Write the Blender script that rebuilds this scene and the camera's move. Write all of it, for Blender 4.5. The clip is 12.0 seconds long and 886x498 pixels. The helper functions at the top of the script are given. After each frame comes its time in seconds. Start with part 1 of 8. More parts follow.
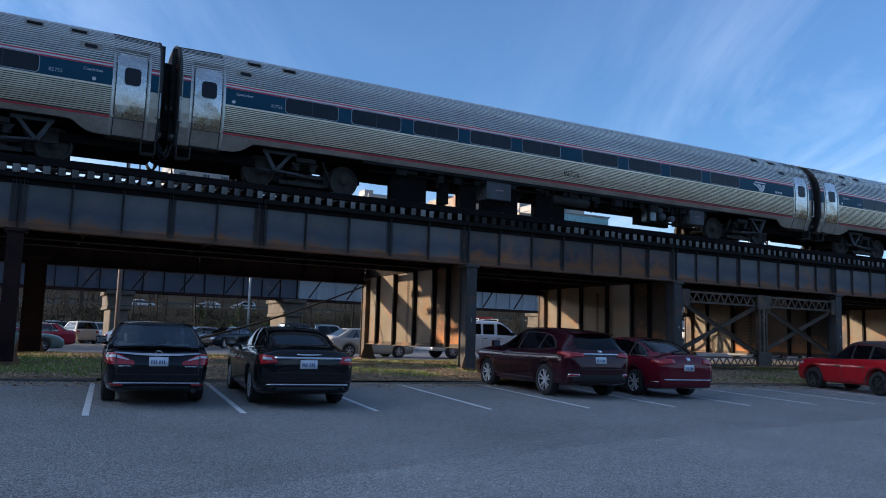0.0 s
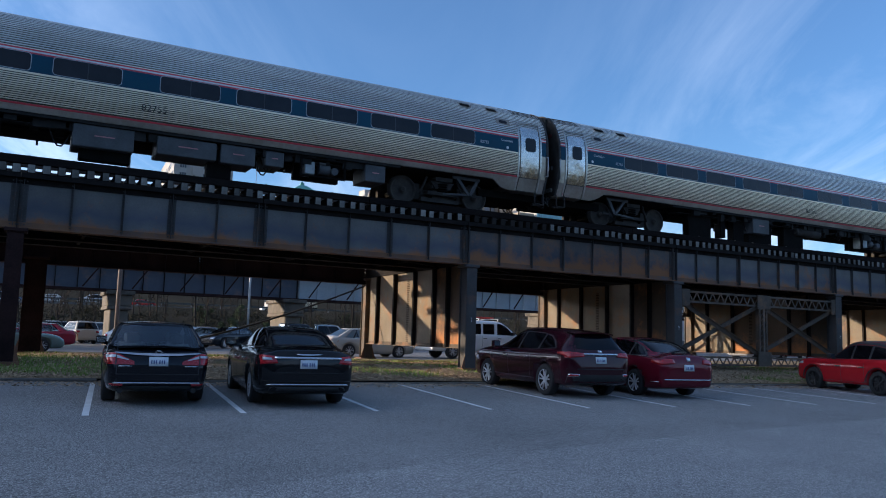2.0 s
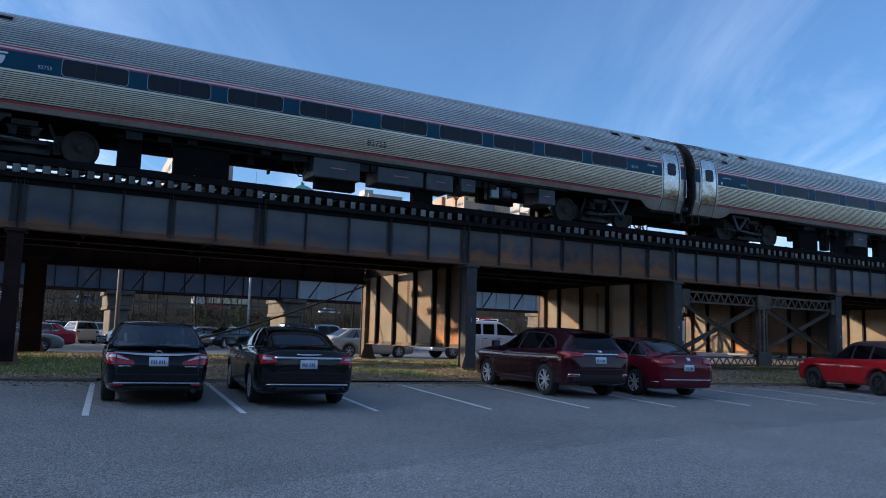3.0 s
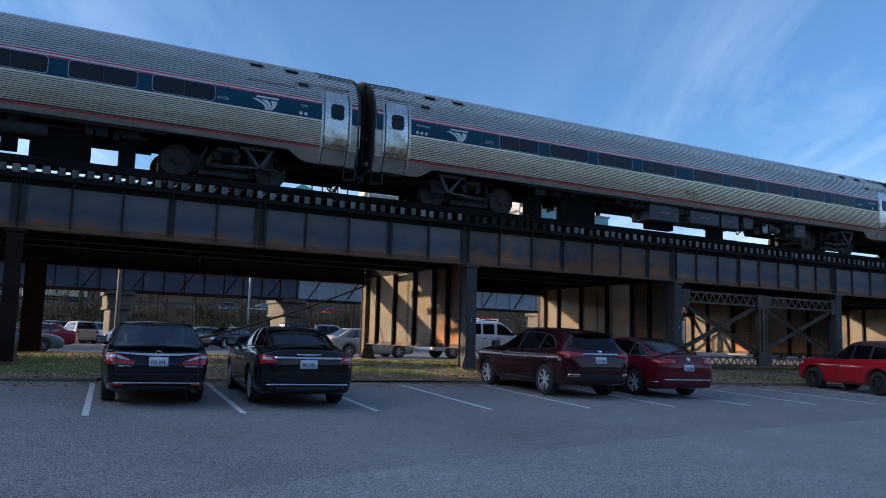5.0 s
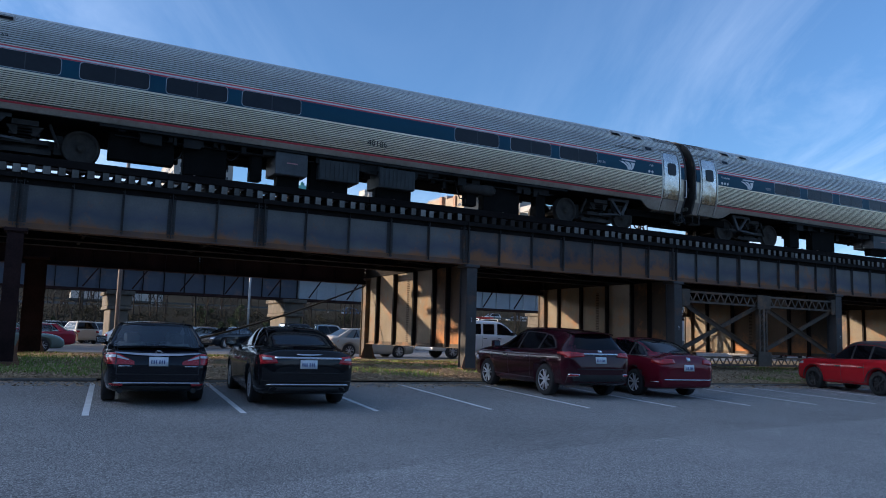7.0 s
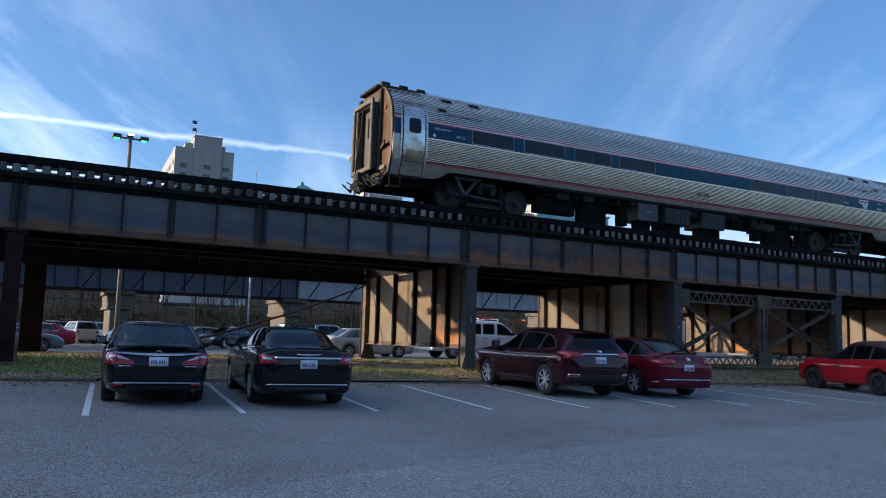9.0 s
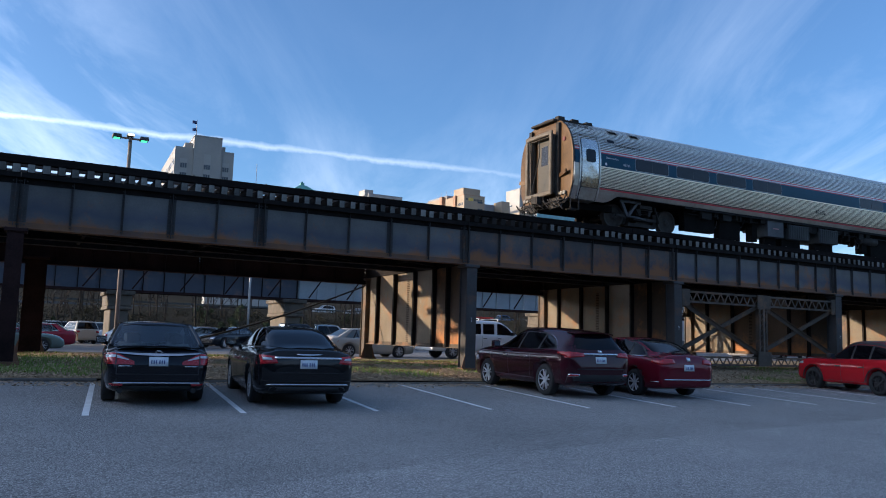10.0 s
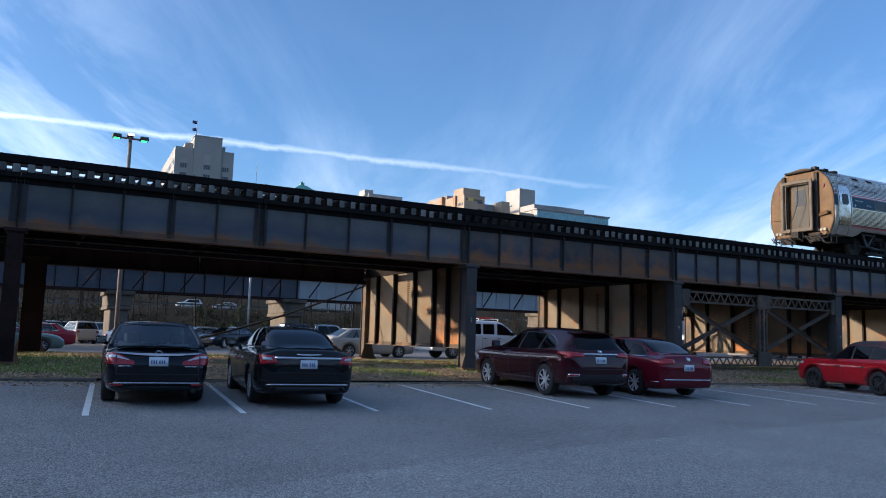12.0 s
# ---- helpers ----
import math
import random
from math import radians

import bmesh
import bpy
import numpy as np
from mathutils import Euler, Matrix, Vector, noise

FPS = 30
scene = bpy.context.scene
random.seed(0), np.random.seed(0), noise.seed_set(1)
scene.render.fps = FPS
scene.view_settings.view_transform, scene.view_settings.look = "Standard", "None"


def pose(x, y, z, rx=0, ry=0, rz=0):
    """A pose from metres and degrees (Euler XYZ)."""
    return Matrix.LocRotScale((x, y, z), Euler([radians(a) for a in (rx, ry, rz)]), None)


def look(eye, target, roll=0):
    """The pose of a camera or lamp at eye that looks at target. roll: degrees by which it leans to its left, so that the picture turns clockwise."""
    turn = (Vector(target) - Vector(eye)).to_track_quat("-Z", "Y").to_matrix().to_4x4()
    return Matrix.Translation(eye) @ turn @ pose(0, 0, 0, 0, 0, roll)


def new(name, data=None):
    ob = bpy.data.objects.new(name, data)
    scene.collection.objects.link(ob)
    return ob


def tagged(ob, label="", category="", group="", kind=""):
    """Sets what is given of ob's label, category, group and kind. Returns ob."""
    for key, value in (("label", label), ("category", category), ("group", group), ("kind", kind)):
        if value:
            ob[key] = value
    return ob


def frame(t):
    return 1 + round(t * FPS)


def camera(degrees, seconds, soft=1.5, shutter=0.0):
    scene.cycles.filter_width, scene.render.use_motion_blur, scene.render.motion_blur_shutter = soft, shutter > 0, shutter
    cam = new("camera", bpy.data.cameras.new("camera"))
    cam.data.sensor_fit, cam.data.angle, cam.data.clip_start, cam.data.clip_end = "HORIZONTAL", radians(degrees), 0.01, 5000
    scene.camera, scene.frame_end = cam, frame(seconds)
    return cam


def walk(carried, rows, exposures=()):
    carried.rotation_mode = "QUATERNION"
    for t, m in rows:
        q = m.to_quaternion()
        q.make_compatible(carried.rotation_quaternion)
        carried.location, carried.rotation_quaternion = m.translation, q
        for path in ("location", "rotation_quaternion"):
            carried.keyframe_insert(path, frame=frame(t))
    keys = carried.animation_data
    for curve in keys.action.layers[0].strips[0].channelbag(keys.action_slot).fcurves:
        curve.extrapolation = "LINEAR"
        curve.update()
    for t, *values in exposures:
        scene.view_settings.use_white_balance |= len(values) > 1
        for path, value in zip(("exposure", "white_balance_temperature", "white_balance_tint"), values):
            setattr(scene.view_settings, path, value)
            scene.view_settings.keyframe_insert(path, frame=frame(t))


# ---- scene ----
# The place: a parking lot beside a steel railway viaduct; x runs along the track, y away across it.
EYE = Vector((0.0, 0.0, 1.645))
YAW, PITCH, ROLL = radians(28.21), radians(6.54), 1.68
AIM = EYE + Vector((math.sin(YAW) * math.cos(PITCH), math.cos(YAW) * math.cos(PITCH), math.sin(PITCH)))
cam = camera(58.88, 12.0, soft=1.0)
walk(cam, [(0.0, look(EYE, AIM, ROLL)), (12.0, look(EYE, AIM, ROLL))],
     exposures=[(0.0, 0.84, 5020, 10), (7.2, 0.84, 5020, 10), (8.0, 0.91, 5020, 10), (8.8, 0.83, 5020, 10), (10.0, 0.85, 5020, 10), (12.0, 0.88, 5020, 10)])

# ---- light ----
SUN_DIR = Vector((-0.90, 0.39, 0.19)).normalized()
sun = new("sun", bpy.data.lights.new("sun", "SUN"))
sun.data.energy, sun.data.angle, sun.data.color = 4.3, radians(0.6), (1.0, 0.66, 0.34)
sun.matrix_world = look(SUN_DIR * 100, (0, 0, 0))


def nodes_of(tree):
    tree.nodes.clear()

    def add(kind, **sets):
        n = tree.nodes.new(kind)
        for k, v in sets.items():
            if k in n.bl_rna.properties:
                setattr(n, k, v)
            else:
                n.inputs[k].default_value = v
        return n
    return add, tree.links.new


def math_node(add, link, op, a, b=None, clamp=False):
    n = add("ShaderNodeMath", operation=op, use_clamp=clamp)
    for i, v in enumerate((a, b)):
        if v is None:
            continue
        if isinstance(v, (int, float)):
            n.inputs[i].default_value = v
        else:
            link(v, n.inputs[i])
    return n.outputs[0]


def ramp(add, link, fac, stops):
    n = add("ShaderNodeValToRGB")
    el = n.color_ramp.elements
    while len(el) < len(stops):
        el.new(0.5)
    for e, (p, c) in zip(el, stops):
        e.position, e.color = p, (c[0], c[1], c[2], 1) if not isinstance(c, (int, float)) else (c, c, c, 1)
    link(fac, n.inputs[0])
    return n.outputs[0]


def make_world():
    w = bpy.data.worlds.new("sky")
    scene.world = w
    w.use_nodes = True
    add, link = nodes_of(w.node_tree)
    sky = add("ShaderNodeTexSky", sky_type="NISHITA")
    sky.sun_disc, sky.sun_elevation = False, math.asin(SUN_DIR.z)
    sky.sun_rotation = math.atan2(SUN_DIR.x, SUN_DIR.y)
    sky.air_density, sky.dust_density, sky.ozone_density = 1.0, 0.4, 3.0
    co = add("ShaderNodeTexCoord").outputs["Generated"]
    sep = add("ShaderNodeSeparateXYZ")
    link(co, sep.inputs[0])
    # thin high cloud: the direction is laid on a flat layer, then drawn out into streaks
    up = math_node(add, link, "ADD", math_node(add, link, "MAXIMUM", sep.outputs[2], 0.0), 0.12)
    fl = add("ShaderNodeCombineXYZ")
    link(math_node(add, link, "DIVIDE", sep.outputs[0], up), fl.inputs[0])
    link(math_node(add, link, "DIVIDE", sep.outputs[1], up), fl.inputs[1])
    mp = add("ShaderNodeMapping")
    mp.vector_type = "TEXTURE"
    mp.inputs["Rotation"].default_value = (0, 0, radians(62))
    mp.inputs["Scale"].default_value = (2.6, 0.62, 1.0)
    link(fl.outputs[0], mp.inputs[0])
    n1 = add("ShaderNodeTexNoise", Scale=1.0, Detail=9.0, Roughness=0.62, Distortion=0.6)
    link(mp.outputs[0], n1.inputs["Vector"])
    n2 = add("ShaderNodeTexNoise", Scale=0.55, Detail=2.0)
    link(fl.outputs[0], n2.inputs["Vector"])
    wisps = ramp(add, link, n1.outputs[0], [(0.42, 0.0), (0.74, 1.0)])
    broad = ramp(add, link, n2.outputs[0], [(0.36, 0.35), (0.62, 1.0)])
    low = ramp(add, link, sep.outputs[2], [(0.02, 1.0), (0.20, 0.85), (0.6, 0.40)])
    # a clear hole in the cirrus
    hole = add("ShaderNodeVectorMath", operation="DOT_PRODUCT")
    link(co, hole.inputs[0])
    hole.inputs[1].default_value = (0.42, 0.80, 0.43)
    gap = ramp(add, link, hole.outputs["Value"], [(0.925, 1.0), (0.992, 0.12)])
    cloud = math_node(add, link, "MULTIPLY", math_node(add, link, "MULTIPLY", wisps, broad), math_node(add, link, "MULTIPLY", low, gap))
    # one vapour trail: a great circle with a ragged edge
    nv = Vector(TRAIL_NORMAL)
    dot = add("ShaderNodeVectorMath", operation="DOT_PRODUCT")
    link(co, dot.inputs[0])
    dot.inputs[1].default_value = nv
    n3 = add("ShaderNodeTexNoise", Scale=16.0, Detail=5.0, Roughness=0.65)
    link(co, n3.inputs["Vector"])
    wob = math_node(add, link, "MULTIPLY", math_node(add, link, "SUBTRACT", n3.outputs[0], 0.5), 0.016)
    dist = math_node(add, link, "ABSOLUTE", math_node(add, link, "ADD", math_node(add, link, "SUBTRACT", dot.outputs["Value"], 0.0005), wob))
    trail = ramp(add, link, math_node(add, link, "MULTIPLY", dist, 100.0), [(0.05, 1.0), (0.62, 0.0)])
    end = add("ShaderNodeVectorMath", operation="DOT_PRODUCT")
    link(co, end.inputs[0])
    end.inputs[1].default_value = (0.80, -0.60, 0.0)
    fade = ramp(add, link, math_node(add, link, "ADD", end.outputs["Value"], 0.62), [(0.0, 0.72), (0.45, 0.62), (0.76, 0.0)])
    trail = math_node(add, link, "MULTIPLY", math_node(add, link, "MULTIPLY", trail, fade), math_node(add, link, "ADD", n3.outputs[0], 0.45))
    # patchy veil low over the skyline
    bank = ramp(add, link, sep.outputs[2], [(0.13, 0.38), (0.29, 0.0)])
    bank = math_node(add, link, "MULTIPLY", bank, ramp(add, link, n1.outputs[0], [(0.40, 0.05), (0.62, 1.0)]))
    veil = math_node(add, link, "ADD", math_node(add, link, "ADD", math_node(add, link, "MULTIPLY", cloud, 0.75), bank), VEIL)
    both = math_node(add, link, "MAXIMUM", veil, trail, True)
    # cloud is brighter towards the sun
    to_sun = add("ShaderNodeVectorMath", operation="DOT_PRODUCT")
    link(co, to_sun.inputs[0])
    to_sun.inputs[1].default_value = SUN_DIR
    near = math_node(add, link, "POWER", math_node(add, link, "MAXIMUM", to_sun.outputs["Value"], 0.0), 4.0)
    near = math_node(add, link, "MULTIPLY", near, 18.0)
    shine = add("ShaderNodeVectorMath", operation="MULTIPLY_ADD")
    link(near, shine.inputs[0])
    shine.inputs[1].default_value = (CLOUD[0], CLOUD[1] * 0.86, CLOUD[2] * 0.70)
    shine.inputs[2].default_value = CLOUD[:3]
    mix = add("ShaderNodeMixRGB")
    link(both, mix.inputs[0])
    link(sky.outputs[0], mix.inputs[1])
    link(shine.outputs[0], mix.inputs[2])
    bg = add("ShaderNodeBackground", Strength=SKY)
    link(mix.outputs[0], bg.inputs[0])
    link(bg.outputs[0], add("ShaderNodeOutputWorld").inputs[0])


TRAIL_NORMAL = (-0.02111, -0.23131, 0.97265)
CLOUD, SKY, VEIL = (5.6, 5.7, 5.8, 1), 0.10, 0.05
make_world()


# ---- materials ----
def surface(name, colour, dark=None, rough=0.6, metal=0.0, scale=4.0, fine=60.0, bump=0.15, amount=0.5, coat=0.0,
            rust=None, rust_scale=1.5, rust_level=0.6, stretch=(1, 1, 1), spread=0.0, space="Object", spec=0.5, speckle=0.0, foot=None, belly=None):
    """A surface with broad stains, fine grain and relief; rust: a second colour in ragged patches; spread: difference from piece to piece."""
    m = bpy.data.materials.new(name)
    m.use_nodes = True
    add, link = nodes_of(m.node_tree)
    co = add("ShaderNodeTexCoord").outputs[space]
    mp = add("ShaderNodeMapping")
    mp.inputs["Scale"].default_value = stretch
    link(co, mp.inputs[0])
    big = add("ShaderNodeTexNoise", Scale=scale, Detail=5.0, Roughness=0.6)
    small = add("ShaderNodeTexNoise", Scale=fine, Detail=3.0, Roughness=0.7)
    link(mp.outputs[0], big.inputs["Vector"])
    link(mp.outputs[0], small.inputs["Vector"])
    dark = dark or tuple(c * 0.6 for c in colour)
    f = math_node(add, link, "ADD", math_node(add, link, "MULTIPLY", big.outputs[0], 0.65), math_node(add, link, "MULTIPLY", small.outputs[0], 0.35))
    lo, hi = 0.5 - 0.25 * amount - 0.02, 0.5 + 0.2 * amount + 0.02
    col = ramp(add, link, f, [(lo, dark), (hi, colour)])
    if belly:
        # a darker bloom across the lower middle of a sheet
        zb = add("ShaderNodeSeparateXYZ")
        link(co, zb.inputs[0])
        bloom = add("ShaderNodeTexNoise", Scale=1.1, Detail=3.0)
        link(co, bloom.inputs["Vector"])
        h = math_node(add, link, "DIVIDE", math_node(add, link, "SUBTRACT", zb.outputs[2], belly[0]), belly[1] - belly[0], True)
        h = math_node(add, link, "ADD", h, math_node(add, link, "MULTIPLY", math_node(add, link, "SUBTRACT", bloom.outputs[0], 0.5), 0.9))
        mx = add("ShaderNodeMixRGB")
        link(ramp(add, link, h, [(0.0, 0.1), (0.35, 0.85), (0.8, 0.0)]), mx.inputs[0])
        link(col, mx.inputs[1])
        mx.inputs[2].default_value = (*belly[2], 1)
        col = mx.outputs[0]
    if rust:
        patch = add("ShaderNodeTexNoise", Scale=rust_scale, Detail=7.0, Roughness=0.7)
        link(mp.outputs[0], patch.inputs["Vector"])
        pv = patch.outputs[0]
        if foot:
            # rust creeps up from the lower edge
            zs = add("ShaderNodeSeparateXYZ")
            link(co, zs.inputs[0])
            up = math_node(add, link, "DIVIDE", math_node(add, link, "SUBTRACT", foot[1], zs.outputs[2]), foot[1] - foot[0], True)
            pv = math_node(add, link, "ADD", pv, math_node(add, link, "MULTIPLY", math_node(add, link, "POWER", up, 2.0), 0.42))
        k = ramp(add, link, pv, [(rust_level - 0.08, 0.0), (rust_level + 0.1, 1.0)])
        mx = add("ShaderNodeMixRGB")
        link(k, mx.inputs[0])
        link(col, mx.inputs[1])
        mx.inputs[2].default_value = (*rust, 1)
        col = mx.outputs[0]
    if speckle:
        grit = add("ShaderNodeTexVoronoi", Scale=95.0)
        link(mp.outputs[0], grit.inputs["Vector"])
        sep = add("ShaderNodeSeparateColor")
        link(grit.outputs["Color"], sep.inputs[0])
        k = ramp(add, link, sep.outputs[0], [(0.0, 1 - speckle), (0.7, 1.0), (1.0, 1 + speckle)])
        mx = add("ShaderNodeMixRGB", blend_type="MULTIPLY")
        mx.inputs[0].default_value = 1.0
        link(col, mx.inputs[1])
        link(k, mx.inputs[2])
        col = mx.outputs[0]
    if spread:
        hs = add("ShaderNodeHueSaturation")
        v = math_node(add, link, "ADD", math_node(add, link, "MULTIPLY", add("ShaderNodeObjectInfo").outputs["Random"], 2 * spread), 1 - spread)
        link(v, hs.inputs["Value"])
        link(col, hs.inputs["Color"])
        col = hs.outputs[0]
    b = add("ShaderNodeBsdfPrincipled", Metallic=metal)
    b.inputs["Coat Weight"].default_value = coat
    b.inputs["Coat Roughness"].default_value = 0.06
    b.inputs["Specular IOR Level"].default_value = spec
    link(col, b.inputs["Base Color"])
    link(math_node(add, link, "ADD", math_node(add, link, "MULTIPLY", small.outputs[0], 0.25), rough - 0.12, True), b.inputs["Roughness"])
    if bump:
        bp = add("ShaderNodeBump", Strength=bump, Distance=0.02)
        link(f, bp.inputs["Height"])
        link(bp.outputs[0], b.inputs["Normal"])
    link(b.outputs[0], add("ShaderNodeOutputMaterial").inputs[0])
    return m


def glow(name, colour, strength):
    m = bpy.data.materials.new(name)
    m.use_nodes = True
    add, link = nodes_of(m.node_tree)
    e = add("ShaderNodeEmission", Strength=strength)
    e.inputs[0].default_value = (*colour, 1)
    link(e.outputs[0], add("ShaderNodeOutputMaterial").inputs[0])
    return m


def clear_glass(name, tint, rough=0.03, ior=1.5):
    """A thin tinted pane: part see-through, part mirror."""
    m = bpy.data.materials.new(name)
    m.use_nodes = True
    add, link = nodes_of(m.node_tree)
    t = add("ShaderNodeBsdfTransparent")
    t.inputs[0].default_value = (*tint, 1)
    g = add("ShaderNodeBsdfGlossy", Roughness=rough)
    fr = add("ShaderNodeFresnel", IOR=ior)
    mx = add("ShaderNodeMixShader")
    link(fr.outputs[0], mx.inputs[0])
    link(t.outputs[0], mx.inputs[1])
    link(g.outputs[0], mx.inputs[2])
    link(mx.outputs[0], add("ShaderNodeOutputMaterial").inputs[0])
    return m


M = {}
M["asphalt"] = surface("asphalt", (0.335, 0.325, 0.31), (0.195, 0.19, 0.182), 0.9, scale=0.35, fine=55, bump=0.7, amount=0.9, speckle=0.8)
M["far_asphalt"] = surface("far_asphalt", (0.17, 0.17, 0.172), (0.11, 0.11, 0.112), 0.9, scale=0.3, fine=30, bump=0.2, spec=0.2)
M["line"] = surface("line_paint", (0.88, 0.88, 0.86), (0.52, 0.52, 0.51), 0.8, scale=3, fine=35, amount=0.9)
M["verge"] = surface("verge", (0.36, 0.27, 0.165), (0.12, 0.09, 0.058), 0.95, scale=1.1, fine=26, bump=1.0, amount=1.0,
                     rust=(0.17, 0.20, 0.055), rust_scale=0.45, rust_level=0.61, spec=0.05)
M["hill"] = surface("hill", (0.050, 0.047, 0.038), (0.022, 0.022, 0.018), 0.95, scale=0.08, fine=2.0, bump=0.4, amount=0.9, spec=0.0)
M["kerb"] = surface("kerb_concrete", (0.20, 0.185, 0.16), (0.06, 0.056, 0.05), 0.9, scale=2.0, fine=40, bump=0.5, amount=0.9, spread=0.15)
M["steel"] = surface("viaduct_steel", (0.092, 0.088, 0.086), (0.034, 0.033, 0.034), 0.7, 0.0, scale=0.9, fine=22, bump=0.25, amount=0.9,
                     rust=(0.19, 0.095, 0.045), rust_scale=0.8, rust_level=0.62, spread=0.10, spec=0.25)
M["steel_rust"] = surface("rusted_steel", (0.22, 0.115, 0.055), (0.10, 0.055, 0.035), 0.8, 0.1, scale=1.4, fine=30, bump=0.35, amount=0.9,
                          rust=(0.10, 0.10, 0.11), rust_scale=1.0, rust_level=0.58)
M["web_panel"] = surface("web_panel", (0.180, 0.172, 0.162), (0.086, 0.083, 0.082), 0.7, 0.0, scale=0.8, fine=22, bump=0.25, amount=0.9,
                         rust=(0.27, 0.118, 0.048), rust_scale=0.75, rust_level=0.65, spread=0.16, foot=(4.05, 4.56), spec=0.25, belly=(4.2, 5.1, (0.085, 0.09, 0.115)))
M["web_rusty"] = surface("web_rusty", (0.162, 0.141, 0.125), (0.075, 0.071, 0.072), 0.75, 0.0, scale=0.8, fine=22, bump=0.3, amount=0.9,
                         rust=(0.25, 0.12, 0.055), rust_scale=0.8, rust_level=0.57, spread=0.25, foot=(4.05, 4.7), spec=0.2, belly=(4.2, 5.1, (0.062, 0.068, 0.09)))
M["bent_plate"] = surface("bent_plate", (0.20, 0.168, 0.118), (0.10, 0.078, 0.052), 0.75, 0.0, scale=0.8, fine=16, bump=0.2, amount=0.9,
                          rust=(0.22, 0.11, 0.04), rust_scale=0.9, rust_level=0.60)
# plate copy for the shaded bays: real rust, with shade put into the colour
M["bent_rust_shade"] = surface("bent_rust_shade", (0.125, 0.083, 0.048), (0.052, 0.038, 0.026), 0.8, 0.0, scale=0.7, fine=16, bump=0.25, amount=0.9,
                         rust=(0.36, 0.15, 0.045), rust_scale=0.6, rust_level=0.60, foot=(1.3, 2.4))
M["lattice"] = surface("lattice_steel", (0.115, 0.090, 0.066), (0.045, 0.036, 0.027), 0.8, 0.0, scale=2, fine=30, bump=0.2, amount=0.9,
                       rust=(0.22, 0.12, 0.06), rust_scale=1.2, rust_level=0.60)
# near-black steel; under the deck this colour also stands for shade
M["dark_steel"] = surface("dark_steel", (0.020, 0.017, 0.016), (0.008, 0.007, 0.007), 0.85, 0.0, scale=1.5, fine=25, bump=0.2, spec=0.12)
M["tie"] = surface("tie_creosote", (0.035, 0.031, 0.028), (0.014, 0.012, 0.011), 0.9, scale=4, fine=45, bump=0.6, amount=0.8, spread=0.4, spec=0.05)
M["tie_end"] = surface("tie_end_grain", (0.27, 0.26, 0.235), (0.075, 0.07, 0.062), 0.9, scale=5, fine=55, bump=0.7, amount=0.9, spread=0.55, spec=0.1)
M["guard"] = surface("guard_timber", (0.020, 0.017, 0.016), (0.008, 0.007, 0.007), 0.95, scale=2, fine=40, bump=0.5, stretch=(0.2, 1, 1), spec=0.04)
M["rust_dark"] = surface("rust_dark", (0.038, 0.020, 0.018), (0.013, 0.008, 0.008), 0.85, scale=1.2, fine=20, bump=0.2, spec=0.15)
# groove floors: dirt plus the shade of the recess, both in the colour
M["grime_shade"] = surface("groove_grime_shade", (0.095, 0.082, 0.06), (0.045, 0.039, 0.029), 0.8, scale=2, fine=20, bump=0, spec=0.1)
M["rail"] = surface("rail_steel", (0.20, 0.15, 0.12), (0.10, 0.075, 0.06), 0.6, 0.6, scale=3, fine=40)
M["far_girder"] = surface("far_girder", (0.085, 0.10, 0.13), (0.04, 0.047, 0.066), 0.7, scale=0.4, fine=8, bump=0.15, amount=0.9,
                          rust=(0.22, 0.13, 0.09), rust_scale=0.4, rust_level=0.62)
M["far_girder_light"] = surface("far_girder_light", (0.40, 0.44, 0.46), (0.24, 0.27, 0.29), 0.7, scale=0.4, fine=8, bump=0.15, amount=0.8)
M["pier"] = surface("stained_pier", (0.155, 0.132, 0.10), (0.06, 0.052, 0.042), 0.9, scale=0.7, fine=14, bump=0.4, amount=1.0, rust=(0.03, 0.026, 0.02), rust_scale=0.5, rust_level=0.6)
M["concrete"] = surface("pier_concrete", (0.24, 0.215, 0.175), (0.09, 0.08, 0.065), 0.9, scale=0.7, fine=14, bump=0.4, amount=1.0, rust=(0.03, 0.026, 0.02), rust_scale=0.5, rust_level=0.64)
# warm sides, cooler roof: the two colours imitate the light each reflects
M["stainless"] = surface("stainless", (0.98, 0.91, 0.74), (0.66, 0.58, 0.44), 0.36, 0.85, scale=0.6, fine=10, bump=0.02, amount=0.8, stretch=(0.2, 1, 1))
M["stainless_roof"] = surface("stainless_roof", (0.86, 0.85, 0.80), (0.58, 0.56, 0.51), 0.40, 0.85, scale=0.6, fine=10, bump=0.02, amount=0.8, stretch=(0.2, 1, 1))
M["stainless_smooth"] = surface("stainless_smooth", (0.50, 0.46, 0.39), (0.22, 0.18, 0.13), 0.34, 0.75, scale=0.9, fine=8, bump=0.04, amount=0.9)
M["stainless_trim"] = surface("stainless_trim", (0.62, 0.60, 0.55), (0.34, 0.31, 0.26), 0.3, 0.85, scale=2.0, fine=16, bump=0.02, amount=0.8)
M["door_steel"] = surface("door_steel", (0.72, 0.72, 0.70), (0.40, 0.37, 0.32), 0.26, 0.9, scale=1.1, fine=7, bump=0.05, amount=0.9,
                          rust=(0.27, 0.21, 0.14), rust_scale=1.3, rust_level=0.62, foot=(0.9, 2.3))
M["end_sheet"] = surface("end_sheet", (0.118, 0.066, 0.023), (0.030, 0.017, 0.007), 0.50, 0.15, scale=2.2, fine=14, spec=0.2, bump=0.35, amount=1.0, rust=(0.10, 0.06, 0.03), rust_scale=1.1, rust_level=0.60)
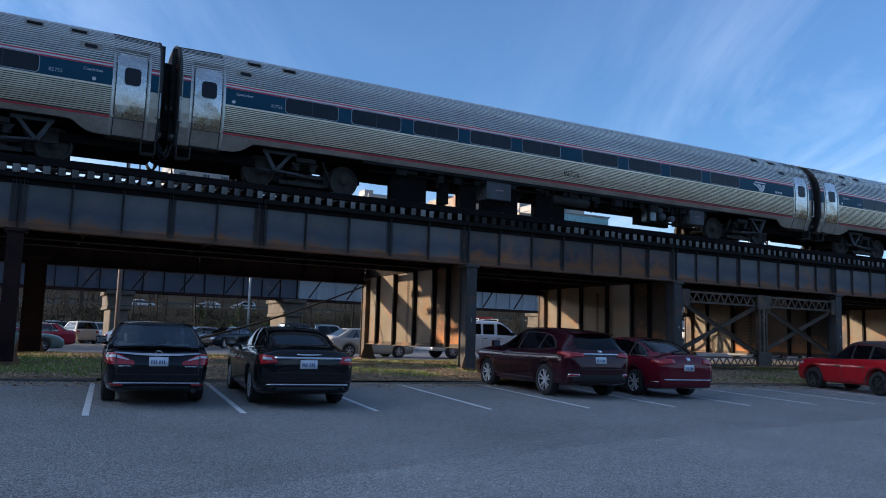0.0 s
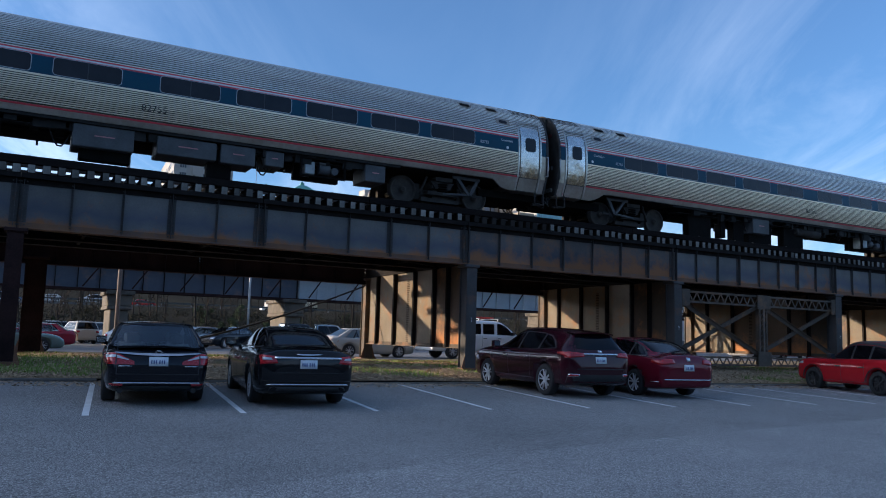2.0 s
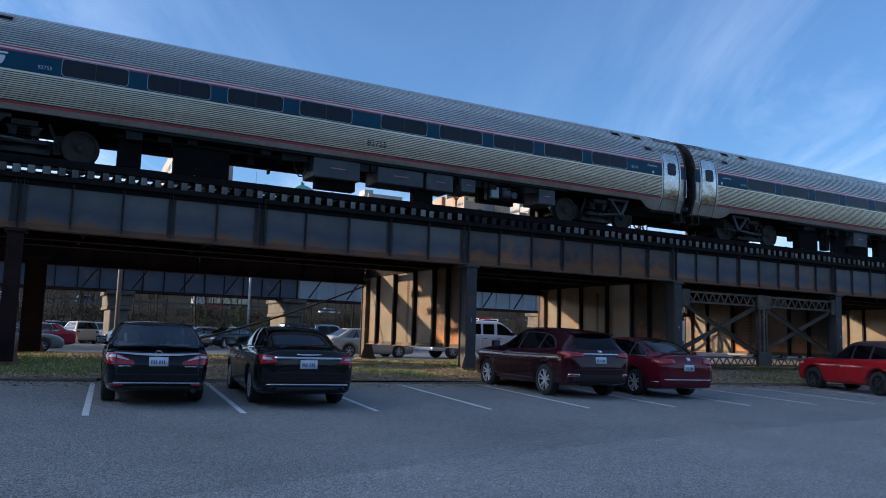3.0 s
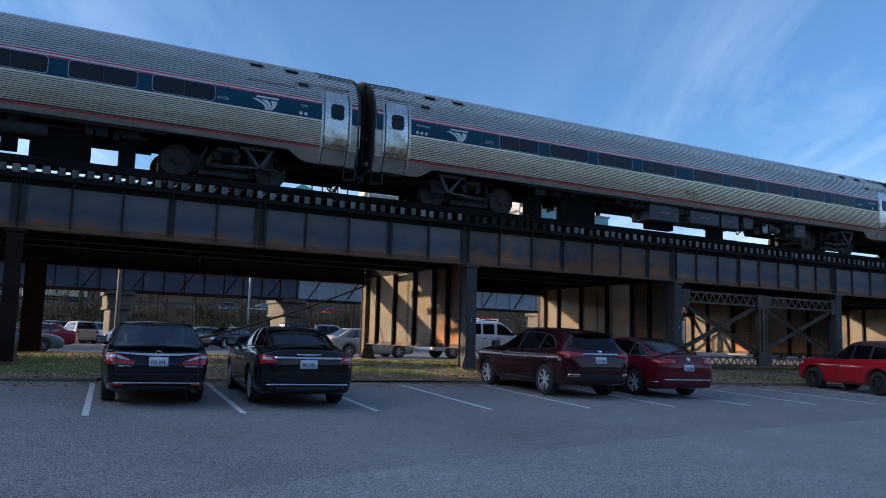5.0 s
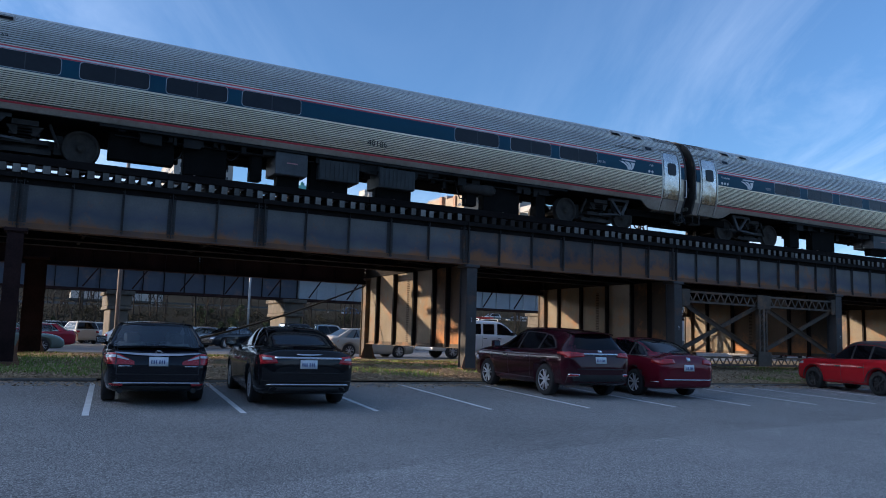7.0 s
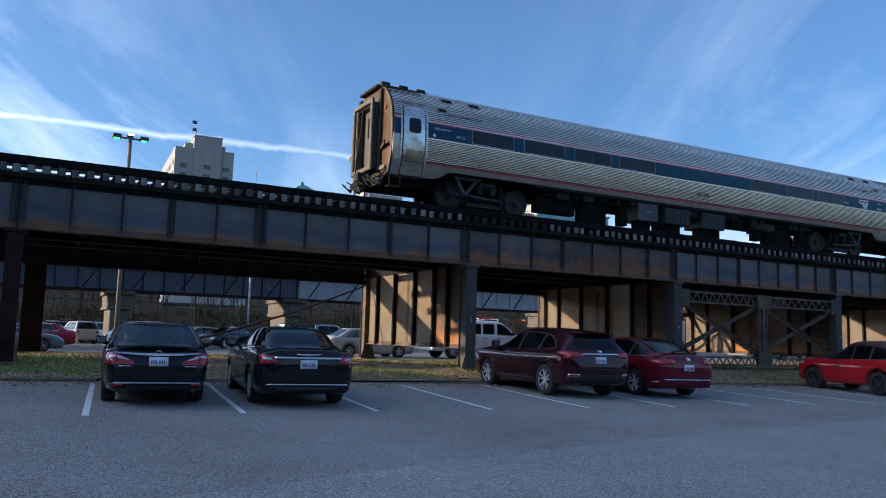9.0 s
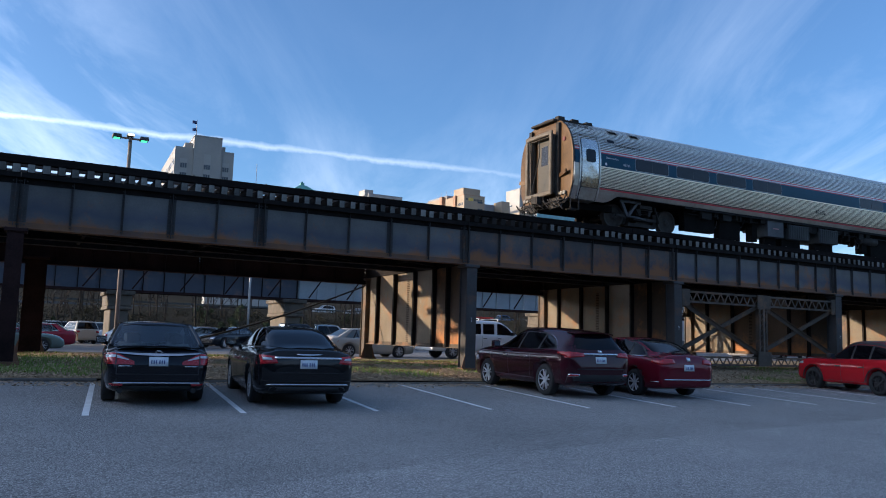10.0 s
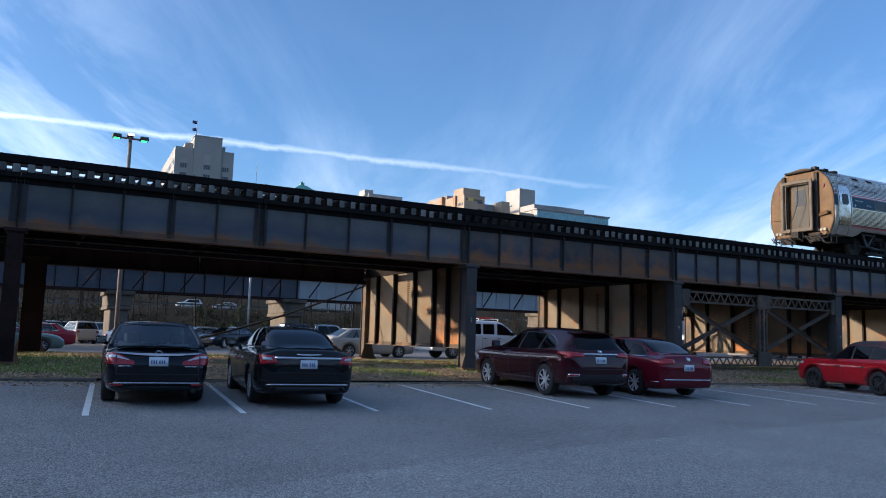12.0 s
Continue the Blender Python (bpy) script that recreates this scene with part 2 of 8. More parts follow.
M["blue"] = surface("band_blue", (0.010, 0.060, 0.105), (0.007, 0.042, 0.075), 0.45, 0.0, scale=0.5, fine=20, bump=0.0, amount=0.7, spec=0.2)
M["red"] = surface("stripe_red", (0.55, 0.04, 0.06), (0.36, 0.03, 0.045), 0.45, scale=1, fine=20, bump=0)
M["white"] = surface("stripe_white", (0.72, 0.72, 0.72), (0.5, 0.5, 0.5), 0.45, scale=1, fine=20, bump=0)
M["train_glass"] = surface("train_glass", (0.018, 0.018, 0.022), (0.010, 0.010, 0.012), 0.16, 0.0, scale=1.0, fine=6, bump=0.0, amount=0.6, spec=0.25)
M["gasket"] = surface("gasket", (0.03, 0.03, 0.032), None, 0.7, scale=4, fine=30, bump=0)
M["frame_metal"] = surface("window_frame", (0.55, 0.56, 0.56), (0.4, 0.4, 0.4), 0.4, 0.7, scale=4, fine=30, bump=0)
M["window_rim"] = surface("window_rim", (0.42, 0.43, 0.44), (0.26, 0.265, 0.27), 0.45, 0.5, scale=4, fine=30, bump=0)
M["faded_white"] = surface("faded_white", (0.52, 0.53, 0.55), (0.38, 0.39, 0.41), 0.6, scale=3, fine=30, bump=0)
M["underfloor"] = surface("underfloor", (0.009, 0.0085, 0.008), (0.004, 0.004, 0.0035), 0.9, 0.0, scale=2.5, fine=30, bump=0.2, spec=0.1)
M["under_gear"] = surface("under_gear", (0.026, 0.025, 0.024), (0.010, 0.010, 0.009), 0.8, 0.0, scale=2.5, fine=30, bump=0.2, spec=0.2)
M["box_grey"] = surface("equipment_grey", (0.085, 0.09, 0.095), (0.04, 0.042, 0.045), 0.7, 0.0, scale=2, fine=30, bump=0.1)
M["box_ribbed"] = surface("ribbed_box", (0.045, 0.05, 0.05), (0.02, 0.022, 0.023), 0.7, 0.0, scale=2, fine=30, bump=0.1)
M["bracket_grey"] = surface("bracket_grey", (0.062, 0.064, 0.066), (0.028, 0.028, 0.029), 0.7, 0.0, scale=3, fine=30, bump=0.15)
M["wheel"] = surface("wheel_steel", (0.06, 0.052, 0.044), (0.026, 0.023, 0.02), 0.7, 0.1, scale=4, fine=30, spec=0.25)
M["truck"] = surface("truck_steel", (0.05, 0.046, 0.042), (0.02, 0.018, 0.016), 0.8, 0.0, scale=3, fine=30, spec=0.2)
M["end_dark"] = surface("end_dark", (0.13, 0.11, 0.09), (0.06, 0.05, 0.04), 0.6, 0.1, scale=1.6, fine=16, bump=0.1)
M["diaphragm"] = surface("diaphragm", (0.125, 0.105, 0.078), (0.06, 0.05, 0.036), 0.7, 0.1, scale=3, fine=30)
M["end_pale"] = surface("end_door_pale", (0.075, 0.07, 0.058), (0.03, 0.027, 0.022), 0.7, 0.0, scale=1.4, fine=12, bump=0.05, amount=1.0)
M["rubber"] = surface("rubber", (0.022, 0.022, 0.023), None, 0.85, scale=6, fine=60, bump=0.1)
M["marker_red"] = surface("marker_red", (0.09, 0.003, 0.003), None, 0.6, scale=5, fine=30, bump=0)
M["lens"] = surface("lamp_lens", (0.20, 0.185, 0.15), None, 0.5, scale=5, fine=30, bump=0)


# ---- mesh helpers ----
def part(name, bm, material, parent=None, label=""):
    """Links a bmesh as one mesh object, under a thing or a part."""
    me = bpy.data.meshes.new(name)
    bmesh.ops.recalc_face_normals(bm, faces=bm.faces[:])
    bm.to_mesh(me)
    bm.free()
    me.materials.append(material)
    ob = new(name, me)
    ob.parent = parent
    return tagged(ob, label)


def thing(name, m, label, category, group="", kind=""):
    ob = new(name)
    ob.matrix_world = m
    return tagged(ob, label, category, group, kind)


def box(bm, x0, x1, y0, y1, z0, z1, m=None):
    vs = [bm.verts.new((x, y, z)) for x in (x0, x1) for y in (y0, y1) for z in (z0, z1)]
    for f in ((0, 1, 3, 2), (4, 6, 7, 5), (0, 4, 5, 1), (2, 3, 7, 6), (0, 2, 6, 4), (1, 5, 7, 3)):
        bm.faces.new([vs[i] for i in f])
    if m is not None:
        for v in vs:
            v.co = m @ v.co
    return vs


def solid(*boxes):
    bm = bmesh.new()
    for b in boxes:
        box(bm, *b)
    return bm


def bevel(bm, w, seg=1):
    bmesh.ops.bevel(bm, geom=bm.edges[:], offset=w, segments=seg, affect="EDGES", profile=0.5, clamp_overlap=True)
    return bm


def tube(bm, a, b, r, seg=10, r2=None, caps=True):
    a, b = Vector(a), Vector(b)
    q = (b - a).to_track_quat("Z", "Y").to_matrix()
    r2 = r if r2 is None else r2
    ring = [[bm.verts.new(p + q @ Vector((math.cos(t) * k, math.sin(t) * k, 0))) for t in [2 * math.pi * i / seg for i in range(seg)]]
            for p, k in ((a, r), (b, r2))]
    for i in range(seg):
        j = (i + 1) % seg
        f = bm.faces.new((ring[0][i], ring[0][j], ring[1][j], ring[1][i]))
        f.smooth = True
    if caps:
        bm.faces.new(ring[0][::-1])
        bm.faces.new(ring[1])
    return bm


def pipe(bm, pts, r, seg=6):
    """A bent round bar: one skin, mitred at its corners."""
    pts = [Vector(p) for p in pts]
    rings = []
    ref = None
    for i, p in enumerate(pts):
        a = (p - pts[i - 1]).normalized() if i else (pts[1] - p).normalized()
        b = (pts[i + 1] - p).normalized() if i < len(pts) - 1 else a
        t = (a + b).normalized()
        if ref is None:
            ref = t.orthogonal().normalized()
        ref = (ref - t * ref.dot(t)).normalized()
        s = t.cross(ref)
        wide = r / max(0.5, t.dot(a))
        rings.append([tuple(p + (ref * math.cos(2 * math.pi * k / seg) + s * math.sin(2 * math.pi * k / seg)) * wide) for k in range(seg)])
    loft(bm, rings)
    return bm


def strut(bm, a, b, w, d, up=(0, 0, 1)):
    """A flat or square bar from a to b, w across, d deep along up."""
    a, b, up = Vector(a), Vector(b), Vector(up)
    t = (b - a).normalized()
    s = t.cross(up).normalized() * w / 2
    n = s.cross(t).normalized() * d / 2
    vs = [bm.verts.new(p + k * s + l * n) for p in (a, b) for k, l in ((-1, -1), (1, -1), (1, 1), (-1, 1))]
    for f in ((0, 1, 2, 3), (7, 6, 5, 4), (0, 4, 5, 1), (1, 5, 6, 2), (2, 6, 7, 3), (3, 7, 4, 0)):
        bm.faces.new([vs[i] for i in f])


def loft(bm, rings, closed=True, caps=True, smooth=True):
    vs = [[bm.verts.new(p) for p in ring] for ring in rings]
    n = len(vs[0])
    for a, b in zip(vs, vs[1:]):
        for i in range(n if closed else n - 1):
            j = (i + 1) % n
            bm.faces.new((a[i], a[j], b[j], b[i])).smooth = smooth
    if caps and closed:
        bm.faces.new(vs[0][::-1])
        bm.faces.new(vs[-1])
    return vs


def rounded(w, h, r, seg=4):
    """Outline of a rounded rectangle about the origin, in (u, v)."""
    out = []
    for cx, cy, a0 in ((w / 2 - r, h / 2 - r, 0), (-w / 2 + r, h / 2 - r, 90), (-w / 2 + r, -h / 2 + r, 180), (w / 2 - r, -h / 2 + r, 270)):
        for i in range(seg + 1):
            t = radians(a0 + 90 * i / seg)
            out.append((cx + r * math.cos(t), cy + r * math.sin(t)))
    return out


def slab(bm, outline, place, depth):
    """A plate with that outline; place(u, v, d) gives the point d metres in front of the surface."""
    front = [bm.verts.new(place(u, v, depth)) for u, v in outline]
    back = [bm.verts.new(place(u, v, 0.0)) for u, v in outline]
    bm.faces.new(front)
    bm.faces.new(back[::-1])
    n = len(front)
    for i in range(n):
        j = (i + 1) % n
        bm.faces.new((front[i], back[i], back[j], front[j]))


def lettering(name, words, size, m, material, parent, depth=0.003, width=None):
    """Raised letters in the built-in font, as a mesh."""
    cu = bpy.data.curves.new("letters", "FONT")
    cu.body, cu.size, cu.extrude, cu.align_x, cu.align_y, cu.resolution_u = words, size, depth, "CENTER", "CENTER", 2
    ob = bpy.data.objects.new("letters", cu)
    scene.collection.objects.link(ob)
    me = bpy.data.meshes.new_from_object(ob.evaluated_get(bpy.context.evaluated_depsgraph_get()))
    bpy.data.objects.remove(ob)
    me.transform(m)
    me.materials.clear()
    me.materials.append(material)
    o = new(name, me)
    o.parent = parent
    return o


# ---- ground ----
def lot_z(x, y):
    return 0.02732 * y - 0.00345 * x


def kerb_y(x):
    return 18.85 - 0.03 * x


VERGE_END = 31.5


def far_z(x):
    return 0.42 + 0.012 * min(max(x, 0), 40)


def ground_z(x, y):
    k = kerb_y(x)
    if y <= k:
        return lot_z(x, max(y, -40))
    if y < VERGE_END:
        return lot_z(x, k) + 0.05
    h = far_z(x)
    if y > 78:
        h += 5.2 * min(1, (y - 78) / 60.0)
    if y > 180:
        h += min(24.0, (y - 180) * 0.14)
    return h


def grid(xs, ys, fz, thick=0.0):
    bm = bmesh.new()
    vs = [[bm.verts.new((x, y, fz(x, y))) for x in xs] for y in ys]
    for j in range(len(ys) - 1):
        for i in range(len(xs) - 1):
            bm.faces.new((vs[j][i], vs[j][i + 1], vs[j + 1][i + 1], vs[j + 1][i])).smooth = True
    return bm


def make_ground():
    xs = [-1500, -400, -120, -60] + list(range(-40, 81, 5)) + [120, 200, 400, 900, 1800]
    ys = [-900, -200, -60, -40, 0, 10, 17.5, 18.3, 19.2, 21, 25, 29, 31.4, 31.9, 34, 40, 50, 60, 70, 78, 90, 105, 120, 135, 150, 180, 220, 300, 353, 500, 900, 1800]
    bm = grid(xs, ys, lambda x, y: ground_z(x, y) - 0.10)
    tagged(part("ground", bm, M["hill"], None, "bare brown winter ground reaching to the hills"), kind="structure", category="ground")
    xs = [-45 + 5 * i for i in range(25)]
    ys = [-45, -20, -5] + [2.0 * i for i in range(9)]
    bm = bmesh.new()
    rows = [[bm.verts.new((x, min(y, 99) if y is not None else kerb_y(x), lot_z(x, y if y is not None else kerb_y(x)))) for x in xs] for y in ys + [None]]
    for a, b in zip(rows, rows[1:]):
        for i in range(len(xs) - 1):
            bm.faces.new((a[i], a[i + 1], b[i + 1], b[i])).smooth = True
    tagged(part("parking_lot", bm, M["asphalt"], None, "worn grey asphalt parking lot in shade"), kind="structure", category="pavement")
    bm = grid([-60 + 6 * i for i in range(27)], [31.9, 40, 50, 60, 70, 77], lambda x, y: far_z(x) + 0.01)
    tagged(part("parking_lot_far", bm, M["far_asphalt"], None, "grey asphalt parking lot beyond the viaduct"), kind="structure", category="pavement")
    bm = bmesh.new()
    pts = [(-40, 7.2), (-2, 7.0), (0.0, 7.05), (2.3, 7.6), (5.2, 8.5), (9.6, 9.4), (17.0, 10.6), (30, 12.2), (60, 13.5)]
    up = [bm.verts.new((x, y, lot_z(x, y) + 0.005)) for x, y in pts]
    lo = [bm.verts.new((x, -30.0, lot_z(x, -30.0) + 0.005)) for x, y in pts]
    for i in range(len(pts) - 1):
        bm.faces.new((lo[i], lo[i + 1], up[i + 1], up[i]))
    tagged(part("lot_overlay", bm, M["asphalt_light"], None, "paler worn asphalt in the middle of the lot"), kind="structure", category="pavement")
    # stall lines
    lines = new("stall_lines")
    tagged(lines, "faded white painted parking stall lines on asphalt", "road marking", kind="structure")
    for i in range(-1, 15):
        x0 = 1.0 + 2.376 * i
        bm = bmesh.new()
        for k in range(6):
            y0, y1 = 13.0 + 0.9 * k, 13.0 + 0.9 * (k + 1)
            q = []
            for x, y in ((x0 - 0.05, y0), (x0 + 0.05, y0), (x0 + 0.05, y1), (x0 - 0.05, y1)):
                xx = x + (y - 13.0) * 0.096
                q.append(bm.verts.new((xx, y, lot_z(xx, y) + 0.004)))
            bm.faces.new(q)
        part("stall_line", bm, M["line"], lines)
    # kerb stones
    kerb = tagged(new("kerb"), "weathered low concrete kerb along the parking lot", "kerb", kind="structure")
    rng = random.Random(4)
    x = -14.0
    while x < 46:
        w = rng.uniform(2.3, 3.0)
        bm = bmesh.new()
        y = kerb_y(x + w / 2)
        z = lot_z(x + w / 2, y)
        box(bm, 0.012, w - 0.012, -0.08, 0.09, -0.08, 0.055 + rng.uniform(-0.03, 0.012))
        bevel(bm, 0.02)
        st = part("kerb_stone", bm, M["kerb"], kerb)
        st.matrix_world = Matrix.Translation((x, y, z)) @ Matrix.Rotation(-0.03 + rng.uniform(-0.006, 0.006), 4, "Z")
        x += w


def verge_z(x, y):
    k = kerb_y(x)
    t = (y - k) / (VERGE_END + 0.4 - k)
    base = lot_z(x, k) + 0.055
    crest = 0.80 + 0.05 * math.sin(x * 0.35)
    z = base + (crest - base) * min(1, t * 3.2) - max(0, t - 0.86) / 0.14 * (crest - far_z(x) - 0.03)
    return z + 0.05 * noise.noise((x * 0.8, y * 0.8, 0)) * min(1, t * 6) * (1 if t < 0.9 else 0.3)


def make_verge():
    bm = bmesh.new()
    xs = [-14 + 0.5 * i for i in range(130)]
    n = 34
    rows = []
    for j in range(n + 1):
        rows.append([bm.verts.new((x, kerb_y(x) + 0.06 + (VERGE_END + 0.4 - kerb_y(x)) * j / n,
                                   verge_z(x, kerb_y(x) + 0.06 + (VERGE_END + 0.4 - kerb_y(x)) * j / n))) for x in xs])
    for a, b in zip(rows, rows[1:]):
        for i in range(len(xs) - 1):
            bm.faces.new((a[i], a[i + 1], b[i + 1], b[i])).smooth = True
    tagged(part("verge", bm, M["verge"], None, "patchy grass, dirt and dead leaves under the viaduct"), kind="structure", category="ground")


def make_litter():
    """Grass blades and dead leaves on the verge."""
    rng = random.Random(21)
    for name, mt, n, lab, cat in (("grass", "grass", 17000, "short patchy grass blades on the verge", "grass"), ("dead_leaves", "leaf", 60000, "scattered dead brown leaves", "leaves")):
        vs, fs = [], []
        while len(fs) < n:
            x = rng.uniform(-4, 34)
            k = kerb_y(x)
            t = rng.random() ** 1.5
            y = k + 0.12 + t * 9.5
            green = noise.noise((x * 0.35, y * 0.5, 3.0))
            z = verge_z(x, y)
            a = rng.uniform(0, 6.28)
            if name == "grass":
                if green < 0.05 + 0.3 * rng.random() - (0.25 if x < 1.5 else 0) - (0.5 if x < 2.0 and 1.5 < y - k < 4.5 else 0):
                    continue
                h, w = rng.uniform(.04, .12), .012
                d = Vector((math.cos(a), math.sin(a), 0))
                b = Vector((x, y, z - .01))
                lean = Vector((rng.uniform(-.05, .05), rng.uniform(-.05, .05), h))
                i = len(vs)
                vs += [b - d * w, b + d * w, b + lean]
                fs.append((i, i + 1, i + 2))
            else:
                if rng.random() < 0.15:
                    y = k - rng.random() ** 2 * 1.2
                    z = lot_z(x, y)
                s = rng.uniform(.014, .048)
                c = Vector((x, y, z + .012))
                u = Vector((math.cos(a), math.sin(a), rng.uniform(-.4, .4))) * s
                v = Vector((-math.sin(a), math.cos(a), rng.uniform(-.4, .4))) * s * .7
                i = len(vs)
                vs += [c - u, c + v, c + u, c - v]
                fs.append((i, i + 1, i + 2, i + 3))
        me = bpy.data.meshes.new(name)
        me.from_pydata([tuple(v) for v in vs], [], fs)
        me.materials.append(M[mt])
        tagged(new(name, me), lab, cat, kind="stuff")


M["grass"] = surface("grass", (0.25, 0.35, 0.06), (0.12, 0.17, 0.035), 0.85, scale=0.8, fine=9, bump=0.0, amount=0.9)
M["leaf"] = surface("dead_leaf", (0.66, 0.50, 0.31), (0.20, 0.125, 0.07), 0.85, scale=3, fine=25, bump=0.0, amount=1.0)
M["asphalt_light"] = surface("asphalt_light", (0.385, 0.372, 0.355), (0.25, 0.243, 0.235), 0.9, scale=0.4, fine=55, bump=0.7, amount=0.9, speckle=0.8)
make_ground()
make_verge()
make_litter()

# ---- viaduct ----
RAIL = 5.81          # top of rail
TRACK = 22.8         # middle of the near track
G_TOP, G_BOT = 5.31, 4.03
G_FAR_TOP = 4.65     # top of the far girder, set shallow to let sun onto the first bent
GY = [21.72, 23.95, 25.7, 29.95]
BENTS = [-12.9, -0.2, 12.62, 21.5, 30.78, 43.4, 52.4]
JOINTS = [-12.9, -0.2, 5.8, 12.45, 21.45, 30.7, 43.4, 52.4]


def girder_piece(x0, x1, y, near, bottom=None):
    """One plate girder: web panels between stiffeners, top and bottom flanges, rivets on the side that is seen."""
    low = bottom or G_BOT
    top = G_FAR_TOP if bottom and x0 < 12 else G_TOP
    # inner girders are coloured near-black to imitate the deck's shade
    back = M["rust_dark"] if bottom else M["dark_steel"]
    g = thing("plate_girder", pose(x0, y, 0), "dark red-brown plate girder on the far side" if bottom else "riveted grey plate girder with rust along its bottom flange" if near else "plate girder coloured dark for the shade under the deck", "girder", "viaduct girders")
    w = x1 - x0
    # near flange and leg are dark, imitating the shadow band below the ties
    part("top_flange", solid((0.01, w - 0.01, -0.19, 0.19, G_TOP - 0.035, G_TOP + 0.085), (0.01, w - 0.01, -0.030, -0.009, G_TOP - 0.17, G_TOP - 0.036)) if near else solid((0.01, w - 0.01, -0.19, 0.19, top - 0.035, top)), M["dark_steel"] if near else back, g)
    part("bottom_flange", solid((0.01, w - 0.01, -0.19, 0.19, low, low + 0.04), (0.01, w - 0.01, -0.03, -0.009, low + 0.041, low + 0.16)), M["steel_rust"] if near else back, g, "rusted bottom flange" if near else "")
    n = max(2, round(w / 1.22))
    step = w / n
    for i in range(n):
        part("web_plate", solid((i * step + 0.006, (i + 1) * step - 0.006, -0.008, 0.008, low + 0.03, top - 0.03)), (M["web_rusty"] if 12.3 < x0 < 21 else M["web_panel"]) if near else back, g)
    for i in range(n + 1):
        x = min(max(i * step, 0.09), w - 0.09)
        heavy = near and (i in (0, n) or i % 3 == 0)
        bm = bmesh.new()
        d = 0.13 if heavy else 0.10
        box(bm, x - 0.006, x + 0.006, -d, -0.0095, low + 0.04, top - 0.037)
        box(bm, x - (0.10 if heavy else 0.05), x - 0.007, -0.022, -0.0095, low + 0.04, top - 0.037)
        if heavy:
            box(bm, x + 0.007, x + 0.10, -0.022, -0.0095, low + 0.04, top - 0.037)
        if near:
            for k in range(14):
                z = low + 0.10 + k * (top - low - 0.2) / 13
                for s in ((-0.065, 0.065) if heavy else (-0.032,)):
                    box(bm, x + s - 0.016, x + s + 0.016, -0.042, -0.0225, z - 0.016, z + 0.016)
        part("stiffener", bm, M["steel"] if near else back, g)
    return g


def make_girders():
    for y in GY:
        xs = JOINTS
        for a, b in zip(xs, xs[1:]):
            girder_piece(a, b, y, y == GY[0], 3.78 if y == GY[3] else None)
    # cross frames between the girders
    for a, b in zip(BENTS, BENTS[1:]):
        n = max(2, round((b - a) / 3.1))
        for i in range(n):
            x = a + (b - a) * (i + 0.5) / n
            for y0, y1 in zip(GY[:3], GY[1:3]):
                bm = bmesh.new()
                strut(bm, (x, y0 + 0.02, G_TOP - 0.2), (x, y1 - 0.02, G_TOP - 0.2), 0.08, 0.1)
                strut(bm, (x, y0 + 0.02, G_BOT + 0.12), (x, y1 - 0.02, G_BOT + 0.12), 0.08, 0.1)
                strut(bm, (x, y0 + 0.02, G_TOP - 0.26), (x, y1 - 0.02, G_BOT + 0.18), 0.06, 0.08)
                strut(bm, (x + 0.07, y0 + 0.02, G_BOT + 0.18), (x + 0.07, y1 - 0.02, G_TOP - 0.26), 0.06, 0.08)
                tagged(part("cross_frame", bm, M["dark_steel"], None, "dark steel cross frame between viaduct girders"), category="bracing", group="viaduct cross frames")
    # planks on beams, added over the far side to block sun
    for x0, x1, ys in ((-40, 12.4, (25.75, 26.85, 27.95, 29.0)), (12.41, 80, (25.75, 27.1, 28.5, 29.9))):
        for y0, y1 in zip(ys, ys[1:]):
            tagged(part("deck_plank", solid((x0, x1, y0, y1 - 0.03, G_TOP + 0.001, G_TOP + 0.06)), M["guard"], None, "dark timber planks added over the far side to block sun"), category="plank", group="walkway planks")
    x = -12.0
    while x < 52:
        tagged(part("floor_beam", solid((x - 0.08, x + 0.08, 25.72, 29.9, G_TOP - 0.22, G_TOP)), M["dark_steel"], None, "dark steel beam added under the sun-blocking planks"), category="beam", group="floor beams")
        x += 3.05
    # sheets added above the bents to keep sun off the plates beyond
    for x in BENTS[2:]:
        tagged(part("bent_diaphragm", solid((x - 0.05, x + 0.05, 22.0, 29.9, G_BOT + 0.02, G_TOP - 0.04)), M["dark_steel"], None, "dark steel sheet added over a bent to block sun"), category="bracing", group="bent diaphragms")
    # flat laterals near the bottom flanges
    for y0, y1 in ((GY[0], GY[1]),):
        for a, b in zip(BENTS, BENTS[1:]):
            n = max(2, round((b - a) / 3.1))
            for i in range(n):
                xa, xb = a + (b - a) * i / n, a + (b - a) * (i + 1) / n
                bm = bmesh.new()
                strut(bm, (xa, y0 + 0.1, G_BOT + 0.07), (xb, y1 - 0.1, G_BOT + 0.07), 0.1, 0.02)
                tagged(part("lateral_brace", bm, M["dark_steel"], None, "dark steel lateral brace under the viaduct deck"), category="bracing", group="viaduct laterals")


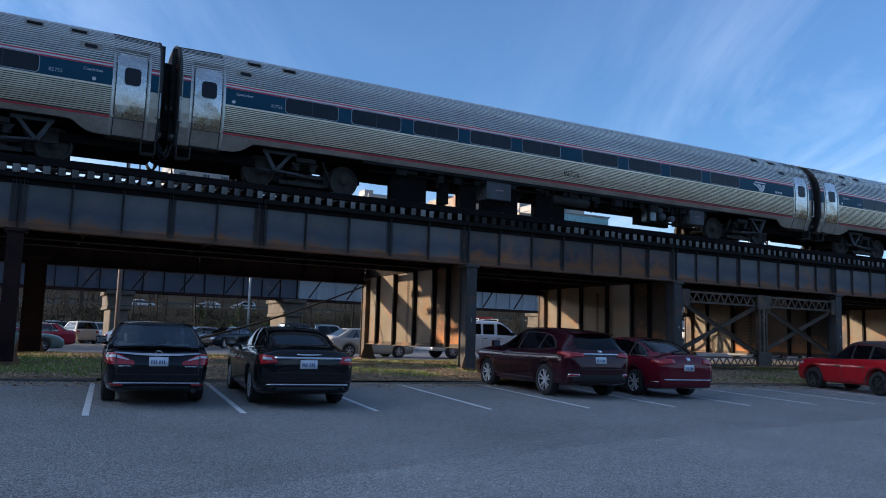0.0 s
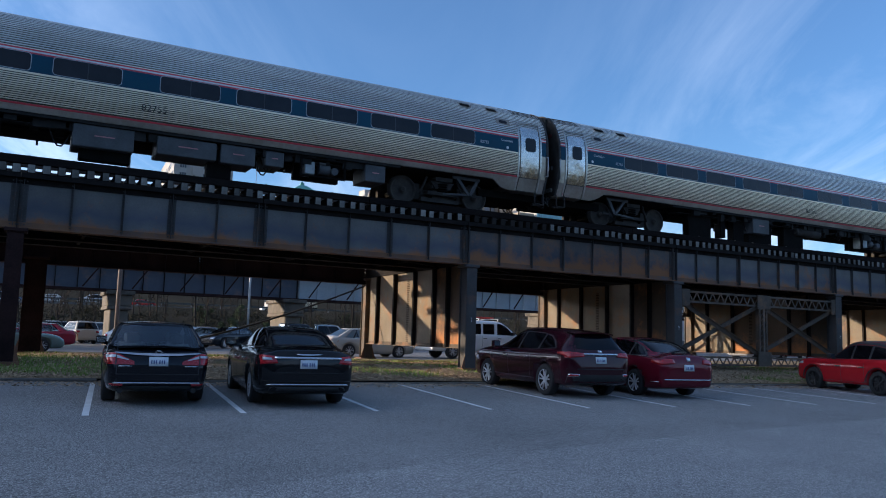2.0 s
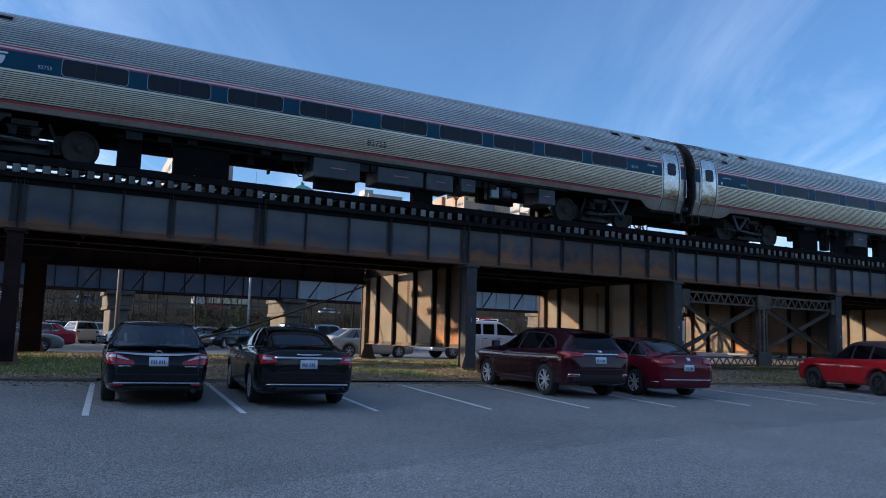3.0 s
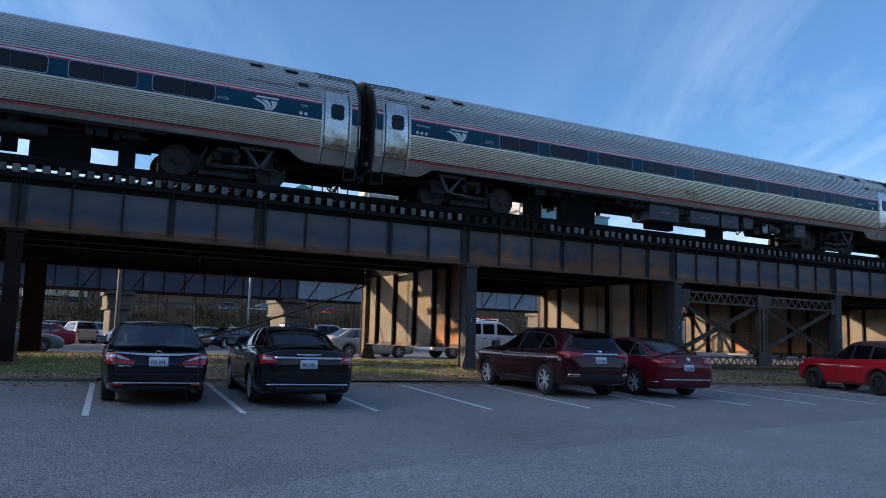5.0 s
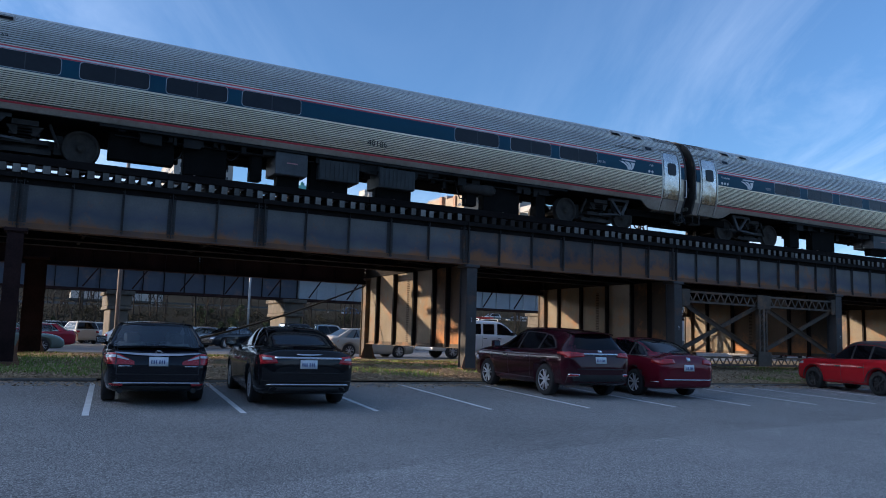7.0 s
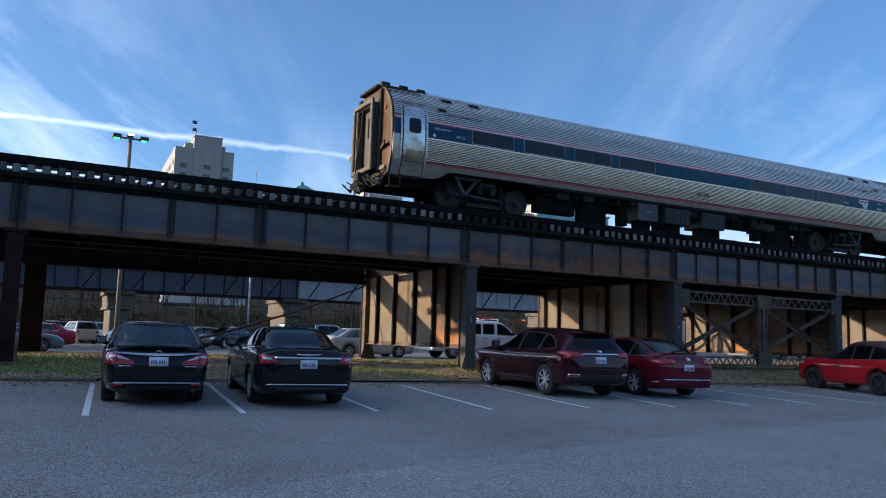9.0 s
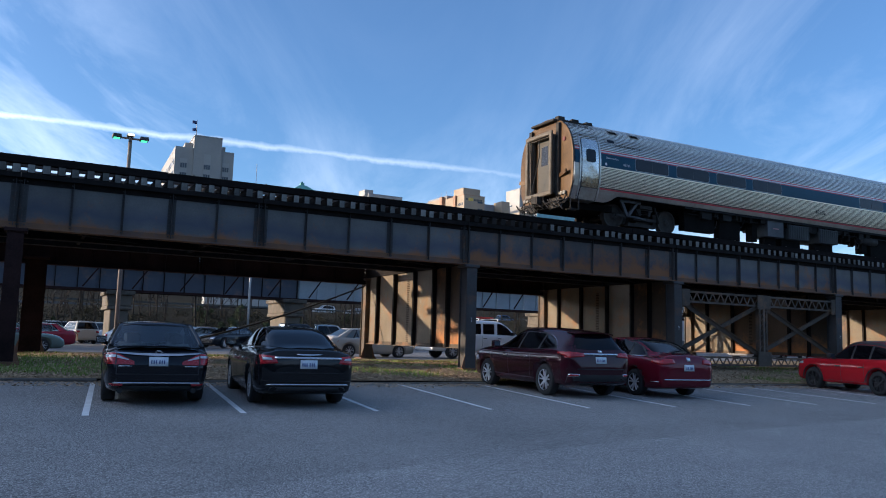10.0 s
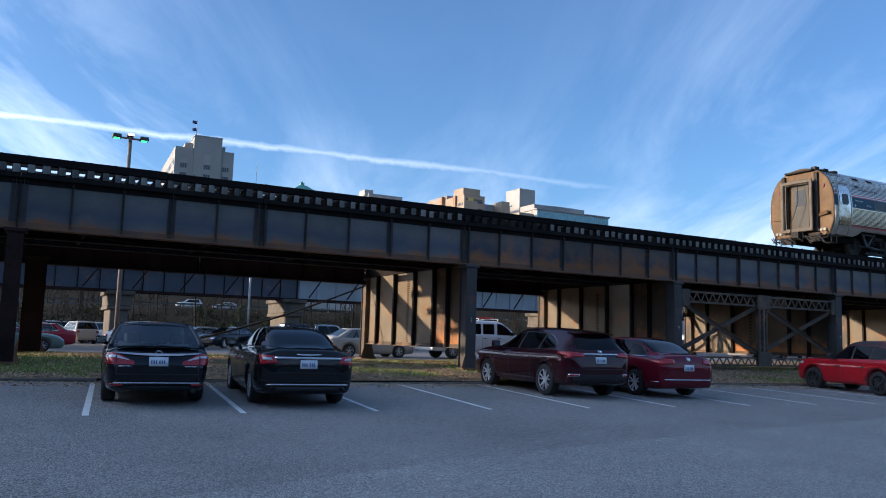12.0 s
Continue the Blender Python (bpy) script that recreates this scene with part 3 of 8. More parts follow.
def make_track():
    rng = random.Random(11)
    deck = tagged(new("tie_deck"), "open deck of weathered timber ties on the viaduct", "track", kind="structure")
    meshes = []
    for k in range(8):
        bm = bmesh.new()
        wdt = rng.uniform(0.165, 0.20)
        ln0, ln1 = rng.uniform(-0.04, 0.05), rng.uniform(-0.05, 0.05)
        box(bm, -wdt / 2, wdt / 2, -1.265 + ln0 * 0.9, 1.265 + ln1, -0.225, 0.0)
        bevel(bm, 0.012)
        bm.normal_update()
        for f in bm.faces:
            f.material_index = 1 if abs(f.normal.y) > 0.9 and k < 6 else 0
        me = bpy.data.meshes.new("tie")
        bm.to_mesh(me)
        bm.free()
        me.materials.append(M["tie"])
        me.materials.append(M["tie_end"])
        meshes.append(me)
    x = -9.0
    while x < 44.0:
        o = new("tie", rng.choice(meshes[6:] if 12.2 < x < 15.6 else meshes[:6]))
        o.parent = deck
        o.matrix_world = pose(x, TRACK, RAIL - 0.185 + rng.uniform(-0.012, 0.008), rng.uniform(-0.4, 0.4), rng.uniform(-1.5, 1.5), rng.uniform(-1.2, 1.2))
        x += rng.uniform(0.305, 0.36) + (0.09 if rng.random() < 0.05 else 0)
    bm = bmesh.new()
    for x0, x1 in ((-40.0, -9.2), (44.2, 90.0)):
        x = x0
        while x < x1:
            box(bm, x - 0.1, x + 0.1, TRACK - 1.5, TRACK + 1.5, RAIL - 0.42, RAIL - 0.185)
            x += 0.335
    tagged(part("tie_rest", bm, M["tie"], deck), kind="stuff")
    # guard timbers lie on the ties near their ends
    for yc in (TRACK - 1.17, TRACK + 1.17):
        x = -30.0
        while x < 70:
            w = rng.uniform(5.0, 6.0)
            bm = bmesh.new()
            box(bm, x, x + w - 0.01, yc - 0.09, yc + 0.09, RAIL - 0.18, RAIL + 0.01 + rng.uniform(-0.012, 0.012))
            bevel(bm, 0.012)
            tagged(part("guard_timber", bm, M["guard"], None, "dark creosoted guard timber along the tie ends"), category="timber", group="guard timbers")
            x += w
    for yc in (TRACK - 0.7525, TRACK + 0.7525):
        bm = bmesh.new()
        prof = [(-0.076, 0), (0.076, 0), (0.076, 0.012), (0.012, 0.03), (0.009, 0.13), (0.036, 0.145), (0.036, 0.178), (0.028, 0.185), (-0.028, 0.185), (-0.036, 0.178), (-0.036, 0.145), (-0.009, 0.13), (-0.012, 0.03), (-0.076, 0.012)]
        loft(bm, [[(x, yc + a, RAIL - 0.185 + b) for a, b in prof] for x in (-60.0, 110.0)], smooth=False)
        tagged(part("rail", bm, M["rail"], None, "rusty brown steel running rail"), category="rail", group="rails")
    bm = bmesh.new()
    for i in range(0, 150, 3):
        x = -6 + i * 0.33
        tube(bm, (x, TRACK - 1.17, RAIL - 0.0), (x, TRACK - 1.17, RAIL + 0.04), 0.03, 6)
    tagged(part("deck_bolts", bm, M["rail"], deck), kind="stuff")


def column(x, y, z0, w=0.37, d=0.46, material="steel", face=True):
    """A built-up column: two channels, cover plates with rivets, cap and base."""
    c = thing("viaduct_column", pose(x, y, 0), "riveted grey steel viaduct column on a bolted base", "column", "viaduct columns")
    top = G_BOT - 0.002
    part("shaft", solid((-w / 2, w / 2, -d / 2, -d / 2 + 0.03, z0 + 0.08, top - 0.1), (-w / 2, w / 2, d / 2 - 0.03, d / 2, z0 + 0.08, top - 0.1),
                        (-w / 2 + 0.05, -w / 2 + 0.08, -d / 2 + 0.031, d / 2 - 0.031, z0 + 0.08, top - 0.1), (w / 2 - 0.08, w / 2 - 0.05, -d / 2 + 0.031, d / 2 - 0.031, z0 + 0.08, top - 0.1)), M[material], c)
    part("cap", bevel(solid((-w / 2 - 0.08, w / 2 + 0.08, -d / 2 - 0.06, d / 2 + 0.06, top - 0.1, top)), 0.02), M[material], c)
    bm = bmesh.new()
    box(bm, -w / 2 - 0.14, w / 2 + 0.14, -d / 2 - 0.12, d / 2 + 0.12, z0 - 0.25, z0 + 0.08)
    for s in (-1, 1):
        vs = [bm.verts.new(p) for p in ((s * w / 2, -d / 2 - 0.01, z0 + 0.08), (s * (w / 2 + 0.13), -d / 2 - 0.01, z0 + 0.08), (s * w / 2, -d / 2 - 0.01, z0 + 0.5),
                                        (s * w / 2, -d / 2 + 0.012, z0 + 0.08), (s * (w / 2 + 0.13), -d / 2 + 0.012, z0 + 0.08), (s * w / 2, -d / 2 + 0.012, z0 + 0.5))]
        for f in ((0, 1, 2), (5, 4, 3), (0, 3, 4, 1), (1, 4, 5, 2), (2, 5, 3, 0)):
            bm.faces.new([vs[i] for i in f])
    part("base", bm, M["steel_rust"], c, "rusted base with gussets")
    bm = bmesh.new()
    for s in (-1, 1):
        for k in range(28):
            z = z0 + 0.25 + k * (top - z0 - 0.5) / 27
            for q in (0.04, 0.125):
                box(bm, s * (w / 2 - q) - 0.015, s * (w / 2 - q) + 0.015, -d / 2 - 0.016, -d / 2 - 0.001, z - 0.015, z + 0.015)
    part("rivets", bm, M[material], c)
    return c


def bent_wall(x, z_low, stiff):
    """The plated bent between the two columns: one plate a bay, stiffened by angles."""
    b = thing("plated_bent", pose(x, 0, 0), "tan weathered steel plate bent with riveted stiffeners", "bent", "plated bents")
    ys = [22.0] + list(stiff) + [29.75]
    for y0, y1 in zip(ys, ys[1:]):
        # near plates take the rusted copy that also carries painted shade
        part("plate", solid((-0.008, 0.008, y0 + 0.004, y1 - 0.004, z_low, G_BOT + 0.015)), M["bent_rust_shade"] if y1 < (28.0 if x > 25 else 25.0) else M["bent_plate"], b)
    for y in stiff:
        bm = solid((-0.15, -0.0095, y - 0.014, y + 0.014, z_low, G_BOT + 0.01), (-0.024, -0.0095, y + 0.0145, y + 0.1, z_low, G_BOT + 0.01), (-0.15, -0.135, y + 0.0145, y + 0.09, z_low, G_BOT + 0.01))
        for k in range(18):
            z = z_low + 0.1 + k * (G_BOT - z_low - 0.35) / 17
            box(bm, -0.036, -0.0245, y + 0.045, y + 0.069, z - 0.012, z + 0.012)
        part("stiffener", bm, M["dark_steel"], b)
    # a riveted splice strip beside the middle stiffener
    bm = bmesh.new()
    for k in range(34):
        z = z_low + 0.1 + k * (G_BOT - z_low - 0.4) / 33
        box(bm, -0.022, -0.0095, stiff[2] + 0.62, stiff[2] + 0.80, z - 0.014, z + 0.014)
    part("splice_strip", bm, M["dark_steel"], b)
    bm = solid((-0.14, -0.0095, 22.0, 29.75, z_low - 0.001, z_low + 0.02), (-0.026, -0.0095, 22.0, 29.75, z_low + 0.021, z_low + 0.13))
    for k in range(60):
        y = 22.1 + k * 0.128
        box(bm, -0.038, -0.0265, y - 0.012, y + 0.012, z_low + 0.065, z_low + 0.09)
    part("bottom_angle", bm, M["lattice"], b)
    return b


def lattice_strut(bm, x0, x1, y, z0, z1, pitch):
    """Two chords with a zigzag of flats between."""
    for z in (z0, z1):
        box(bm, x0, x1, y - 0.06, y + 0.06, z - 0.035, z + 0.035)
    n = round((x1 - x0) / pitch)
    for i in range(n):
        xa, xb = x0 + (x1 - x0) * i / n, x0 + (x1 - x0) * (i + 1) / n
        a, b = ((z0, z1), (z1, z0))[i % 2]
        strut(bm, (xa, y - 0.05, a), (xb, y - 0.05, b), 0.014, 0.055)


def tower_bracing(xa, xm, xb, y, dx=0.0):
    t = thing("tower_bracing", pose(0, 0, 0), "weathered steel lattice and cross bracing between viaduct columns", "bracing", "tower bracing")
    part("middle_post", solid((xm - 0.05, xm + 0.05, y - 0.13, y + 0.13, 1.0, 3.72)), M["lattice"], t)
    bm = bmesh.new()
    for s in (-1, 1):
        box(bm, xm + s * 0.2 - 0.03, xm + s * 0.2 + 0.03, y - 0.10, y + 0.10, 1.0, 3.72)
    for k in range(12):
        z = 1.05 + k * 0.21
        strut(bm, (xm - 0.18, y - 0.105, z), (xm + 0.18, y - 0.105, z + 0.2), 0.01, 0.04)
    part("post_lacing", bm, M["lattice"], t)
    for x0, x1 in ((xa + 0.32, xm - 0.24), (xm + 0.24, xb - 0.32)):
        bm = bmesh.new()
        lattice_strut(bm, x0, x1, y, 3.32, 3.70, 0.21)
        part("top_strut", bm, M["lattice"], t)
        bm = bmesh.new()
        lattice_strut(bm, x0, x1, y, 0.97, 1.26, 0.2)
        part("bottom_strut", bm, M["lattice"], t)
        bm = bmesh.new()
        strut(bm, (x0 - 0.1, y - 0.04, 3.25), (x1 + 0.05, y - 0.04, 1.36), 0.03, 0.15)
        strut(bm, (x0 - 0.1, y - 0.09, 3.33), (x1 + 0.05, y - 0.09, 1.44), 0.10, 0.016)
        part("diagonal", bm, M["lattice"], t)
        bm = bmesh.new()
        strut(bm, (x0 - 0.1, y + 0.04, 1.55), (x1 + 0.05, y + 0.04, 3.3), 0.03, 0.17)
        strut(bm, (x0 - 0.1, y - 0.01, 1.63), (x1 + 0.05, y - 0.01, 3.38), 0.10, 0.016)
        part("diagonal", bm, M["lattice"], t)
    for x, hw, z0, z1 in ((xm, 0.38, 0.93, 1.5), (xm, 0.38, 3.2, 3.75), (xa + 0.3, 0.2, 3.15, 3.78), (xb - 0.3, 0.2, 3.15, 3.78)):
        bm = solid((x - hw, x + hw, y - 0.15, y - 0.131, z0, z1))
        n, m = max(3, round(hw / 0.07)), 6
        for i in range(n):
            for j in range(m):
                if 0 < i < n - 1 and 0 < j < m - 1:
                    continue
                u, v = x - hw + 0.05 + (2 * hw - 0.1) * i / (n - 1), z0 + 0.05 + (z1 - z0 - 0.1) * j / (m - 1)
                box(bm, u - 0.015, u + 0.015, y - 0.166, y - 0.151, v - 0.015, v + 0.015)
        part("gusset", bm, M["lattice"], t)


def make_bents():
    for x in BENTS:
        z0 = verge_z(max(min(x, 44), -13), 21.75) - 0.02
        column(x, 21.74, z0, material="rust_dark" if x == -0.2 else "steel")
        z1 = verge_z(max(min(x, 44), -13), 29.9) - 0.02
        column(x + (0.62 if x == -0.2 else 0.0), 29.95, z1, 0.66 if x == -0.2 else 0.37, material="lattice" if x > 0 else "rust_dark")
        if x != -0.2:
            bent_wall(x, 1.36, [22.9, 23.9, 25.4, 27.1, 28.7])
    tower_bracing(21.65, 26.2, 30.85, 21.7)
    tower_bracing(21.65, 26.2, 30.85, 29.95)


def make_marks():
    """Small white scrawls on the columns, too faded to read."""
    rng = random.Random(5)
    for x, z in ((12.62, 2.27), (21.5, 2.3), (30.78, 2.2)):
        m = thing("paint_mark", pose(x + 0.02, 21.50, z), "small white painted mark on a steel column", "mark")
        for k in range(4):
            bm = bmesh.new()
            a = rng.uniform(0, 3.1)
            strut(bm, (0.03 * math.cos(a) * k * .5, -0.008, -0.06 + 0.035 * k), (0.05 * math.cos(a + 2), -0.008, -0.05 + 0.04 * k), 0.004, 0.014)
            part("stroke", bm, M["white"], m)


make_marks()
make_girders()
make_track()
make_bents()


# ---- far viaduct ----
def make_far_viaduct():
    y0, zb, zt = 60.0, 4.42, 6.25
    joints = [-60, -42, -24, -6.5, 6.3, 19.3, 32, 45, 58, 76, 94, 112]
    for a, b in zip(joints, joints[1:]):
        light = 19 < a < 60
        g = thing("far_girder", pose(a, y0, 0), "pale grey plate girder" if light else "blue-grey plate girder with rust streaks", "girder", "far viaduct girders")
        w = b - a
        mt = M["far_girder_light"] if light else M["far_girder"]
        for yy in (0.0, 1.5):
            part("web", solid((0.02, w - 0.02, yy, yy + 0.03, zb + 0.06, zt)), mt, g)
            part("bottom_flange", solid((0.02, w - 0.02, yy - 0.2, yy + 0.23, zb - 0.10, zb + 0.06)), M["rust_dark"], g)
            n = round(w / 1.5)
            for i in range(n + 1):
                x = min(max(i * w / n, 0.1), w - 0.1)
                part("stiffener", solid((x - 0.03, x + 0.03, yy - 0.14, yy - 0.001, zb + 0.06, zt)), mt if light else M["dark_steel"], g)
        part("deck", solid((0.0, w, -0.9, 2.6, zt + 0.001, zt + 0.5)), M["dark_steel"], g)
        if a < 60:
            for i in range(4):
                bm = bmesh.new()
                x = w * (i + 0.2) / 4
                strut(bm, (x, -0.85, zb + 0.1), (x + 1.2, -0.85, zt), 0.06, 0.10)
                part("brace", bm, M["rust_dark"], g)
    for x in (6.3, 19.0, 32, 45, 58, -6.5, -24, 76):
        z = far_z(x) - 0.1
        p = thing("bridge_pier", pose(x, y0 + 2.1, 0), "stained concrete bridge pier with a stepped cap", "pier", "far viaduct piers")
        part("shaft", bevel(solid((-0.62, 0.62, -2.0, 2.0, z, 3.05)), 0.06), M["pier"], p)
        part("band", bevel(solid((-0.85, 0.85, -2.3, 2.3, 3.051, 3.3)), 0.04), M["pier"], p)
        part("cap", bevel(solid((-0.80, 0.80, -2.25, 2.25, 3.301, 4.1)), 0.05), M["pier"], p)
        part("coping", bevel(solid((-0.95, 0.95, -2.5, 2.5, 4.101, 4.40)), 0.04), M["pier"], p)


make_far_viaduct()


# ---- train ----
LENGTH = 26.01
SIDE = [(0.74, 1.33), (0.9, 1.395), (1.06, 1.46), (1.23, 1.54), (1.6, 1.588), (2, 1.6), (2.3, 1.597), (2.6, 1.565), (2.886, 1.49), (3.173, 1.36), (3.412, 1.165), (3.603, 0.92), (3.746, 0.6), (3.822, 0.26), (3.841, 0)]


def half_width(z):
    for (z0, w0), (z1, w1) in zip(SIDE, SIDE[1:]):
        if z <= z1:
            t = max(0.0, (z - z0) / (z1 - z0))
            return w0 + (w1 - w0) * t
    return 0.0


def shell_outline(z_low, fluted):
    """Half outline of the body from the sill to the crown, as (half width, height)."""
    pts = [(half_width(z_low) - 0.25, z_low), (half_width(z_low), z_low)]
    if not fluted:
        return pts + [(w, z) for z, w in SIDE if z > z_low + 0.02]
    plain = fluted == "roof"

    def flutes(z0, z1, n, deep):
        for i in range(n):
            a, b = z0 + (z1 - z0) * i / n, z0 + (z1 - z0) * (i + 1) / n
            h = b - a
            yield from ((half_width(a) - deep, a), (half_width(a + 0.28 * h) - deep, a + 0.28 * h), (half_width(a + 0.34 * h) - 0.002, a + 0.34 * h), (half_width(a + 0.5 * h) + 0.007, a + 0.5 * h), (half_width(a + 0.78 * h) + 0.008, a + 0.78 * h), (half_width(a + 0.97 * h) - 0.002, a + 0.97 * h))
    if plain:
        pts += [(w, z) for z, w in SIDE if z_low + 0.02 < z < 2.0]
    else:
        pts += [(half_width(1.25), 1.25)]
        pts += list(flutes(1.27, 2.0, 14, 0.020))
    pts += [(half_width(2.01), 2.01), (half_width(2.3), 2.3), (half_width(2.63), 2.63)]
    pts += list(flutes(2.65, 3.725, 17, 0.012))
    pts += [(0.60, 3.746), (0.26, 3.822), (0.0, 3.842)]
    return pts


def shell(bm, x0, x1, z_low, fluted, taper0=0.0, taper1=0.0):
    o = shell_outline(z_low, fluted)
    rings = []
    for x, k in ((x0, taper0), (x1, taper1)):
        ring = [(x, -w * (1 - k), z - (z - 0.8) * k * 0.6) for w, z in o] + [(x, w * (1 - k), z - (z - 0.8) * k * 0.6) for w, z in reversed(o[:-1])]
        rings.append(ring)
    loft(bm, rings, smooth=not fluted)
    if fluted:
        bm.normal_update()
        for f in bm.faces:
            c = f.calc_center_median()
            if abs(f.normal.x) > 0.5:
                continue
            # groove floors take the colour that holds dirt and recess shade
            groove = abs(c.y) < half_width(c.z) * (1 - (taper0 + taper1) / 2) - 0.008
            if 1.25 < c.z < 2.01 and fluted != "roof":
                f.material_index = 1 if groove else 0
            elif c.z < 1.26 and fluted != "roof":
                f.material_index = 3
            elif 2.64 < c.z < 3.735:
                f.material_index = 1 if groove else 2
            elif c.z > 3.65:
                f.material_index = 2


def band(bm, s0, s1, z0, z1, side, lift=0.004, n=3):
    """A strip that follows the side of the car."""
    out, inn = [], []
    for i in range(n + 1):
        z = z0 + (z1 - z0) * i / n
        out.append((side * (half_width(z) + lift), z))
        inn.append((side * (half_width(z) - 0.02), z))
    loft(bm, [[(x, y, z) for y, z in out + inn[::-1]] for x in (s0, s1)], smooth=False)


def on_side(side, s, zc, lift=0.0):
    def place(u, v, d):
        z = zc + v
        return (s + u, side * (half_width(z) + lift + d), z)
    return place


def side_window(car, side, s0, s1, lit=False):
    s, w = (s0 + s1) / 2, s1 - s0
    bm = bmesh.new()
    slab(bm, rounded(w, 0.47, 0.10), on_side(side, s, 2.275, -0.01), 0.020)
    win = part("window", bm, M["window_rim"], car)
    bm = bmesh.new()
    slab(bm, rounded(w - 0.03, 0.44, 0.09), on_side(side, s, 2.275, 0.0), 0.0125)
    part("pane", bm, M["train_glass"], win, "dark tinted window pane")
    bm = bmesh.new()
    slab(bm, [(-0.012, -0.21), (0.012, -0.21), (0.012, 0.21), (-0.012, 0.21)], on_side(side, s, 2.275, 0.005), 0.010)
    part("mullion", bm, M["gasket"], win)
    if lit:
        for k in range(3):
            bm = bmesh.new()
            slab(bm, rounded(0.035, 0.05, 0.015), on_side(side, s + 0.30 + 0.09 * k, 2.19, 0.010), 0.004)
            part("cabin_lamp", bm, M["cabin_glow"], win, "warm lamp inside the cafe")


def car_door(car, side, s0, s1):
    s, w = (s0 + s1) / 2, s1 - s0
    bm = bmesh.new()
    slab_strips(bm, rounded_door(w + 0.05, 2.14), side, s, 0.78, 0.004)
    fr = part("door_frame", bm, M["gasket"], car)
    bm = bmesh.new()
    slab_strips(bm, rounded_door(w, 1.72), side, s, 1.21, 0.011)
    door = part("door", bm, M["door_steel"], car, "dirty stainless steel car door")
    bm = bmesh.new()
    slab_strips(bm, rounded_door(w, 0.40, 0.02), side, s, 0.80, 0.011)
    part("step_cover", bm, M["stainless_smooth"], car)
    bm = bmesh.new()
    low, high = half_width(2.10), half_width(2.56)
    slab(bm, rounded(0.40, 0.46, 0.09), lambda u, v, d: (s + 0.02 + u, side * (low + (high - low) * (v + 0.23) / 0.46 + 0.014 + d), 2.33 + v), 0.018)
    part("door_window", bm, M["train_glass"], door, "dark rounded door window")
    # bright jambs, drip moulding and the joints of the sheets
    for e in (-1, 1):
        bm = bmesh.new()
        band(bm, s + e * (w / 2 + 0.075) - 0.028, s + e * (w / 2 + 0.075) + 0.028, 0.80, 3.08, side, 0.018, 8)
        part("door_jamb", bm, M["stainless_trim"], fr)
    bm = bmesh.new()
    band(bm, s - w / 2 - 0.12, s + w / 2 + 0.12, 3.085, 3.125, side, 0.03, 1)
    part("drip_moulding", bm, M["stainless_trim"], fr)
    bm = bmesh.new()
    band(bm, s - w / 2 - 0.004, s + w / 2 + 0.004, 1.195, 1.212, side, 0.012, 1)
    part("threshold_joint", bm, M["gasket"], fr)
    inner = 1.42 if s < 5 else LENGTH - 1.42
    bm = bmesh.new()
    band(bm, inner - 0.009, inner + 0.009, 0.80, 3.4, side, 0.006, 8)
    part("sheet_joint", bm, M["gasket"], fr)
    outer = 0.255 if s < 5 else LENGTH - 0.255
    bm = bmesh.new()
    band(bm, outer - 0.028, outer + 0.028, 0.80, 3.55, side, 0.012, 10)
    part("corner_strip", bm, M["gasket"], fr)


def rounded_door(w, h, r=0.11):
    """Rows (v, half width) of a door leaf with rounded top corners."""
    rows = [(h * i / 10.0, w / 2) for i in range(10)]
    for i in range(5):
        t = radians(90 * i / 4)
        rows.append((h - r + r * math.sin(t), w / 2 - r + r * math.cos(t)))
    return [q for k, q in enumerate(rows) if k < 1 or q[0] > rows[k - 1][0] - 1e-9]


def slab_strips(bm, rows, side, s, z0, lift):
    rows = sorted(rows)
    ring = []
    for v, hw in rows:
        z = z0 + v
        y = side * (half_width(z) + lift)
        yb = side * (half_width(z) - 0.02)
        ring.append([(s - hw, y, z), (s + hw, y, z), (s + hw, yb, z), (s - hw, yb, z)])
    loft(bm, ring, smooth=False)


def logo(car, side, s, z, turn):
    """The operator's mark: three rising swooshes under a bar, drawn plain."""
    bm = bmesh.new()
    for top, wide, foot, bend in ((-0.42, 0.17, -0.03, 0.12), (-0.15, 0.17, 0.04, 0.08), (0.12, 0.18, 0.11, 0.04)):
        lo, up = [], []
        for i in range(8):
            t = i / 7.0
            v = 0.12 - 0.28 * t
            mid = top + (foot - top) * t + bend * math.sin(math.pi * t)
            lo.append((mid, v))
            up.append((mid + wide * (1 - t) + 0.055 * t, v))
        slab(bm, lo + up[::-1], on_side(side, s, z - 0.03, 0.002), 0.0045)
    slab(bm, [(-0.30, 0.135), (0.34, 0.135), (0.36, 0.185), (-0.28, 0.185)], on_side(side, s, z, 0.002), 0.0045)
    part("logo_mark", bm, M["white"], car, "plain white swoosh mark")


def words_on(car, name, words, size, side, s, z, material):
    """Writing on the side seen from the lot (side -1)."""
    m = Matrix.Translation((s, side * (half_width(z) + 0.007), z)) @ Matrix.Rotation(radians(90 + 6 * 0), 4, "X")
    return lettering(name, words, size, m, material, car, 0.002)


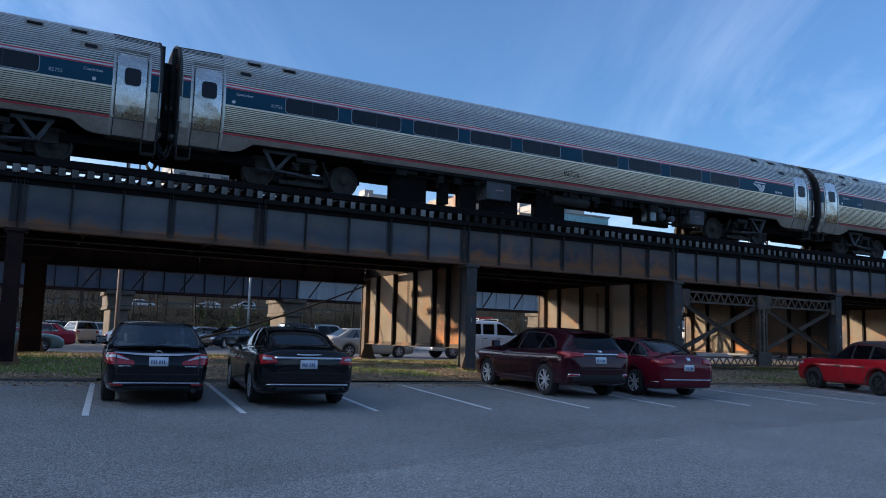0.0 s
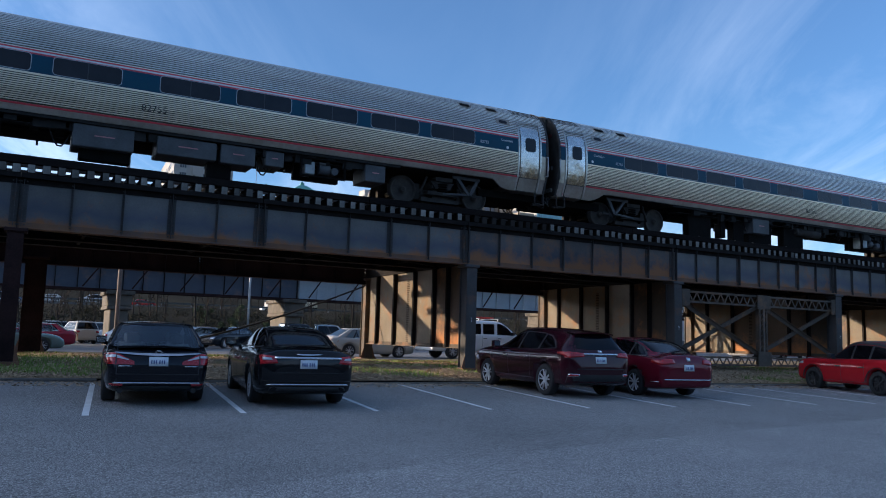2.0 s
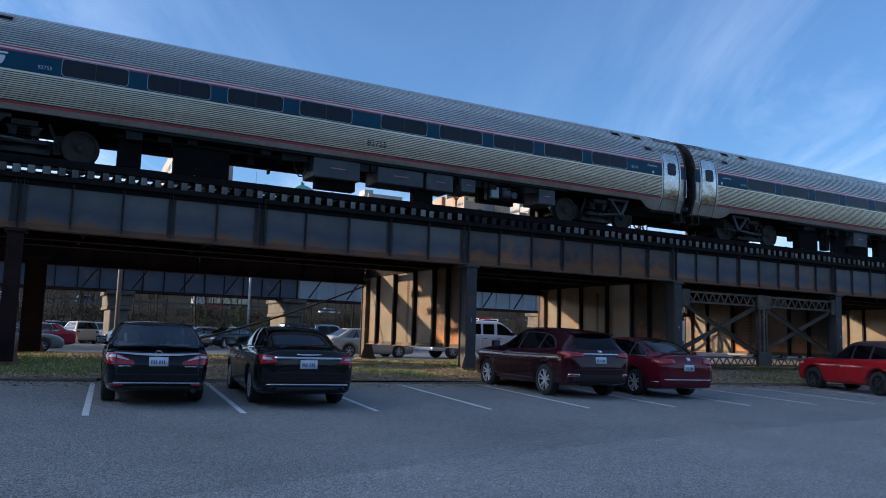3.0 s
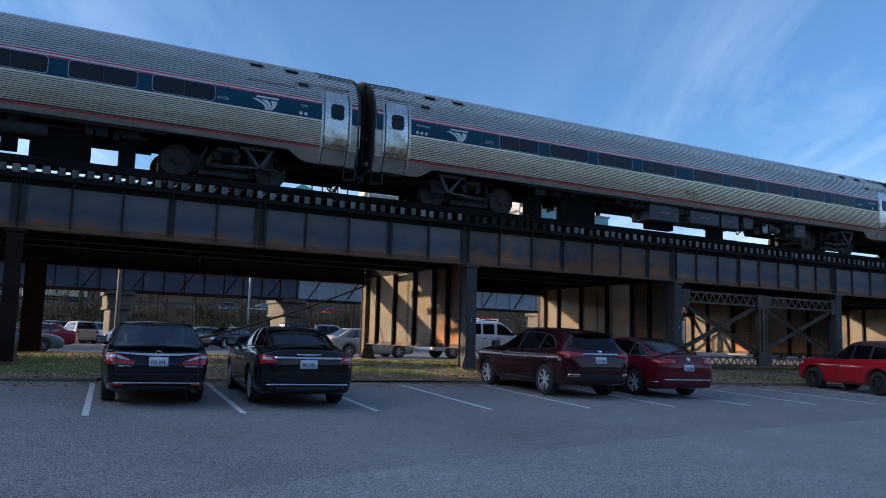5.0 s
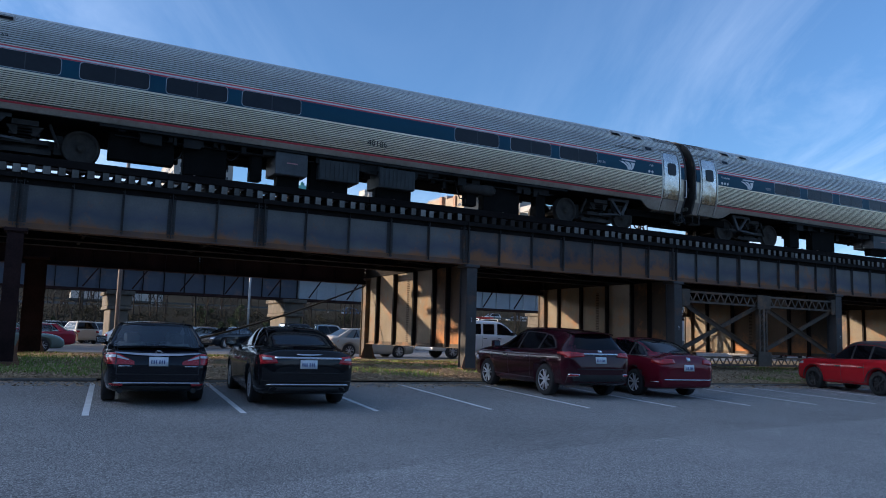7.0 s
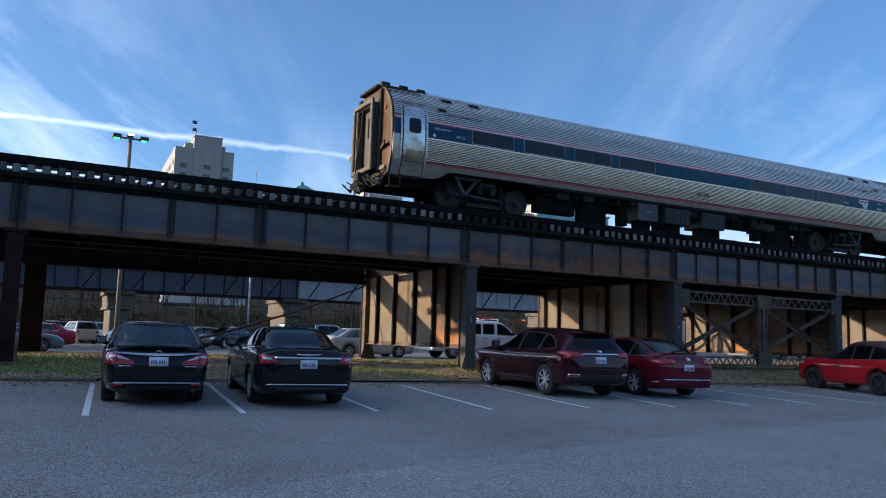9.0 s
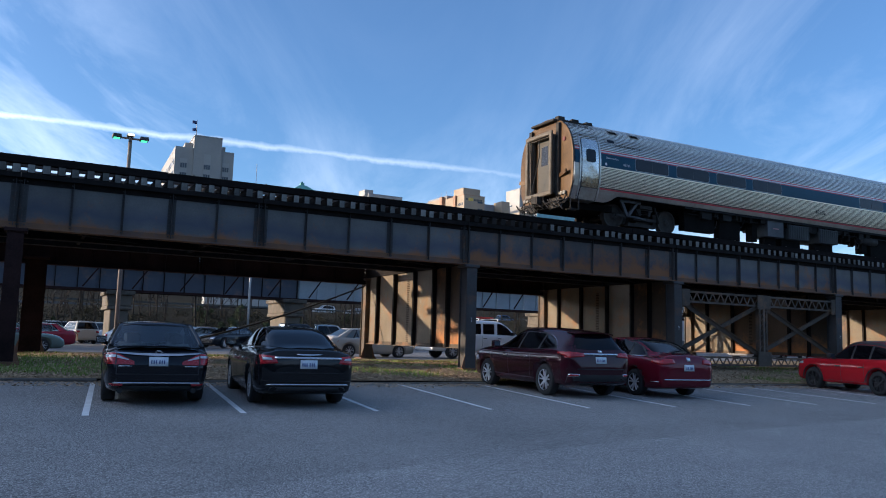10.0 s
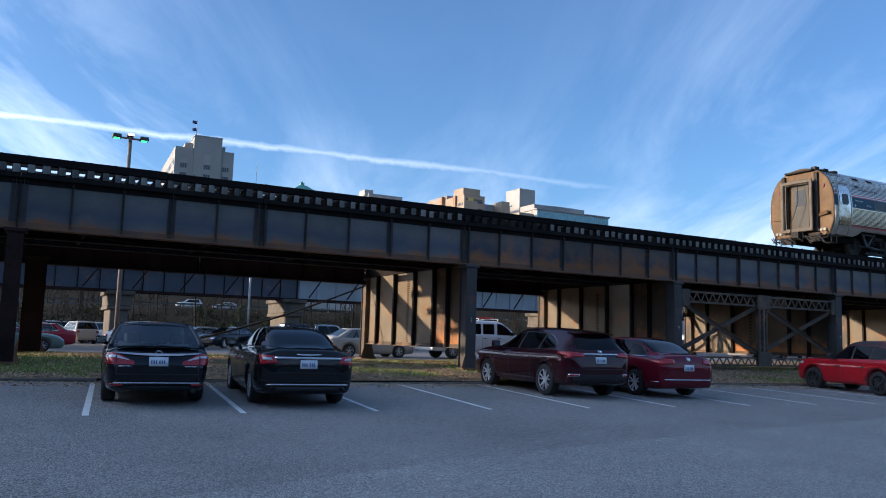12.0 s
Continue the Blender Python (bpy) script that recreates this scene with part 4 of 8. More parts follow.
def bogie(car, s, lead):
    t = part("truck", truck_mesh(lead), M["truck"], car, "grimy inside-bearing truck")
    t.location = (s, 0, 0)
    bm = bmesh.new()
    for side in (-1, 1):
        for k in range(4):
            tube(bm, (0.0, side * 1.02, 0.48 + 0.075 * k), (0.0, side * 1.02, 0.515 + 0.075 * k), 0.17, 12)
    part("spring", bm, M["underfloor"], t)
    sets = []
    for x in (-1.295, 1.295):
        bm = bmesh.new()
        for side in (-1, 1):
            wheel_disc(bm, side)
        tube(bm, (0, -0.70, 0), (0, 0.70, 0), 0.085, 10)
        w = part("wheelset", bm, M["wheel"], t, "worn steel wheels on an axle")
        w.location = (x, 0, 0.457)
        sets.append(w)
    return sets


def wheel_disc(bm, side):
    prof = [(0.055, 0.86), (0.085, 0.86), (0.10, 0.80), (0.16, 0.785), (0.34, 0.775), (0.385, 0.80), (0.40, 0.835), (0.455, 0.835), (0.457, 0.72), (0.485, 0.705), (0.485, 0.685), (0.38, 0.69), (0.1, 0.69)]
    n = 28
    rings = [[(r * math.cos(2 * math.pi * i / n), side * y, r * math.sin(2 * math.pi * i / n)) for i in range(n)] for r, y in prof]
    loft(bm, rings)
    for i in range(3):
        a = 2 * math.pi * i / 3
        tube(bm, (0.03 * math.cos(a), side * 0.858, 0.03 * math.sin(a)), (0.03 * math.cos(a), side * 0.885, 0.03 * math.sin(a)), 0.012, 6)


def truck_mesh(lead):
    bm = bmesh.new()
    for side in (-1, 1):
        y = side * 0.50
        box(bm, -1.6, 1.6, y - 0.08, y + 0.08, 0.34, 0.58)
        y = side * 0.95
        box(bm, -0.55, 0.55, y - 0.14, y + 0.14, 0.36, 0.47)
        box(bm, -0.30, 0.30, y - 0.20, y + 0.20, 0.80, 0.93)
        vs = box(bm, -0.42, 0.42, y - 0.1, y + 0.12, 0.56, 0.80)
        for v in vs:
            if v.co.z < 0.6:
                v.co.x *= 0.6
        # brake gear, hangers and dampers
        for x in (-0.78, 0.78):
            box(bm, x - 0.1, x + 0.1, side * 0.70 - 0.06, side * 0.70 + 0.07, 0.22, 0.72)
            tube(bm, (x, side * 0.98, 0.36), (x * 0.7, side * 1.0, 0.92), 0.04, 8)
        box(bm, -0.72, 0.62, side * 0.90 - 0.09, side * 0.90 + 0.09, 0.14, 0.26)
        strut(bm, (-1.42 * lead, side * 1.1, 0.47), (0.0, side * 1.08, 0.43), 0.06, 0.07)
    box(bm, -0.35, 0.35, -1.0, 1.0, 0.58, 0.80)
    box(bm, -0.28, 0.28, -0.9, 0.9, 0.26, 0.56)
    return bm


def bracket(car, s, side, lead):
    """The triangular traction bracket below the sill."""
    bm = bmesh.new()
    y = side * 1.16
    d = lead
    strut(bm, (s - 0.30 * d, y, 0.99), (s - 0.01 * d, y, 0.46), 0.11, 0.10, (0, 1, 0))
    strut(bm, (s + 0.48 * d, y, 0.99), (s + 0.03 * d, y, 0.46), 0.09, 0.10, (0, 1, 0))
    strut(bm, (s - 0.36 * d, y, 0.99), (s + 0.62 * d, y, 0.99), 0.10, 0.08, (0, 1, 0))
    strut(bm, (s, y, 0.47), (s + 0.95 * d, y - side * 0.08, 0.42), 0.06, 0.07, (0, 1, 0))
    return part("traction_bracket", bm, M["bracket_grey"], car)


def ring_frame(x0, x1, half, z0, z1, t):
    """A rectangular hoop standing across the car."""
    bm = bmesh.new()
    rows = []
    for x, k in ((x0, 0.0), (x1, 0.0), (x1, t), (x0, t)):
        rows.append([bm.verts.new(p) for p in ((x, -half + k, z0 + k), (x, half - k, z0 + k), (x, half - k, z1 - k), (x, -half + k, z1 - k))])
    for a, b in zip(rows, rows[1:] + rows[:1]):
        for i in range(4):
            bm.faces.new((a[i], a[(i + 1) % 4], b[(i + 1) % 4], b[i]))
    bmesh.ops.recalc_face_normals(bm, faces=bm.faces[:])
    return bm


def car_end(car, x, out, fittings=False):
    """Vestibule end: corner posts, diaphragm, door, hoses, steps. out is -1 or 1."""
    o = out
    bm = bmesh.new()
    ring = [(w, z) for w, z in shell_outline(0.80, False)]
    full = [(-w, z) for w, z in ring] + [(w, z) for w, z in reversed(ring[:-1])]
    loft(bm, [[(x - o * 0.02, a * 1.0, b * 1.0) for a, b in full], [(x + o * 0.006, a * 0.998, b * 0.999) for a, b in full], [(x + o * 0.02, a * 0.965, b * 0.988) for a, b in full]], smooth=False)
    part("end_sheet", bm, M["end_sheet"] if fittings else M["truck"], car, "tan stained end sheet" if fittings else "grimy end sheet")
    xo = x + o * (0.36 if fittings else 0.42)
    xi = x + o * 0.02
    part("face_plate", bevel(ring_frame(xo - o * 0.09, xo, 0.80, 0.96, 3.26, 0.15), 0.025), M["diaphragm"] if fittings else M["window_rim"], car, "tan face plate round the gangway" if fittings else "grey face plate round the gangway")
    for k in range(4):
        a = xi + (xo - o * 0.10 - xi) * k / 4
        b = xi + (xo - o * 0.10 - xi) * (k + 0.8) / 4
        part("bellows", ring_frame(a, b, 0.70 - 0.03 * (k % 2), 1.06, 3.16, 0.08), M["end_dark"] if fittings else M["rubber"], car)
    bm = solid((min(xi, xi + o * 0.03), max(xi, xi + o * 0.03), -0.42, 0.42, 1.15, 3.1))
    if fittings:
        hood = bevel(solid((min(x - o * 0.1, x + o * 0.20), max(x - o * 0.1, x + o * 0.20), -0.70, 0.70, 3.64, 3.73)), 0.025)
        part("end_hood", hood, M["truck"], car, "dark grimy hood over the gangway")
    gate = part("end_door", bm, M["end_pale"] if fittings else M["underfloor"], car, "pale grimy end door" if fittings else "dark end door")
    part("door_window", solid((min(xi + o * 0.031, xi + o * 0.036), max(xi + o * 0.031, xi + o * 0.036), -0.2, 0.2, 2.15, 2.85)), M["train_glass"], gate)
    tone = M["end_sheet"] if fittings else M["truck"]
    for side in (-1, 1):
        bm = bmesh.new()
        box(bm, min(x, x + o * 0.12), max(x, x + o * 0.12), side * 0.82 - 0.08, side * 0.82 + 0.08, 0.95, 3.55)
        part("corner_post", bm, M["truck"], car)
        bm = bmesh.new()
        strut(bm, (x + o * 0.02, side * 0.75, 1.62), (x + o * 0.16, side * 1.42, 1.72), 0.05, 0.14)
        part("buffer_arm", bm, tone, car)
    for side in (-1, 1):
        bm = bmesh.new()
        tube(bm, (x + o * 0.01, side * 1.12, 2.92), (x + o * 0.05, side * 1.12, 2.92), 0.085, 14)
        part("marker_lamp", bm, M["marker_red"], car, "red round marker lamp")
        bm = bmesh.new()
        for k in range(3):
            tube(bm, (x + o * 0.01, side * (0.86 + 0.17 * k), 1.0), (x + o * 0.10, side * (0.86 + 0.17 * k), 1.0), 0.07, 12)
        part("receptacle", bm, M["lens"], car, "round cable receptacles with pale lids")
        bm = bmesh.new()
        pipe(bm, [(x - o * 0.12, side * 1.56, 1.35), (x - o * 0.03, side * 1.63, 1.35), (x - o * 0.03, side * 1.63, 2.0), (x - o * 0.12, side * 1.57, 2.0)], 0.017)
        part("grab_iron", bm, M["frame_metal"], car)
        bm = bmesh.new()
        a, b = x - o * 0.05, x - o * 0.40
        pipe(bm, [(a, side * 1.40, 0.80), (a, side * 1.40, 0.42), (b, side * 1.40, 0.42), (b, side * 1.40, 0.80)], 0.022)
        pipe(bm, [(a, side * 1.40, 0.42), (a, side * 1.15, 0.42), (b, side * 1.15, 0.42), (b, side * 1.40, 0.42)], 0.018)
        part("stirrup_step", bm, M["truck"], car)
    bm = solid((min(x, x + o * 0.30), max(x, x + o * 0.30), -0.30, 0.30, 0.62, 0.95), (min(x - o * 2.3, x + o * 0.05), max(x - o * 2.3, x + o * 0.05), -0.9, 0.9, 0.56, 0.80))
    part("draft_gear", bm, M["underfloor"], car)
    bm = solid((min(x, x + o * 0.50), max(x, x + o * 0.50), -0.10, 0.10, 0.74, 0.94), (min(x + o * 0.28, x + o * 0.49), max(x + o * 0.28, x + o * 0.49), -0.17, 0.17, 0.70, 0.96))
    part("coupler", bm, M["truck"], car)
    rng = random.Random(round(x * 10) + o)
    if fittings:
        # a jumper cable hangs across the gangway; rails and pipes below the sill
        bm = bmesh.new()
        pipe(bm, [(xo + o * 0.02, -0.10, 3.0), (xo + o * 0.05, -0.16, 2.4), (xo + o * 0.06, -0.02, 1.9), (xo + o * 0.05, 0.22, 1.35), (xo + o * 0.03, 0.30, 0.85)], 0.018)
        part("jumper_cable", bm, M["rubber"], car)
        for y0, y1, z in ((-1.35, -0.45, 0.62), (0.45, 1.35, 0.62), (-1.30, 1.30, 0.74)):
            bm = bmesh.new()
            pipe(bm, [(x + o * 0.02, y0, z + 0.2), (x + o * 0.16, y0, z), (x + o * 0.16, y1, z), (x + o * 0.02, y1, z + 0.2)], 0.02)
            part("uncoupling_rod", bm, M["truck"], car)
        part("gear_box", solid((min(x, x + o * 0.14), max(x, x + o * 0.14), -1.0, -0.45, 0.5, 0.86), (min(x, x + o * 0.18), max(x, x + o * 0.18), 0.4, 0.9, 0.48, 0.8)), M["truck"], car)
    for k in range(13 if fittings else 9):
        y = -1.2 + (2.4 if fittings else 2.5) * k / (12 if fittings else 8)
        bm = bmesh.new()
        ln, dp = rng.uniform(0.25, 0.48), rng.uniform(0.12, 0.42)
        pipe(bm, [(x + o * (0.05 + ln * i / 8.0), y + 0.10 * math.sin(i), 0.78 - dp * math.sin(math.pi * i / 8.0)) for i in range(9)], 0.022)
        part("hose", bm, M["rubber"], car)
    if fittings:
        for k in range(3):
            xx = x - o * (0.10 + 0.62 * k)
            bm = bevel(solid((xx - 0.15, xx + 0.15, -0.78, -0.56, 3.64, 3.83 - 0.02 * k)), 0.02)
            part("roof_box", bm, M["truck"], car)
        bm = bmesh.new()
        strut(bm, (x - o * 0.02, -0.66, 3.735), (x - o * 1.6, -0.66, 3.71), 0.06, 0.05)
        part("roof_rail", bm, M["truck"], car)


def rail_car(name, label, windows, number, words_low, words_high, logo_ends, blanks, boxes, tanks, frames, lit=()):
    car = thing("passenger_car" if name == "coach" else "cafe_car", pose(0, TRACK, RAIL), label, "train car", "train")
    bm = bmesh.new()
    shell(bm, 1.42, 24.59, 1.06, True)
    bm.normal_update()
    bodies = part("body_shell", bm, M["stainless"], car, "fluted stainless steel body")
    for q in ("grime_shade", "stainless_roof", "stainless_smooth"):
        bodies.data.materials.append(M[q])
    for x0, x1, t0, t1 in ((0.22, 1.42, 0.012, 0.0), (24.59, 25.79, 0.0, 0.012)):
        bm = bmesh.new()
        shell(bm, x0, x1, 0.78, "roof", t0, t1)
        lobby = part("vestibule", bm, M["stainless_smooth"], car, "stainless vestibule with a fluted roof")
        for q in ("grime_shade", "stainless_roof"):
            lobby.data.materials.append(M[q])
    for a, b in ((1.42, 2.34), (24.59, 23.67)):
        for side in (-1, 1):
            bm = bmesh.new()
            ring = []
            for x, zl in ((a, 0.785), (a + (b - a) * 0.40, 0.795), (a + (b - a) * 0.58, 0.84), (a + (b - a) * 0.74, 0.92), (a + (b - a) * 0.87, 1.0), (b, 1.065)):
                ring.append([(x, side * half_width(zl), zl), (x, side * (half_width(1.2) + 0.003), 1.2), (x, side * (half_width(1.2) - 0.05), 1.2), (x, side * (half_width(zl) - 0.05), zl)])
            loft(bm, ring, smooth=False)
            part("sill_fairing", bm, M["stainless_smooth"], car)
    for side in (-1, 1):
        for nm, mt, z0, z1, segs in (("blue_band", "blue", 2.02, 2.485, 4), ("red_stripe", "red", 2.487, 2.527, 1), ("white_stripe", "white", 2.528, 2.572, 1), ("red_stripe", "red", 2.573, 2.613, 1), ("red_stripe", "red", 1.20, 1.245, 1)):
            for s0, s1 in ((1.43, 24.58), (0.31, 0.50), (25.51, 25.70)):
                if z0 < 1.5 and s0 != 1.43:
                    continue
                bm = bmesh.new()
                band(bm, s0, s1, z0, z1, side, 0.003, segs)
                part(nm, bm, M[mt], car)
        for s0, s1 in ((0.61, 1.33), (24.68, 25.40)):
            car_door(car, side, s0, s1)
        for s0, s1 in windows:
            side_window(car, side, s0, s1, side == -1 and (s0, s1) in lit)
        for s in (2.27, 3.29, LENGTH - 2.27, LENGTH - 3.29):
            bm = bmesh.new()
            slab(bm, rounded(0.46, 0.17, 0.02), on_side(side, s, 3.42, 0.0), 0.03)
            hatch = part("roof_vent", bm, M["stainless_smooth"], car)
            bm = bmesh.new()
            slab(bm, rounded(0.36, 0.11, 0.02), on_side(side, s, 3.42, 0.01), 0.024)
            part("grille", bm, M["underfloor"], hatch)
        for s in (1.98, LENGTH - 1.98):
            bm = bmesh.new()
            slab(bm, rounded(0.52, 0.19, 0.02), on_side(side, s, 3.0, 0.0), 0.015)
            hatch = part("vestibule_light", bm, M["stainless_smooth"], car)
            bm = bmesh.new()
            slab(bm, rounded(0.32, 0.12, 0.06), on_side(side, s, 3.0, 0.0), 0.019)
            part("pane", bm, M["train_glass"], hatch)
    car_end(car, 0.22, -1, name == "cafe")
    car_end(car, 25.79, 1)
    # writing and marks on the side that is seen
    for s in number:
        words_on(car, "car_number", words_low, 0.13, -1, s, 2.18, M["faded_white"])
    m = Matrix.Translation((13.2, -(half_width(1.57) + 0.011), 1.57)) @ Matrix.Rotation(radians(90), 4, "X")
    lettering("panel_number", words_low, 0.26, m, M["gasket"], car, 0.002)
    for s, w in words_high:
        words_on(car, "lettering", w, 0.105, -1, s, 2.35, M["white"])
    for s in logo_ends:
        logo(car, -1, s, 2.24, 1)
    for s, n in blanks:
        for k in range(n):
            bm = bmesh.new()
            slab(bm, rounded(0.10, 0.10, 0.049, 3), on_side(-1, s + 0.15 * k, 2.12, 0.001), 0.005)
            part("pictogram", bm, M["white"], car, "small round white sign")
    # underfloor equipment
    # the wide thin pan is added near-black to darken the sunlit underside
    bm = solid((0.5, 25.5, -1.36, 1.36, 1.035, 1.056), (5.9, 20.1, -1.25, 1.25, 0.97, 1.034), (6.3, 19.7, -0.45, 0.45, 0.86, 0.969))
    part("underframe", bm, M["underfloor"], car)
    rng = random.Random(words_low)
    bm = bmesh.new()
    for k in range(46):
        x = rng.uniform(6.0, 19.6)
        y = rng.uniform(-1.37, -1.25)
        l, h = rng.uniform(0.08, 0.45), rng.uniform(0.06, 0.30)
        box(bm, x, x + l, y, -1.18, 1.0 - h, 1.03)
    for k in range(34):
        x = rng.uniform(6.0, 19.8)
        y = rng.uniform(-1.2, 0.8)
        box(bm, x, x + rng.uniform(0.03, 0.22), y, y + 0.2, rng.uniform(0.62, 0.9), 0.98)
    for k in range(5):
        z, y = 0.84 + 0.03 * k, -1.2 + 0.22 * k
        tube(bm, (6.0, y, z), (20.0, y, z), 0.022, 6)
    for side in (-1, 1):
        box(bm, 5.6, 20.4, side * 1.38 - 0.05, side * 1.38 + 0.05, 0.98, 1.06)
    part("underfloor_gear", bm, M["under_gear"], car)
    for k in range(5):
        x, dp = rng.uniform(6.2, 18.6), rng.uniform(0.14, 0.34)
        bm = bmesh.new()
        pipe(bm, [(x + 0.09 * i, -1.1 + 0.02 * i, 0.97 - 2 * dp * math.sin(math.pi * i / 7.0)) for i in range(8)], 0.02)
        part("cable_loop", bm, M["rubber"], car)
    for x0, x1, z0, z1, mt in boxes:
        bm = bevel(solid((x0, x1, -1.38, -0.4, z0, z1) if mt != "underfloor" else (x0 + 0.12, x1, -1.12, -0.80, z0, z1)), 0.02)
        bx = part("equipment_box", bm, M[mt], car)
        if mt == "box_ribbed":
            for k in range(9):
                xx = x0 + (x1 - x0) * (k + 0.5) / 9
                part("rib", solid((xx - 0.02, xx + 0.02, -1.40, -1.381, z0 + 0.04, z1 - 0.04)), M[mt], bx)
        if mt == "box_grey":
            w = x1 - x0
            part("panel_bar", solid((x0 + w * 0.35, x0 + w * 0.68, -1.388, -1.381, (z0 + z1) / 2, (z0 + z1) / 2 + 0.03)), M["stripe_pink"], bx)
    for x0, x1, z, r in tanks:
        bm = bmesh.new()
        for a, b, ra, rb in ((x0, x0 + 0.1, r * 0.6, r), (x0 + 0.1, x1 - 0.1, r, r), (x1 - 0.1, x1, r, r * 0.6)):
            tube(bm, (a, -1.15, z), (b, -1.15, z), ra, 18, rb)
        part("air_tank", bm, M["truck"], car)
    for x0, x1, z0, z1 in frames:
        bm = solid((x0, x1, -1.36, -1.26, z0, z0 + 0.05), (x0, x1, -1.36, -1.26, z1 - 0.05, z1), (x0, x0 + 0.05, -1.36, -1.26, z0 + 0.05, z1 - 0.05), (x1 - 0.05, x1, -1.36, -1.26, z0 + 0.05, z1 - 0.05), (x0, x1, -0.7, -0.5, z0, z1))
        rk = part("equipment_rack", bm, M["underfloor"], car)
        part("cabinet", bevel(solid((x0 + 0.15, x0 + 0.45, -1.30, -0.8, z0 + 0.08, z1 - 0.12)), 0.02), M["box_pale"], rk, "pale grey cabinet")
        bm = bmesh.new()
        tube(bm, (x0 + 0.62, -1.1, z0 + 0.3), (x0 + 0.95, -1.1, z0 + 0.3), 0.16, 14)
        tube(bm, (x1 - 0.32, -1.28, z0 + 0.25), (x1 - 0.32, -0.9, z0 + 0.25), 0.11, 14)
        box(bm, x0 + 0.6, x0 + 0.8, -1.25, -0.9, z0 + 0.42, z1 - 0.1)
        part("compressor", bm, M["box_grey"], rk)
    sets = []
    for s, lead in ((3.935, 1), (LENGTH - 3.935, -1)):
        sets += bogie(car, s, lead)
        for side in (-1, 1):
            bracket(car, s - 0.92 * lead, side, lead)
    return car, sets


M["box_pale"] = surface("cabinet_pale", (0.35, 0.38, 0.38), (0.2, 0.22, 0.22), 0.6, 0.1, scale=3, fine=30, bump=0.05)
M["stripe_pink"] = surface("panel_bar", (0.50, 0.22, 0.22), None, 0.6, scale=3, fine=30, bump=0)
M["cabin_glow"] = glow("cabin_glow", (1.0, 0.62, 0.25), 0.55)
W9 = [(3.10, 4.70), (5.10, 6.72), (7.14, 8.73), (9.15, 10.72), (11.15, 12.72), (13.64, 15.25), (15.72, 17.29), (17.73, 19.36), (19.81, 21.38)]
W9R = [(LENGTH - b, LENGTH - a) for a, b in W9]
WCAFE = [(3.01, 4.62), (5.02, 6.70), (7.10, 8.72), (9.10, 10.80), (15.82, 17.48), (17.92, 19.56), (19.91, 21.54)]
COACH = "stainless steel passenger coach with blue window band"
TRAIN = []
TRAIN.append((rail_car("coach", COACH, W9, [2.86], "82759", [(1.95, "Coachclass")], [22.55], [(1.66, 1), (23.5, 3)],
              [(9.95, 10.9, 0.30, 1.0, "box_grey"), (6.57, 7.9, 0.03, 0.98, "underfloor"), (8.29, 8.7, 0.1, 0.98, "underfloor"), (9.0, 9.73, 0.0, 0.98, "underfloor"), (9.88, 11.34, 0.0, 0.90, "underfloor"), (11.96, 13.29, 0.0, 0.98, "underfloor"), (18.95, 19.7, 0.42, 1.0, "box_grey")], [(12.7, 14.3, 0.70, 0.17)], [(16.9, 18.5, 0.30, 1.0)]), 1))
TRAIN.append((rail_car("coach", "stainless steel coach with blue window band and grimy ends", W9, [2.86], "82756", [(1.95, "Coachclass")], [22.55], [(1.66, 1), (23.5, 3)],
              [(9.95, 10.9, 0.39, 1.0, "box_grey"), (6.57, 7.9, 0.03, 0.98, "underfloor"), (8.29, 8.7, 0.1, 0.98, "underfloor"), (9.0, 9.73, 0.0, 0.98, "underfloor"), (9.88, 11.34, 0.0, 0.90, "underfloor"), (11.96, 13.29, 0.0, 0.98, "underfloor"), (18.95, 19.7, 0.42, 1.0, "box_grey")], [(12.7, 14.3, 0.70, 0.17)], [(16.9, 18.5, 0.30, 1.0)]), 0))
TRAIN.append((rail_car("coach", "stainless steel coach with blue band and underfloor boxes", W9R, [23.27, 4.27], "82755", [(24.12, "Coachclass"), (1.85, "Coachclass")], [3.1], [(24.15, 1), (1.66, 3)],
              [(11.33, 12.79, 0.40, 0.98, "box_grey"), (11.4, 12.75, 0.12, 0.90, "underfloor"), (14.6, 15.38, 0.02, 0.98, "underfloor"), (13.36, 14.9, 0.46, 0.95, "box_grey"), (15.01, 15.96, 0.44, 0.97, "box_grey"), (16.25, 16.78, 0.52, 0.95, "box_grey"), (19.27, 19.93, 0.45, 0.97, "box_grey"), (7.41, 9.0, 0.03, 0.98, "underfloor"), (6.0, 6.7, 0.05, 0.98, "underfloor")], [], [(17.28, 18.67, 0.38, 0.95)]), -1))
